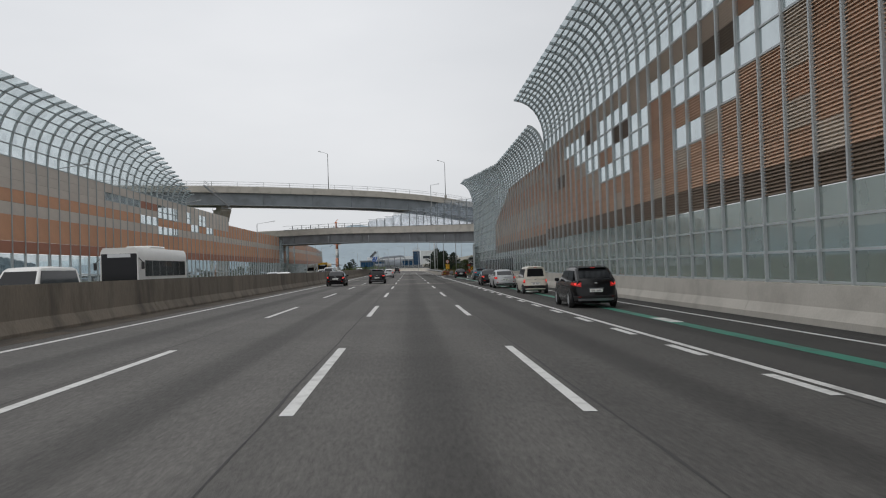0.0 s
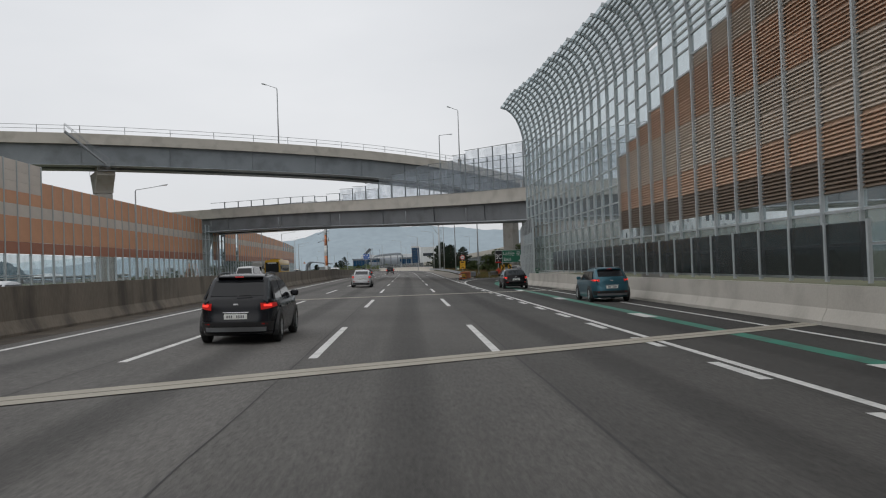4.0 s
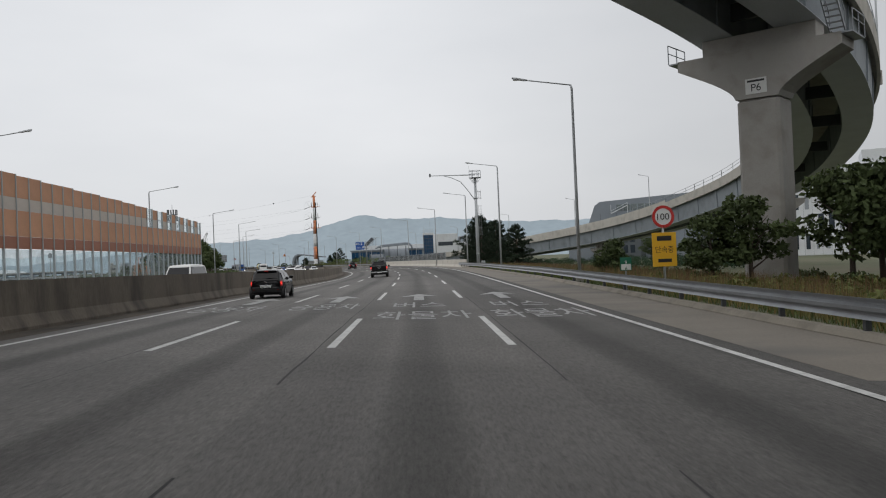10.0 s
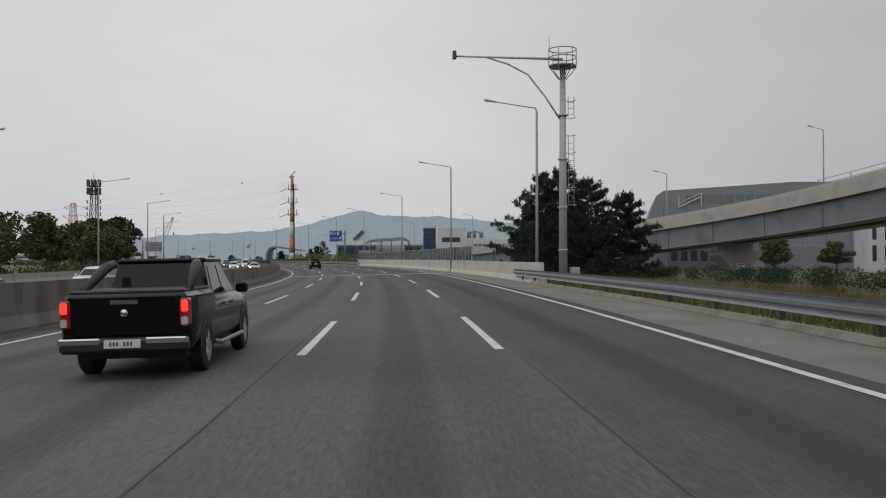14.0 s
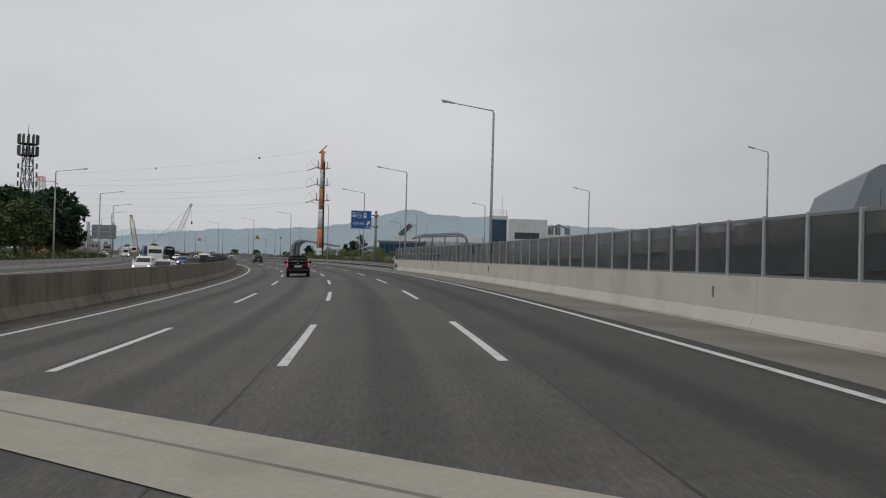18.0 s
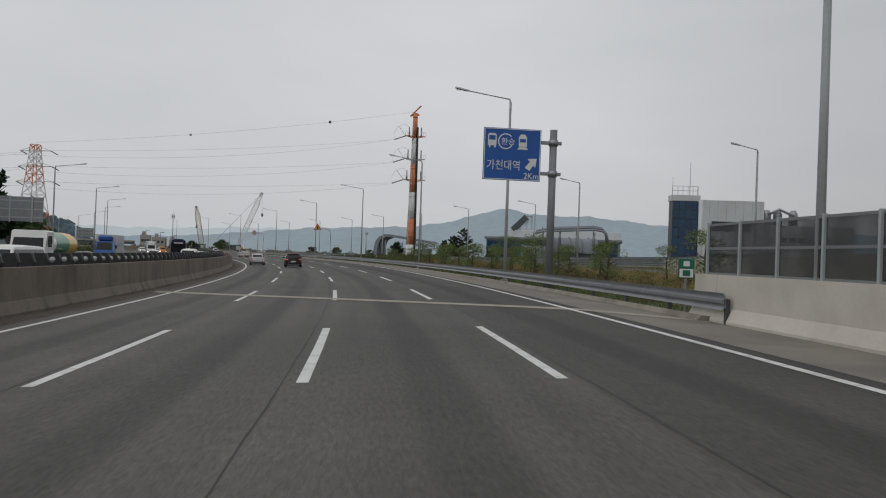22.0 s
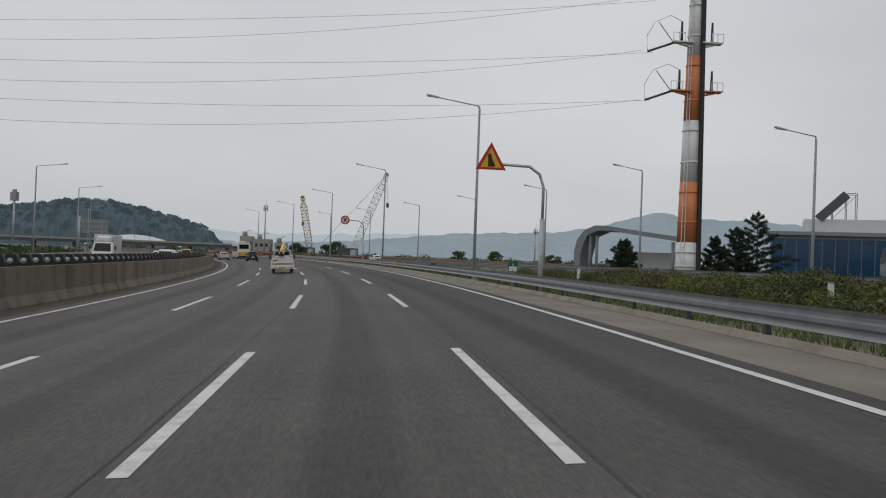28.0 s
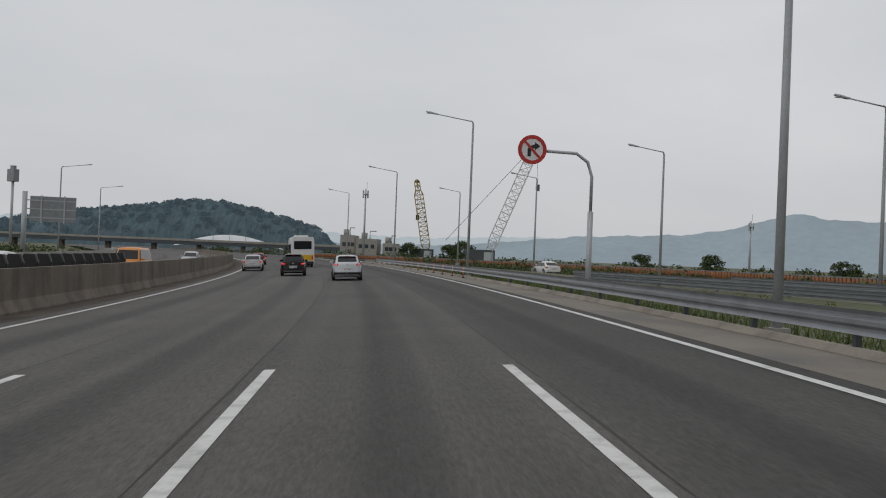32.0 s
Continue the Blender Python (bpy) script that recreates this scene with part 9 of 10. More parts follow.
# ---- side road and its rails ----
M["side_wall"] = material("edge_wall_green_grey", (0.2, 0.26, 0.27), 0.7, vary=0.12, scale=0.6, fine=12, dirt=(0.12, 0.14, 0.14), dirt_scale=0.5, dirt_amount=0.5)
M["straw_bed"] = material("straw_bed", (0.2, 0.14, 0.055), 0.95, vary=0.4, scale=1.5, fine=18, bump=0.6, dirt=(0.1, 0.1, 0.05), dirt_scale=0.8, dirt_amount=0.8)
def side_u(s):
    return float(np.interp(s, (470, 505, 536, 565, 590, 615, 639, 664, 687, 709, 740, 800), (33.8, 29.8, 26.6, 26.8, 28.0, 27.4, 26.0, 25.2, 23.2, 20.6, 17.5, 14.0)))


def side_z(s):
    """Height of the slip road, coming down off the ramp."""
    return float(np.interp(s, (480, 500, 540, 600, 700, 760), (2.2, 1.4, 0.9, 0.6, 0.15, 0.0)))


side_road = tagged(new("side_road", joined("side_road", [sweep_data([(-3.6, -1.5), (-3.6, 0.1), (3.6, 0.1), (3.6, -1.5)], [(Vector((o.x, o.y, side_z(490 + 310 * i / 52))), a, b) for i, (o, a, b) in enumerate(along(490, 800, lambda s: side_u(s) + 0.5, 5.97))])], M["shoulder"])), "grey slip road joining from the side", "road", kind="structure")
guard_rail("galvanised double guard rail of the joining road", 490, 706, lambda s: side_u(s) - 4.0, side=-1, step=6.0, level=side_z)
guard_rail("outer galvanised guard rail of the joining road", 490, 700, lambda s: side_u(s) + 4.6, side=-1, step=6.0, level=side_z)
barrier("side_road_wall", "low grey-green edge wall of the joining road", 490, 596, lambda s: side_u(s) - 4.3, 1.1, "side_wall", 10)
rows_ = thing("field_rows", "straw-yellow field rows on the verge", "field", kind="structure")
for k in range(10):
    part("field_row", joined("field_row", [sweep_data([(-0.5, -0.3), (0.5, -0.3), (0.28, 0.24), (-0.28, 0.24)], along(486, 584, lambda s: 13.4 + k * 0.85, 3.0, verge_h(500, 3.95 + k * 0.85) + 0.02))], M["straw_bed"]), parent=rows_)
ob_ = thing("roller_barrier", "row of brown-orange safety rollers between steel rails", "barrier", kind="structure")
M["orange_faded"] = material("faded_orange_plastic", (0.33, 0.125, 0.045), 0.55, vary=0.25, scale=1.2, fine=10, dirt=(0.16, 0.1, 0.06), dirt_scale=1.0, dirt_amount=0.6, objects=0.4, islands=0.3)
rollers = joined("roller_section", [tube_data([(0, 0.25 + 0.5 * k, z) for z in (0.1, 0.14, 0.5, 0.86, 0.9)], [0.13, 0.21, 0.18, 0.21, 0.13], 10) for k in range(4)], M["orange_faded"], True)
roller_rails = joined("roller_rail", [box_data(-0.14, 0.14, 0, 2.0, 0.0, 0.09), box_data(-0.14, 0.14, 0, 2.0, 0.91, 1.02)], M["steel"])


def roller_u(s):
    return float(np.interp(s, (690, 700, 715, 759, 781, 796, 852), (55, 53, 50.8, 45.3, 35.6, 30, 6.6)))


for k in range(78):
    s = 694 + k * 2.0
    sec = part("roller_section", rollers, parent=ob_, at=at_road(s, roller_u(s), 0.25, math.degrees(math.atan2(roller_u(s) - roller_u(s + 2), 2.0)), True))
    part("roller_rail", roller_rails, parent=sec)


def tanker(label, m):
    """Three-axle tank lorry with a green and yellow tank."""
    top = thing("tank_truck", label, "truck", "oncoming traffic", at=m)
    P = PAINT["white"]
    part("cab", soft(mesh_from("cab", *loft([[(w, y, 0.6), (w, y, z - 0.1), (w - 0.15, y, z), (-w + 0.15, y, z), (-w, y, z - 0.1), (-w, y, 0.6)] for y, w, z in ((2.6, 1.2, 3.0), (4.3, 1.22, 3.0), (4.75, 1.18, 1.7), (4.85, 1.15, 1.4))]), P), 35), parent=top)
    part("windscreen", mesh_from("windscreen", [(-1.05, 4.74, 1.78), (1.05, 4.74, 1.78), (0.98, 4.36, 2.8), (-0.98, 4.36, 2.8)], [(0, 1, 2, 3)], M["car_glass"]), parent=top)
    for y0, y1, c in ((-4.6, -2.2, "yellow"), (-2.2, 1.6, "green"), (1.6, 2.4, "white")):
        part("tank_section", soft(mesh_from("tank_section", *loft([[(1.18 * math.cos(a), y, 2.0 + 0.95 * math.sin(a)) for a in np.linspace(0, 2 * math.pi, 17)[:-1]] for y in (y0, y1)]), PAINT[c]), 40), parent=top)
    part("chassis", boxed(-0.5, 0.5, -4.5, 4.2, 0.6, 1.0), M["black"], top)
    part("front_bumper", boxed(-1.2, 1.2, 4.7, 4.95, 0.4, 0.85, bevel=0.05), P, top)
    part("side_lettering", boxed(1.17, 1.19, -1.4, 0.8, 1.8, 2.2), M["sign_white"], top)
    for sgn in (-1, 1):
        part("headlight", boxed(sgn * 0.9 - 0.2, sgn * 0.9 + 0.2, 4.9, 4.98, 0.6, 0.8), M["headlight"], top)
        part("mirror", boxed(sgn * 1.4 - 0.1, sgn * 1.4 + 0.1, 4.4, 4.55, 1.9, 2.5, bevel=0.03), M["black"], top)
        part("side_window", boxed(sgn * 1.215 - 0.012, sgn * 1.215 + 0.012, 3.1, 4.1, 1.8, 2.6), M["car_glass"], top)
        for y in (-3.6, -2.3, 3.4):
            wheel(top, sgn * 1.0, y, 0.5, 0.3, sgn)


tanker("white tank lorry with a green and yellow tank", here(508.0, -22.9, 180))

# ---- plants ----
def leaf_material(name, color, vary=0.45):
    m = material(name, color, 0.7, vary=vary, scale=0.5, fine=6, islands=0.9, spec=0.25)
    b = m.node_tree.nodes["Principled BSDF"]
    b.inputs["Subsurface Weight"].default_value = 0.0
    return m


M["leaf"] = leaf_material("leaf_green", (0.068, 0.092, 0.034))
M["leaf_young"] = leaf_material("leaf_young_green", (0.125, 0.165, 0.05))
M["leaf_light"] = leaf_material("leaf_yellow_green", (0.125, 0.14, 0.042))
M["leaf_dark"] = leaf_material("leaf_dark_green", (0.026, 0.055, 0.024))
M["needle"] = leaf_material("pine_needles", (0.022, 0.036, 0.02))
M["straw"] = leaf_material("dry_grass", (0.25, 0.19, 0.075), 0.35)
M["russet"] = leaf_material("russet_grass", (0.16, 0.09, 0.05), 0.4)
M["grass"] = leaf_material("grass_green", (0.1, 0.13, 0.045), 0.4)
M["bark"] = material("bark", (0.09, 0.07, 0.055), 0.9, vary=0.3, scale=3, fine=20, bump=0.5)


def leaves_mesh(name, clumps, count, size, mat, seed, thin=1.0, droop=0.0):
    """Many small leaf blades scattered through ellipsoid clumps (x, y, z, rx, ry, rz)."""
    g = np.random.default_rng(seed)
    c = np.array(clumps, float)
    vol = (c[:, 3] * c[:, 4] * c[:, 5]) ** 0.67
    pick = g.choice(len(c), count, p=vol / vol.sum())
    d = g.normal(size=(count, 3))
    d /= np.linalg.norm(d, axis=1)[:, None]
    rad = g.uniform(0.35, 1.08, count) ** 0.6
    p = c[pick, :3] + d * c[pick, 3:] * rad[:, None]
    a = g.normal(size=(count, 3))
    a[:, 2] -= droop
    a /= np.linalg.norm(a, axis=1)[:, None]
    b = np.cross(a, g.normal(size=(count, 3)))
    b /= np.linalg.norm(b, axis=1)[:, None] + 1e-9
    sz = size * g.uniform(0.6, 1.4, count)[:, None]
    v = np.stack([p - a * sz * 0.5, p + b * sz * 0.28 * thin, p + a * sz * 0.5, p - b * sz * 0.28 * thin], 1).reshape(-1, 3)
    me = bpy.data.meshes.new(name)
    me.vertices.add(count * 4)
    me.vertices.foreach_set("co", v.ravel())
    me.loops.add(count * 4)
    me.loops.foreach_set("vertex_index", np.arange(count * 4))
    me.polygons.add(count)
    me.polygons.foreach_set("loop_start", np.arange(count) * 4)
    me.polygons.foreach_set("loop_total", np.full(count, 4))
    me.update()
    me.validate()
    me.materials.append(mat)
    return me


def broad_crown(seed, mat, n=1500, size=0.34):
    r = random.Random(seed)
    cl = []
    for k in range(15):
        z = r.uniform(0.35, 0.95)
        w = 0.33 * math.sin(math.pi * min(1, (1.08 - z) * 1.15)) ** 0.7
        a = r.uniform(0, 6.28)
        q = r.uniform(0.3, 1.0) * w
        e = r.uniform(0.08, 0.15)
        cl.append((q * math.cos(a), q * math.sin(a), z, e * 1.2, e * 1.2, e * 0.9))
    return leaves_mesh("crown", [tuple(v * 6 for v in c) for c in cl], n, size, mat, seed)


def trunk_mesh(seed, mat, limbs=6):
    r = random.Random(seed)
    pieces = [tube_data([(0, 0, -0.2), (0.05, 0.03, 1.6), (-0.04, 0.08, 3.4), (0.02, 0, 5.0)], [0.16, 0.12, 0.08, 0.03], 7)]
    for k in range(limbs):
        z = 1.5 + 0.5 * k
        a = r.uniform(0, 6.28)
        l = r.uniform(0.8, 1.5)
        pieces.append(tube_data([(0, 0, z), (l * 0.5 * math.cos(a), l * 0.5 * math.sin(a), z + 0.5), (l * math.cos(a), l * math.sin(a), z + 1.1)], [0.06, 0.04, 0.015], 5))
    return joined("trunk", pieces, mat, True)


CROWNS = {k: [broad_crown(20 + i + 10 * j, M[mt], n, sz) for i in range(3)] for j, (k, mt, n, sz) in enumerate((("leaf", "leaf", 2200, 0.36), ("dark", "leaf_dark", 2400, 0.42), ("light", "leaf_young", 2300, 0.14)))}
TRUNKS = [trunk_mesh(60 + i, M["bark"]) for i in range(3)]
rt = random.Random(11)


def tree(p, h, kind="leaf", wide=1.0, label="leafy green roadside tree", group="roadside trees"):
    k = rt.randrange(3)
    s = h / 6.0
    m = Matrix.LocRotScale(Vector(p), Euler((0, 0, rt.uniform(0, 6.28))), Vector((s * wide, s * wide, s)))
    top = thing("tree", label, "tree", group, at=m)
    part("trunk", TRUNKS[k], parent=top)
    part("crown", CROWNS[kind][k], parent=top)


def pine(p, h, seed, label="dark green pine tree with layered branches"):
    r = random.Random(seed)
    top = thing("pine_tree", label, "tree", "pine trees", at=Matrix.Translation(p))
    pieces = [tube_data([(0, 0, -0.3), (0.1, 0.05, h * 0.5), (0, 0, h * 0.97)], [0.2, 0.14, 0.03], 8)]
    cl = []
    n = 46
    for k in range(n):
        t = 0.1 + 0.9 * k / n
        z = h * t
        l = h * 0.46 * (1 - t) ** 0.75 * r.uniform(0.5, 1.2) + 0.35
        a = k * 2.4 + r.uniform(-0.5, 0.5)
        rise = r.uniform(0.12, 0.4) * l
        ex, ey = l * math.cos(a), l * math.sin(a)
        pieces.append(tube_data([(0, 0, z), (ex * 0.6, ey * 0.6, z + rise * 0.4), (ex, ey, z + rise)], [0.06, 0.04, 0.012], 5))
        for q in (0.4, 0.6, 0.8, 1.0):
            w = (0.2 + 0.13 * l) * r.uniform(0.7, 1.2)
            side = r.uniform(-0.3, 0.3) * l
            cl.append((ex * q - math.sin(a) * side * q, ey * q + math.cos(a) * side * q, z + rise * q * q + 0.08, w, w, 0.2))
        cl.append((ex * 1.06, ey * 1.06, z + rise + 0.22, 0.13, 0.13, 0.3))
    part("trunk", joined("trunk", pieces, M["bark"], True), parent=top)
    part("crown", leaves_mesh("crown", cl, 15000, 0.46, M["needle"], seed, 0.26, -0.9), parent=top)


for i, (s, u, h) in enumerate(((337, 13.6, 9.6), (342, 17.0, 9.0), (349, 14.8, 10.2), (356, 18.5, 9.4), (346, 21.5, 8.2), (364, 17.5, 8.0))):
    pine(rpw(s, u, -1.0), h, 70 + i)
for i, (x, y, h) in enumerate(((-49.5, 696, 9.0), (-46.3, 697, 11.6), (-52.5, 699, 7.6), (-33, 640, 5.0), (-66, 690, 6.5))):
    pine((x, y, -1.2), h, 90 + i, "garden pine tree by the station")
# broadleaved trees: behind the pier, along the verge, and on the far side
for x, y, h in ((16.0, 238, 4.6), (18.6, 239, 5.6), (24.0, 238.5, 6.6), (26.5, 240, 7.0), (29, 243, 6.5), (14.2, 254, 3.6)):
    tree((x, y, -1.0), h, "leaf", 1.1)
for k in range(28):
    s = 479 + k * 3.15 + rt.uniform(-0.8, 0.8)
    u = rt.uniform(12.0, 13.4) if k % 2 else rt.uniform(15.0, 18.5)
    tree(rpw(s, u, road_z(s, 9.75) + verge_h(s, u - 9.75) - 0.05), rt.uniform(2.2, 3.3) + (0.45 if 508 < s < 530 else 0.0), "light", 1.35, "slender young tree with thin yellow-green leaves", "young verge trees")
for s, u, h in ((544, -43, 15), (553, -47, 13.5), (560, -42, 12), (530, -48, 14), (520, -45, 11), (500, -47, 10), (488, -43, 9), (470, -46, 10), (455, -42, 8.5), (440, -45, 9.5), (425, -42, 9), (410, -44, 8), (395, -41, 9), (380, -43, 8.5), (366, -40, 8), (352, -42, 9), (575, -45, 10), (592, -43, 8), (612, -46, 7.5), (640, -44, 6.5), (668, -47, 7), (700, -46, 6.5)):
    tree(rpw(s, u, -1.3), h, "dark" if h > 11 else "leaf", 1.2, "full green tree beyond the opposite carriageway", "trees on the far side")
for x, y, h in ((-196, 830, 6), (-172, 806, 5.5), (-183, 836, 7), (-70, 720, 4.5), (-112, 790, 5), (-90, 760, 4.5), (-130, 815, 5), (66, 428, 6.5), (74, 420, 6.0), (70, 436, 6)):
    tree((x, y, -1.3), h, "leaf", 1.3, "rounded green tree by the buildings", "trees by the buildings")


def scrub(name, label, spots, count, size, mat, seed, thin=1.0, droop=0.0):
    return tagged(new(name, leaves_mesh(name, spots, count, size, mat, seed, thin, droop)), label, "bushes", kind="stuff")


def spots_along(s0, s1, u0, u1, step, r0, r1, z, seed, hz=0.8):
    g = random.Random(seed)
    out = []
    s = s0
    while s < s1:
        a, b = (u0(s) if callable(u0) else u0), (u1(s) if callable(u1) else u1)
        r = g.uniform(r0, r1)
        u = g.uniform(a, b)
        p = rpw(s, u, z)
        if 9.7 < u < 25:
            d = u - 9.75
            p.z = road_z(s, 9.75) + verge_h(s, d) - 0.1
        out.append((p.x, p.y, p.z + r * hz * 0.5, r, r, r * hz))
        s += g.uniform(0.5, 1.5) * step
    return out


def gore_edge(s):
    return max(11.0, min(24.0, ramp_left(s) - 2.2))


scrub("bushes", "dense green bushes behind the exit sign", spots_along(212, 240, 12.0, gore_edge, 0.4, 0.4, 0.85, -0.8, 1), 16000, 0.22, M["leaf_light"], 3)
scrub("bushes", "pale green scrub on the verge", spots_along(202, 330, 11.0, 16.5, 0.45, 0.16, 0.45, -0.4, 2), 30000, 0.16, M["leaf_light"], 4)
scrub("bushes", "mixed green scrub below the ramp", spots_along(236, 322, 16, 26, 0.9, 0.3, 0.95, -1.3, 5), 30000, 0.24, M["leaf"], 6)
scrub("bushes", "low weeds under the descending ramp", spots_along(322, 460, 17, 40, 0.9, 0.2, 0.5, -1.4, 6), 16000, 0.2, M["leaf_light"], 7)
scrub("bushes", "dark hedge along the side road", spots_along(300, 470, 40, 52, 0.8, 0.5, 1.5, -0.8, 7), 40000, 0.22, M["leaf_dark"], 8)
M["leaf_olive"] = leaf_material("leaf_olive_brown", (0.1, 0.088, 0.038))
scrub("bushes", "olive-green scrub on the wide verge", spots_along(572, 626, 12.0, lambda s: min(24, side_u(max(s, 545)) - 5.5), 0.5, 0.3, 0.7, -0.5, 9), 70000, 0.1, M["leaf_olive"], 10)
scrub("bushes", "yellow-green shrubs on the wide verge", spots_along(464, 618, 11.0, lambda s: min(20, side_u(max(s, 545)) - 6), 0.45, 0.25, 0.65, -0.4, 11), 70000, 0.1, M["leaf_light"], 12)
scrub("bushes", "olive-brown shrubs between the young trees", spots_along(470, 566, 11.5, 17.5, 0.7, 0.3, 0.8, -0.4, 21), 55000, 0.1, M["leaf_olive"], 22)
for mt, sd, cnt in (("leaf", 61, 90000), ("leaf_light", 62, 130000), ("leaf_olive", 66, 90000)):
    sp_ = [(x, y, z + 0.12, a, b, c) for x, y, z, a, b, c in spots_along(566, 620, 11.6 + 1.5, lambda s: side_u(s) - 6.0, 0.4, 0.3, 0.95, -0.4, sd)]
    scrub("bushes", "thick yellow-green bushes on the wide verge", sp_, cnt, 0.1, M[mt], sd + 5)
scrub("bushes", "low green weeds between the two guard rails", spots_along(618, 720, 10.6, lambda s: side_u(s) - 5.0, 0.35, 0.15, 0.4, -0.4, 63), 26000, 0.08, M["leaf_light"], 64)
scrub("bushes", "single leafy bush behind the guard rail", [(p.x + dx, p.y + dy, p.z + 0.5 + dz, 0.55, 0.55, 0.5) for p in (rpw(664, 15.8, -0.4),) for dx, dy, dz in ((0, 0, 0), (0.6, 0.4, -0.1), (-0.5, 0.5, 0.1), (0.1, -0.5, 0.35))], 1500, 0.2, M["leaf"], 65)
scrub("bushes", "low hedge beyond the joining road", spots_along(560, 800, lambda s: side_u(s) + 7, lambda s: side_u(s) + 24, 0.4, 0.6, 1.5, -0.6, 13), 40000, 0.36, M["leaf"], 14)
scrub("bushes", "scrub on the bank of the far carriageway", spots_along(330, 800, -46, -34, 0.5, 0.8, 1.8, -1.0, 15), 50000, 0.4, M["leaf"], 16)
scrub("bushes", "far belt of bushes round the building site", [(-300 + i * 3.0 + 0.5 * math.sin(i * 2.1), 868 - 0.35 * i + 4 * math.sin(i), 0.2, 2.6, 2.6, 1.4 + 0.9 * math.sin(i * 1.7)) for i in range(100)], 14000, 0.7, M["leaf"], 18)


def grass(name, label, s0, s1, u0, u1, count, mat, seed, h=0.45):
    """Grass blades standing on the verge."""
    g = np.random.default_rng(seed)
    s, t = g.uniform(s0, s1, count), g.uniform(0, 1, count)
    vs, fs = [], []
    for i in range(count):
        a, b = u0, (u1(s[i]) if callable(u1) else u1)
        u = a + (b - a) * t[i]
        d = u - 9.75
        p = rp(s[i], u, 0.0)
        p.z += verge_h(s[i], d)
        w, k, an = g.uniform(0.01, 0.03), h * g.uniform(0.5, 1.4), g.uniform(0, 6.28)
        dx, dy, lx, ly = w * math.cos(an), w * math.sin(an), g.normal() * 0.12, g.normal() * 0.12
        o = len(vs)
        vs += [(p.x - dx, p.y - dy, p.z - 0.05), (p.x + dx, p.y + dy, p.z - 0.05), (p.x + lx, p.y + ly, p.z + k)]
        fs.append((o, o + 1, o + 2))
    return tagged(new(name, mesh_from(name, vs, fs, mat)), label, "grass", kind="stuff")


grass("grass", "green roadside grass along the guard rail", 197, 328, 9.8, 15, 20000, M["grass"], 31, 0.3)
grass("grass", "green grass along the guard rail", 462, 760, 9.8, 13.5, 30000, M["grass"], 32, 0.26)
grass("grass", "dry yellow grass in rows on the verge", 470, 566, 13, 22, 16000, M["straw"], 33, 0.6)
grass("grass", "dry grass by the gore", 200, 240, 10.2, 14, 3000, M["straw"], 34, 0.8)
grass("grass", "tall yellow-green grass on the gore bank", 206, 330, 11, 19, 16000, M["grass"], 35, 0.75)
grass("grass", "dry straw-coloured grass on the gore bank", 203, 330, 10.8, 19, 16000, M["straw"], 36, 0.7)
grass("grass", "russet seeding grass on the bank below the ramp", 215, 318, 11.5, 20, 16000, M["russet"], 37, 0.85)

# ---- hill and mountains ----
# distance haze is painted in: bluish colour that also emits, with no real source
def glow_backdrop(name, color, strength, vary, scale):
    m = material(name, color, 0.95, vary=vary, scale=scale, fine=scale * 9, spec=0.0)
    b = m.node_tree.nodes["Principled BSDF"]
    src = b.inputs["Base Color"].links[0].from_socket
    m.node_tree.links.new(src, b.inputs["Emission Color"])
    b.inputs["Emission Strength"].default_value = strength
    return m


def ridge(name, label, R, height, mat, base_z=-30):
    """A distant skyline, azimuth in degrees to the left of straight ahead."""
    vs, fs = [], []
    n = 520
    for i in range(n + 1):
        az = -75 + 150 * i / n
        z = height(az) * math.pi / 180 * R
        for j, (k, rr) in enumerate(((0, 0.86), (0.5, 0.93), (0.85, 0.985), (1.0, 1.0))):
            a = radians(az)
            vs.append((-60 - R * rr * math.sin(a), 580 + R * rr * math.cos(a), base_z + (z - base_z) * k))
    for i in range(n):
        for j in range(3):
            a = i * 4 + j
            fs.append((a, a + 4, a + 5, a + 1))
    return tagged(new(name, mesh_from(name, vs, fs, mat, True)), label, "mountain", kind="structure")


def bump(az, c, w, h):
    return h * math.exp(-((az - c) / w) ** 2)


def rough_line(az, k):
    return 0.05 * k * math.sin(az * 2.3 + k) + 0.035 * k * math.sin(az * 5.1 + 2 * k) + 0.02 * k * math.sin(az * 11.7)


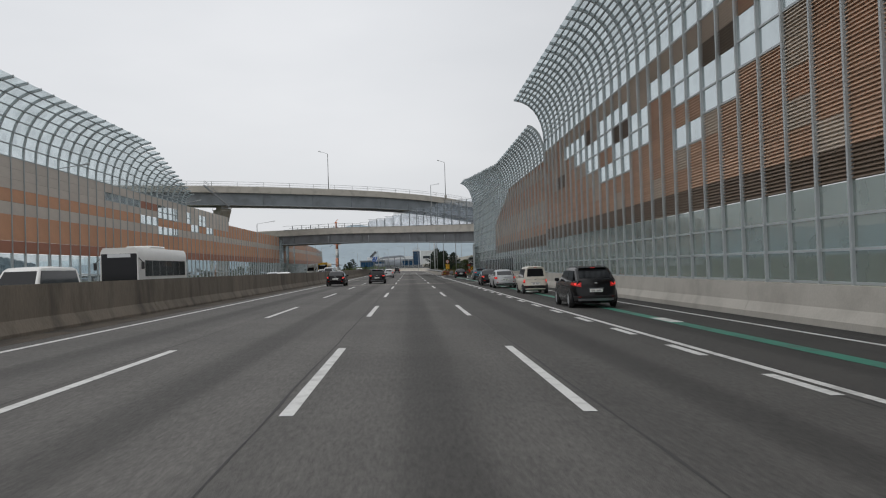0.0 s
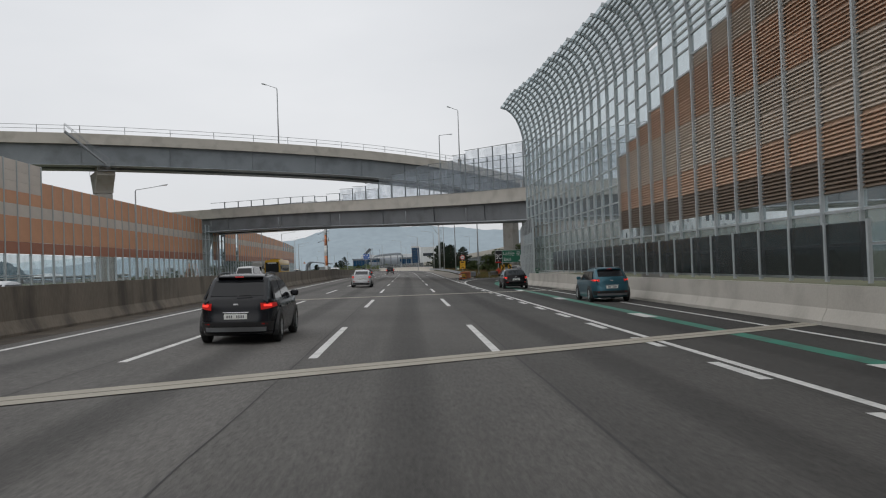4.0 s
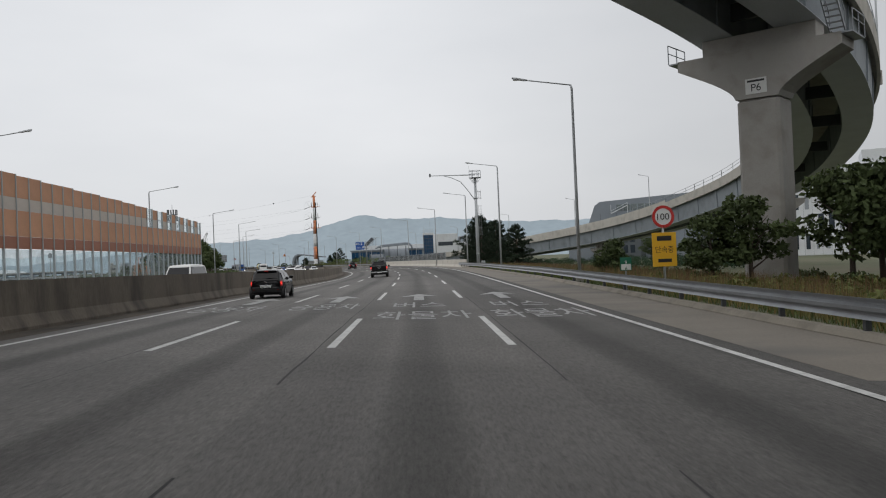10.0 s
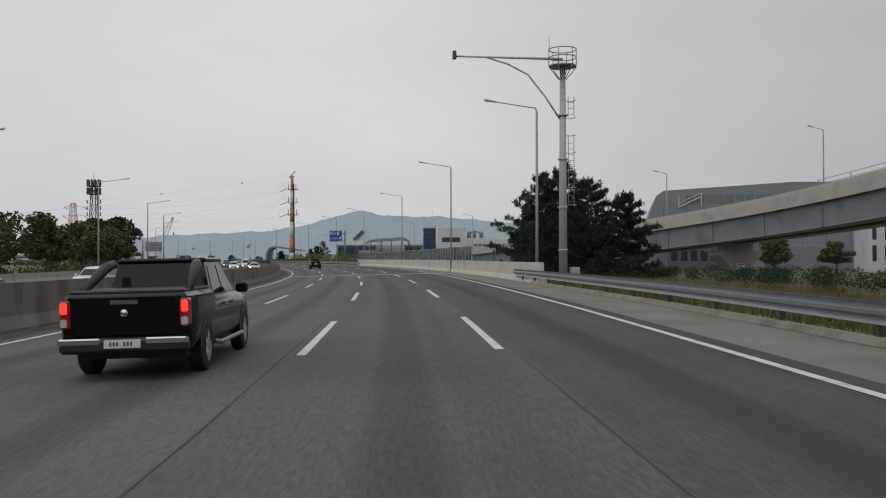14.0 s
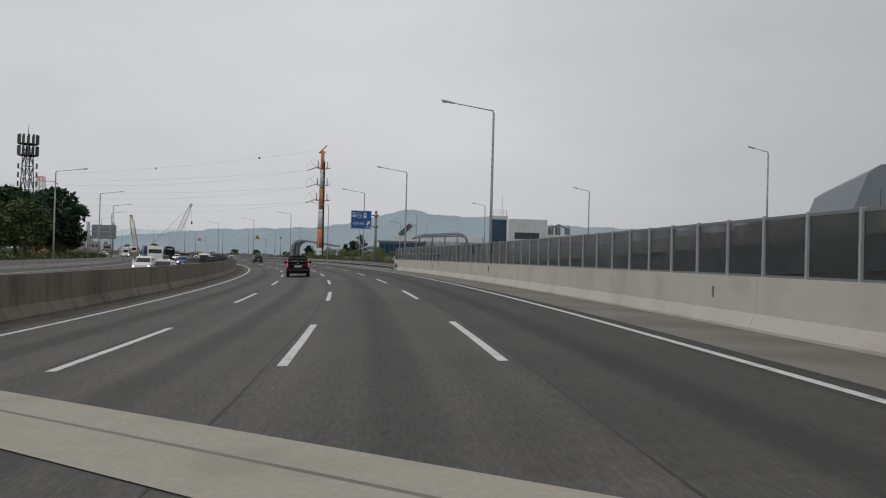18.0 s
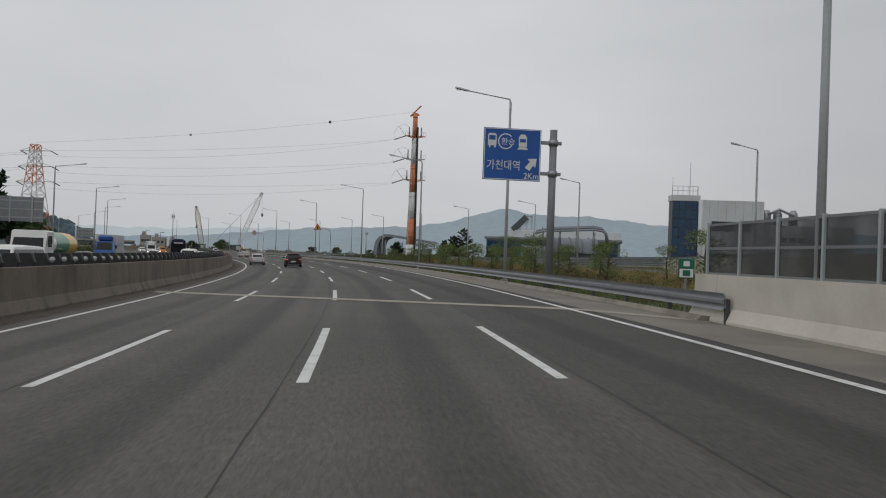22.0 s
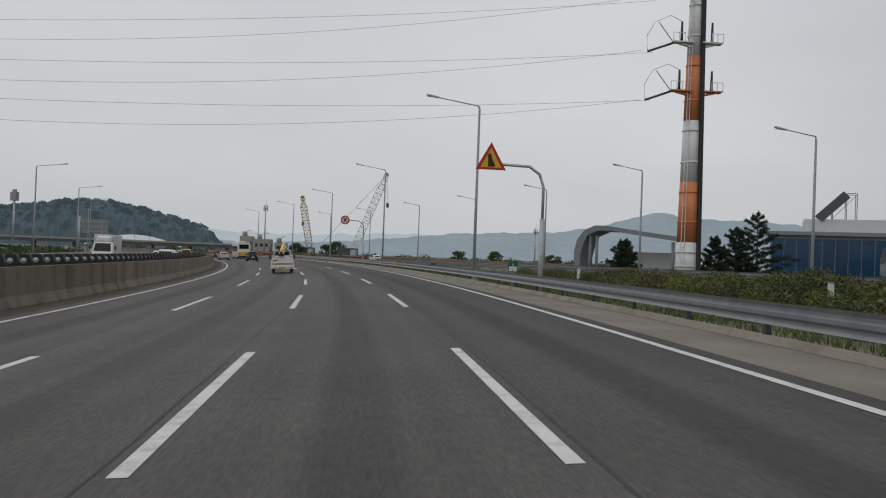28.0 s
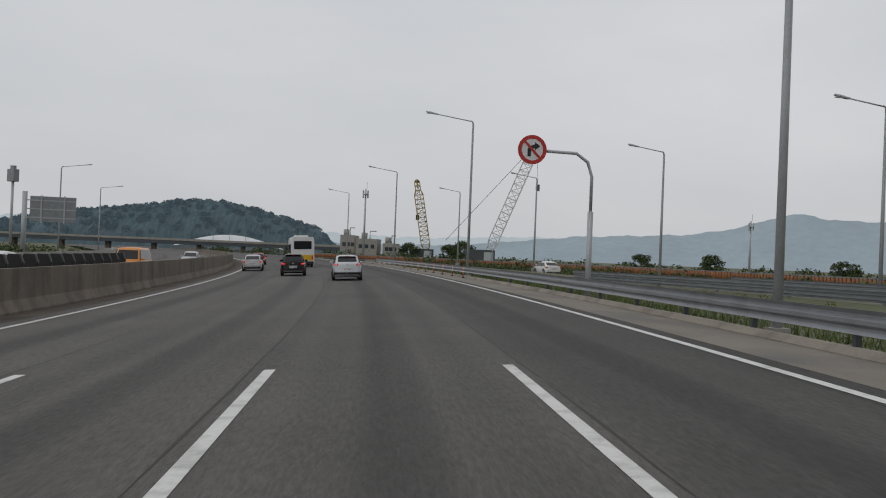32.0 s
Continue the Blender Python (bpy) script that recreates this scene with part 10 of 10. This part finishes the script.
ridge("backdrop_ridge_far", "pale blue-grey far mountain ridge with painted haze", 4600, lambda a: 1.15 + bump(a, 20, 5, 0.35) + bump(a, 46, 10, 0.5) + bump(a, -18, 12, 0.9) + bump(a, 11, 4, 0.35) + rough_line(a, 1.0), glow_backdrop("painted_haze_far", (0.3, 0.34, 0.36), 0.72, 0.03, 0.0008))
ridge("backdrop_ridge", "blue-grey mountain with painted haze and a rounded peak", 4000, lambda a: float(np.interp(a, (-60, -30, -20, -12, -7.5, -5.3, -2.6, 0, 1.5, 3, 4, 5.4, 7.6, 10, 14, 17, 20, 25, 30, 60), (1.6, 2.0, 2.3, 2.5, 2.6, 2.85, 3.1, 3.1, 3.2, 3.5, 3.4, 2.95, 2.35, 2.0, 1.8, 1.65, 1.3, 0.8, 0.6, 0.6))) + 0.7 * rough_line(a, 1.0), glow_backdrop("painted_haze_ridge", (0.18, 0.215, 0.24), 0.72, 0.09, 0.003))


def wooded_hill():
    """Rounded hill covered with tree crowns, far to the left of the bend."""
    g = random.Random(40)
    cx, cy = -80 - 950 * math.sin(radians(43.5)), 612 + 950 * math.cos(radians(43.5))
    ax = Vector((math.cos(radians(43.5)), math.sin(radians(43.5)), 0))
    ay = Vector((-ax.y, ax.x, 0))
    n, m_ = 150, 24
    vs, fs = [], []
    for j in range(m_ + 1):
        for i in range(n + 1):
            a, b = -230 + 420 * i / n, -60 + 120 * j / m_
            h = float(np.interp(a, (-230, -150, -90, -33, 0, 41, 91, 124, 158, 169, 180), (4, 22, 34, 42, 48, 53, 45, 37, 27, 14, 0))) * max(0.0, 1 - (b / 60) ** 2) ** 0.7
            h += (g.uniform(-1.6, 2.2) if h > 1 else 0)
            p = Vector((cx, cy, -2)) + ax * a + ay * b
            vs.append((p.x + g.uniform(-1, 1), p.y + g.uniform(-1, 1), p.z + h))
    for j in range(m_):
        for i in range(n):
            a = j * (n + 1) + i
            fs.append((a, a + 1, a + n + 2, a + n + 1))
    # hill and tree crowns carry the same haze tint and glow
    tagged(new("backdrop_hill", mesh_from("backdrop_hill", vs, fs, glow_backdrop("hill_woods_haze", (0.06, 0.085, 0.098), 0.55, 0.25, 0.05))), "wooded dark blue-green hill beyond the bend", "hill", kind="structure")
    spots = []
    for k in range(420):
        a = g.uniform(-200, 172)
        b = g.uniform(-58, 5)
        h = float(np.interp(a, (-230, -150, -90, -33, 0, 41, 91, 124, 158, 169, 180), (4, 22, 34, 42, 48, 53, 45, 37, 27, 14, 0))) * max(0.0, 1 - (b / 60) ** 2) ** 0.7
        p = Vector((cx, cy, -2)) + ax * a + ay * b
        r = g.uniform(2.0, 4.6)
        spots.append((p.x, p.y, p.z + h + 0.5, r, r, r * 0.8))
    tagged(new("hill_trees", leaves_mesh("hill_trees", spots, 26000, 2.4, glow_backdrop("hill_leaves_haze", (0.06, 0.085, 0.1), 0.55, 0.2, 0.2), 41)), "dense tree crowns covering the far hill", "woods", kind="stuff")


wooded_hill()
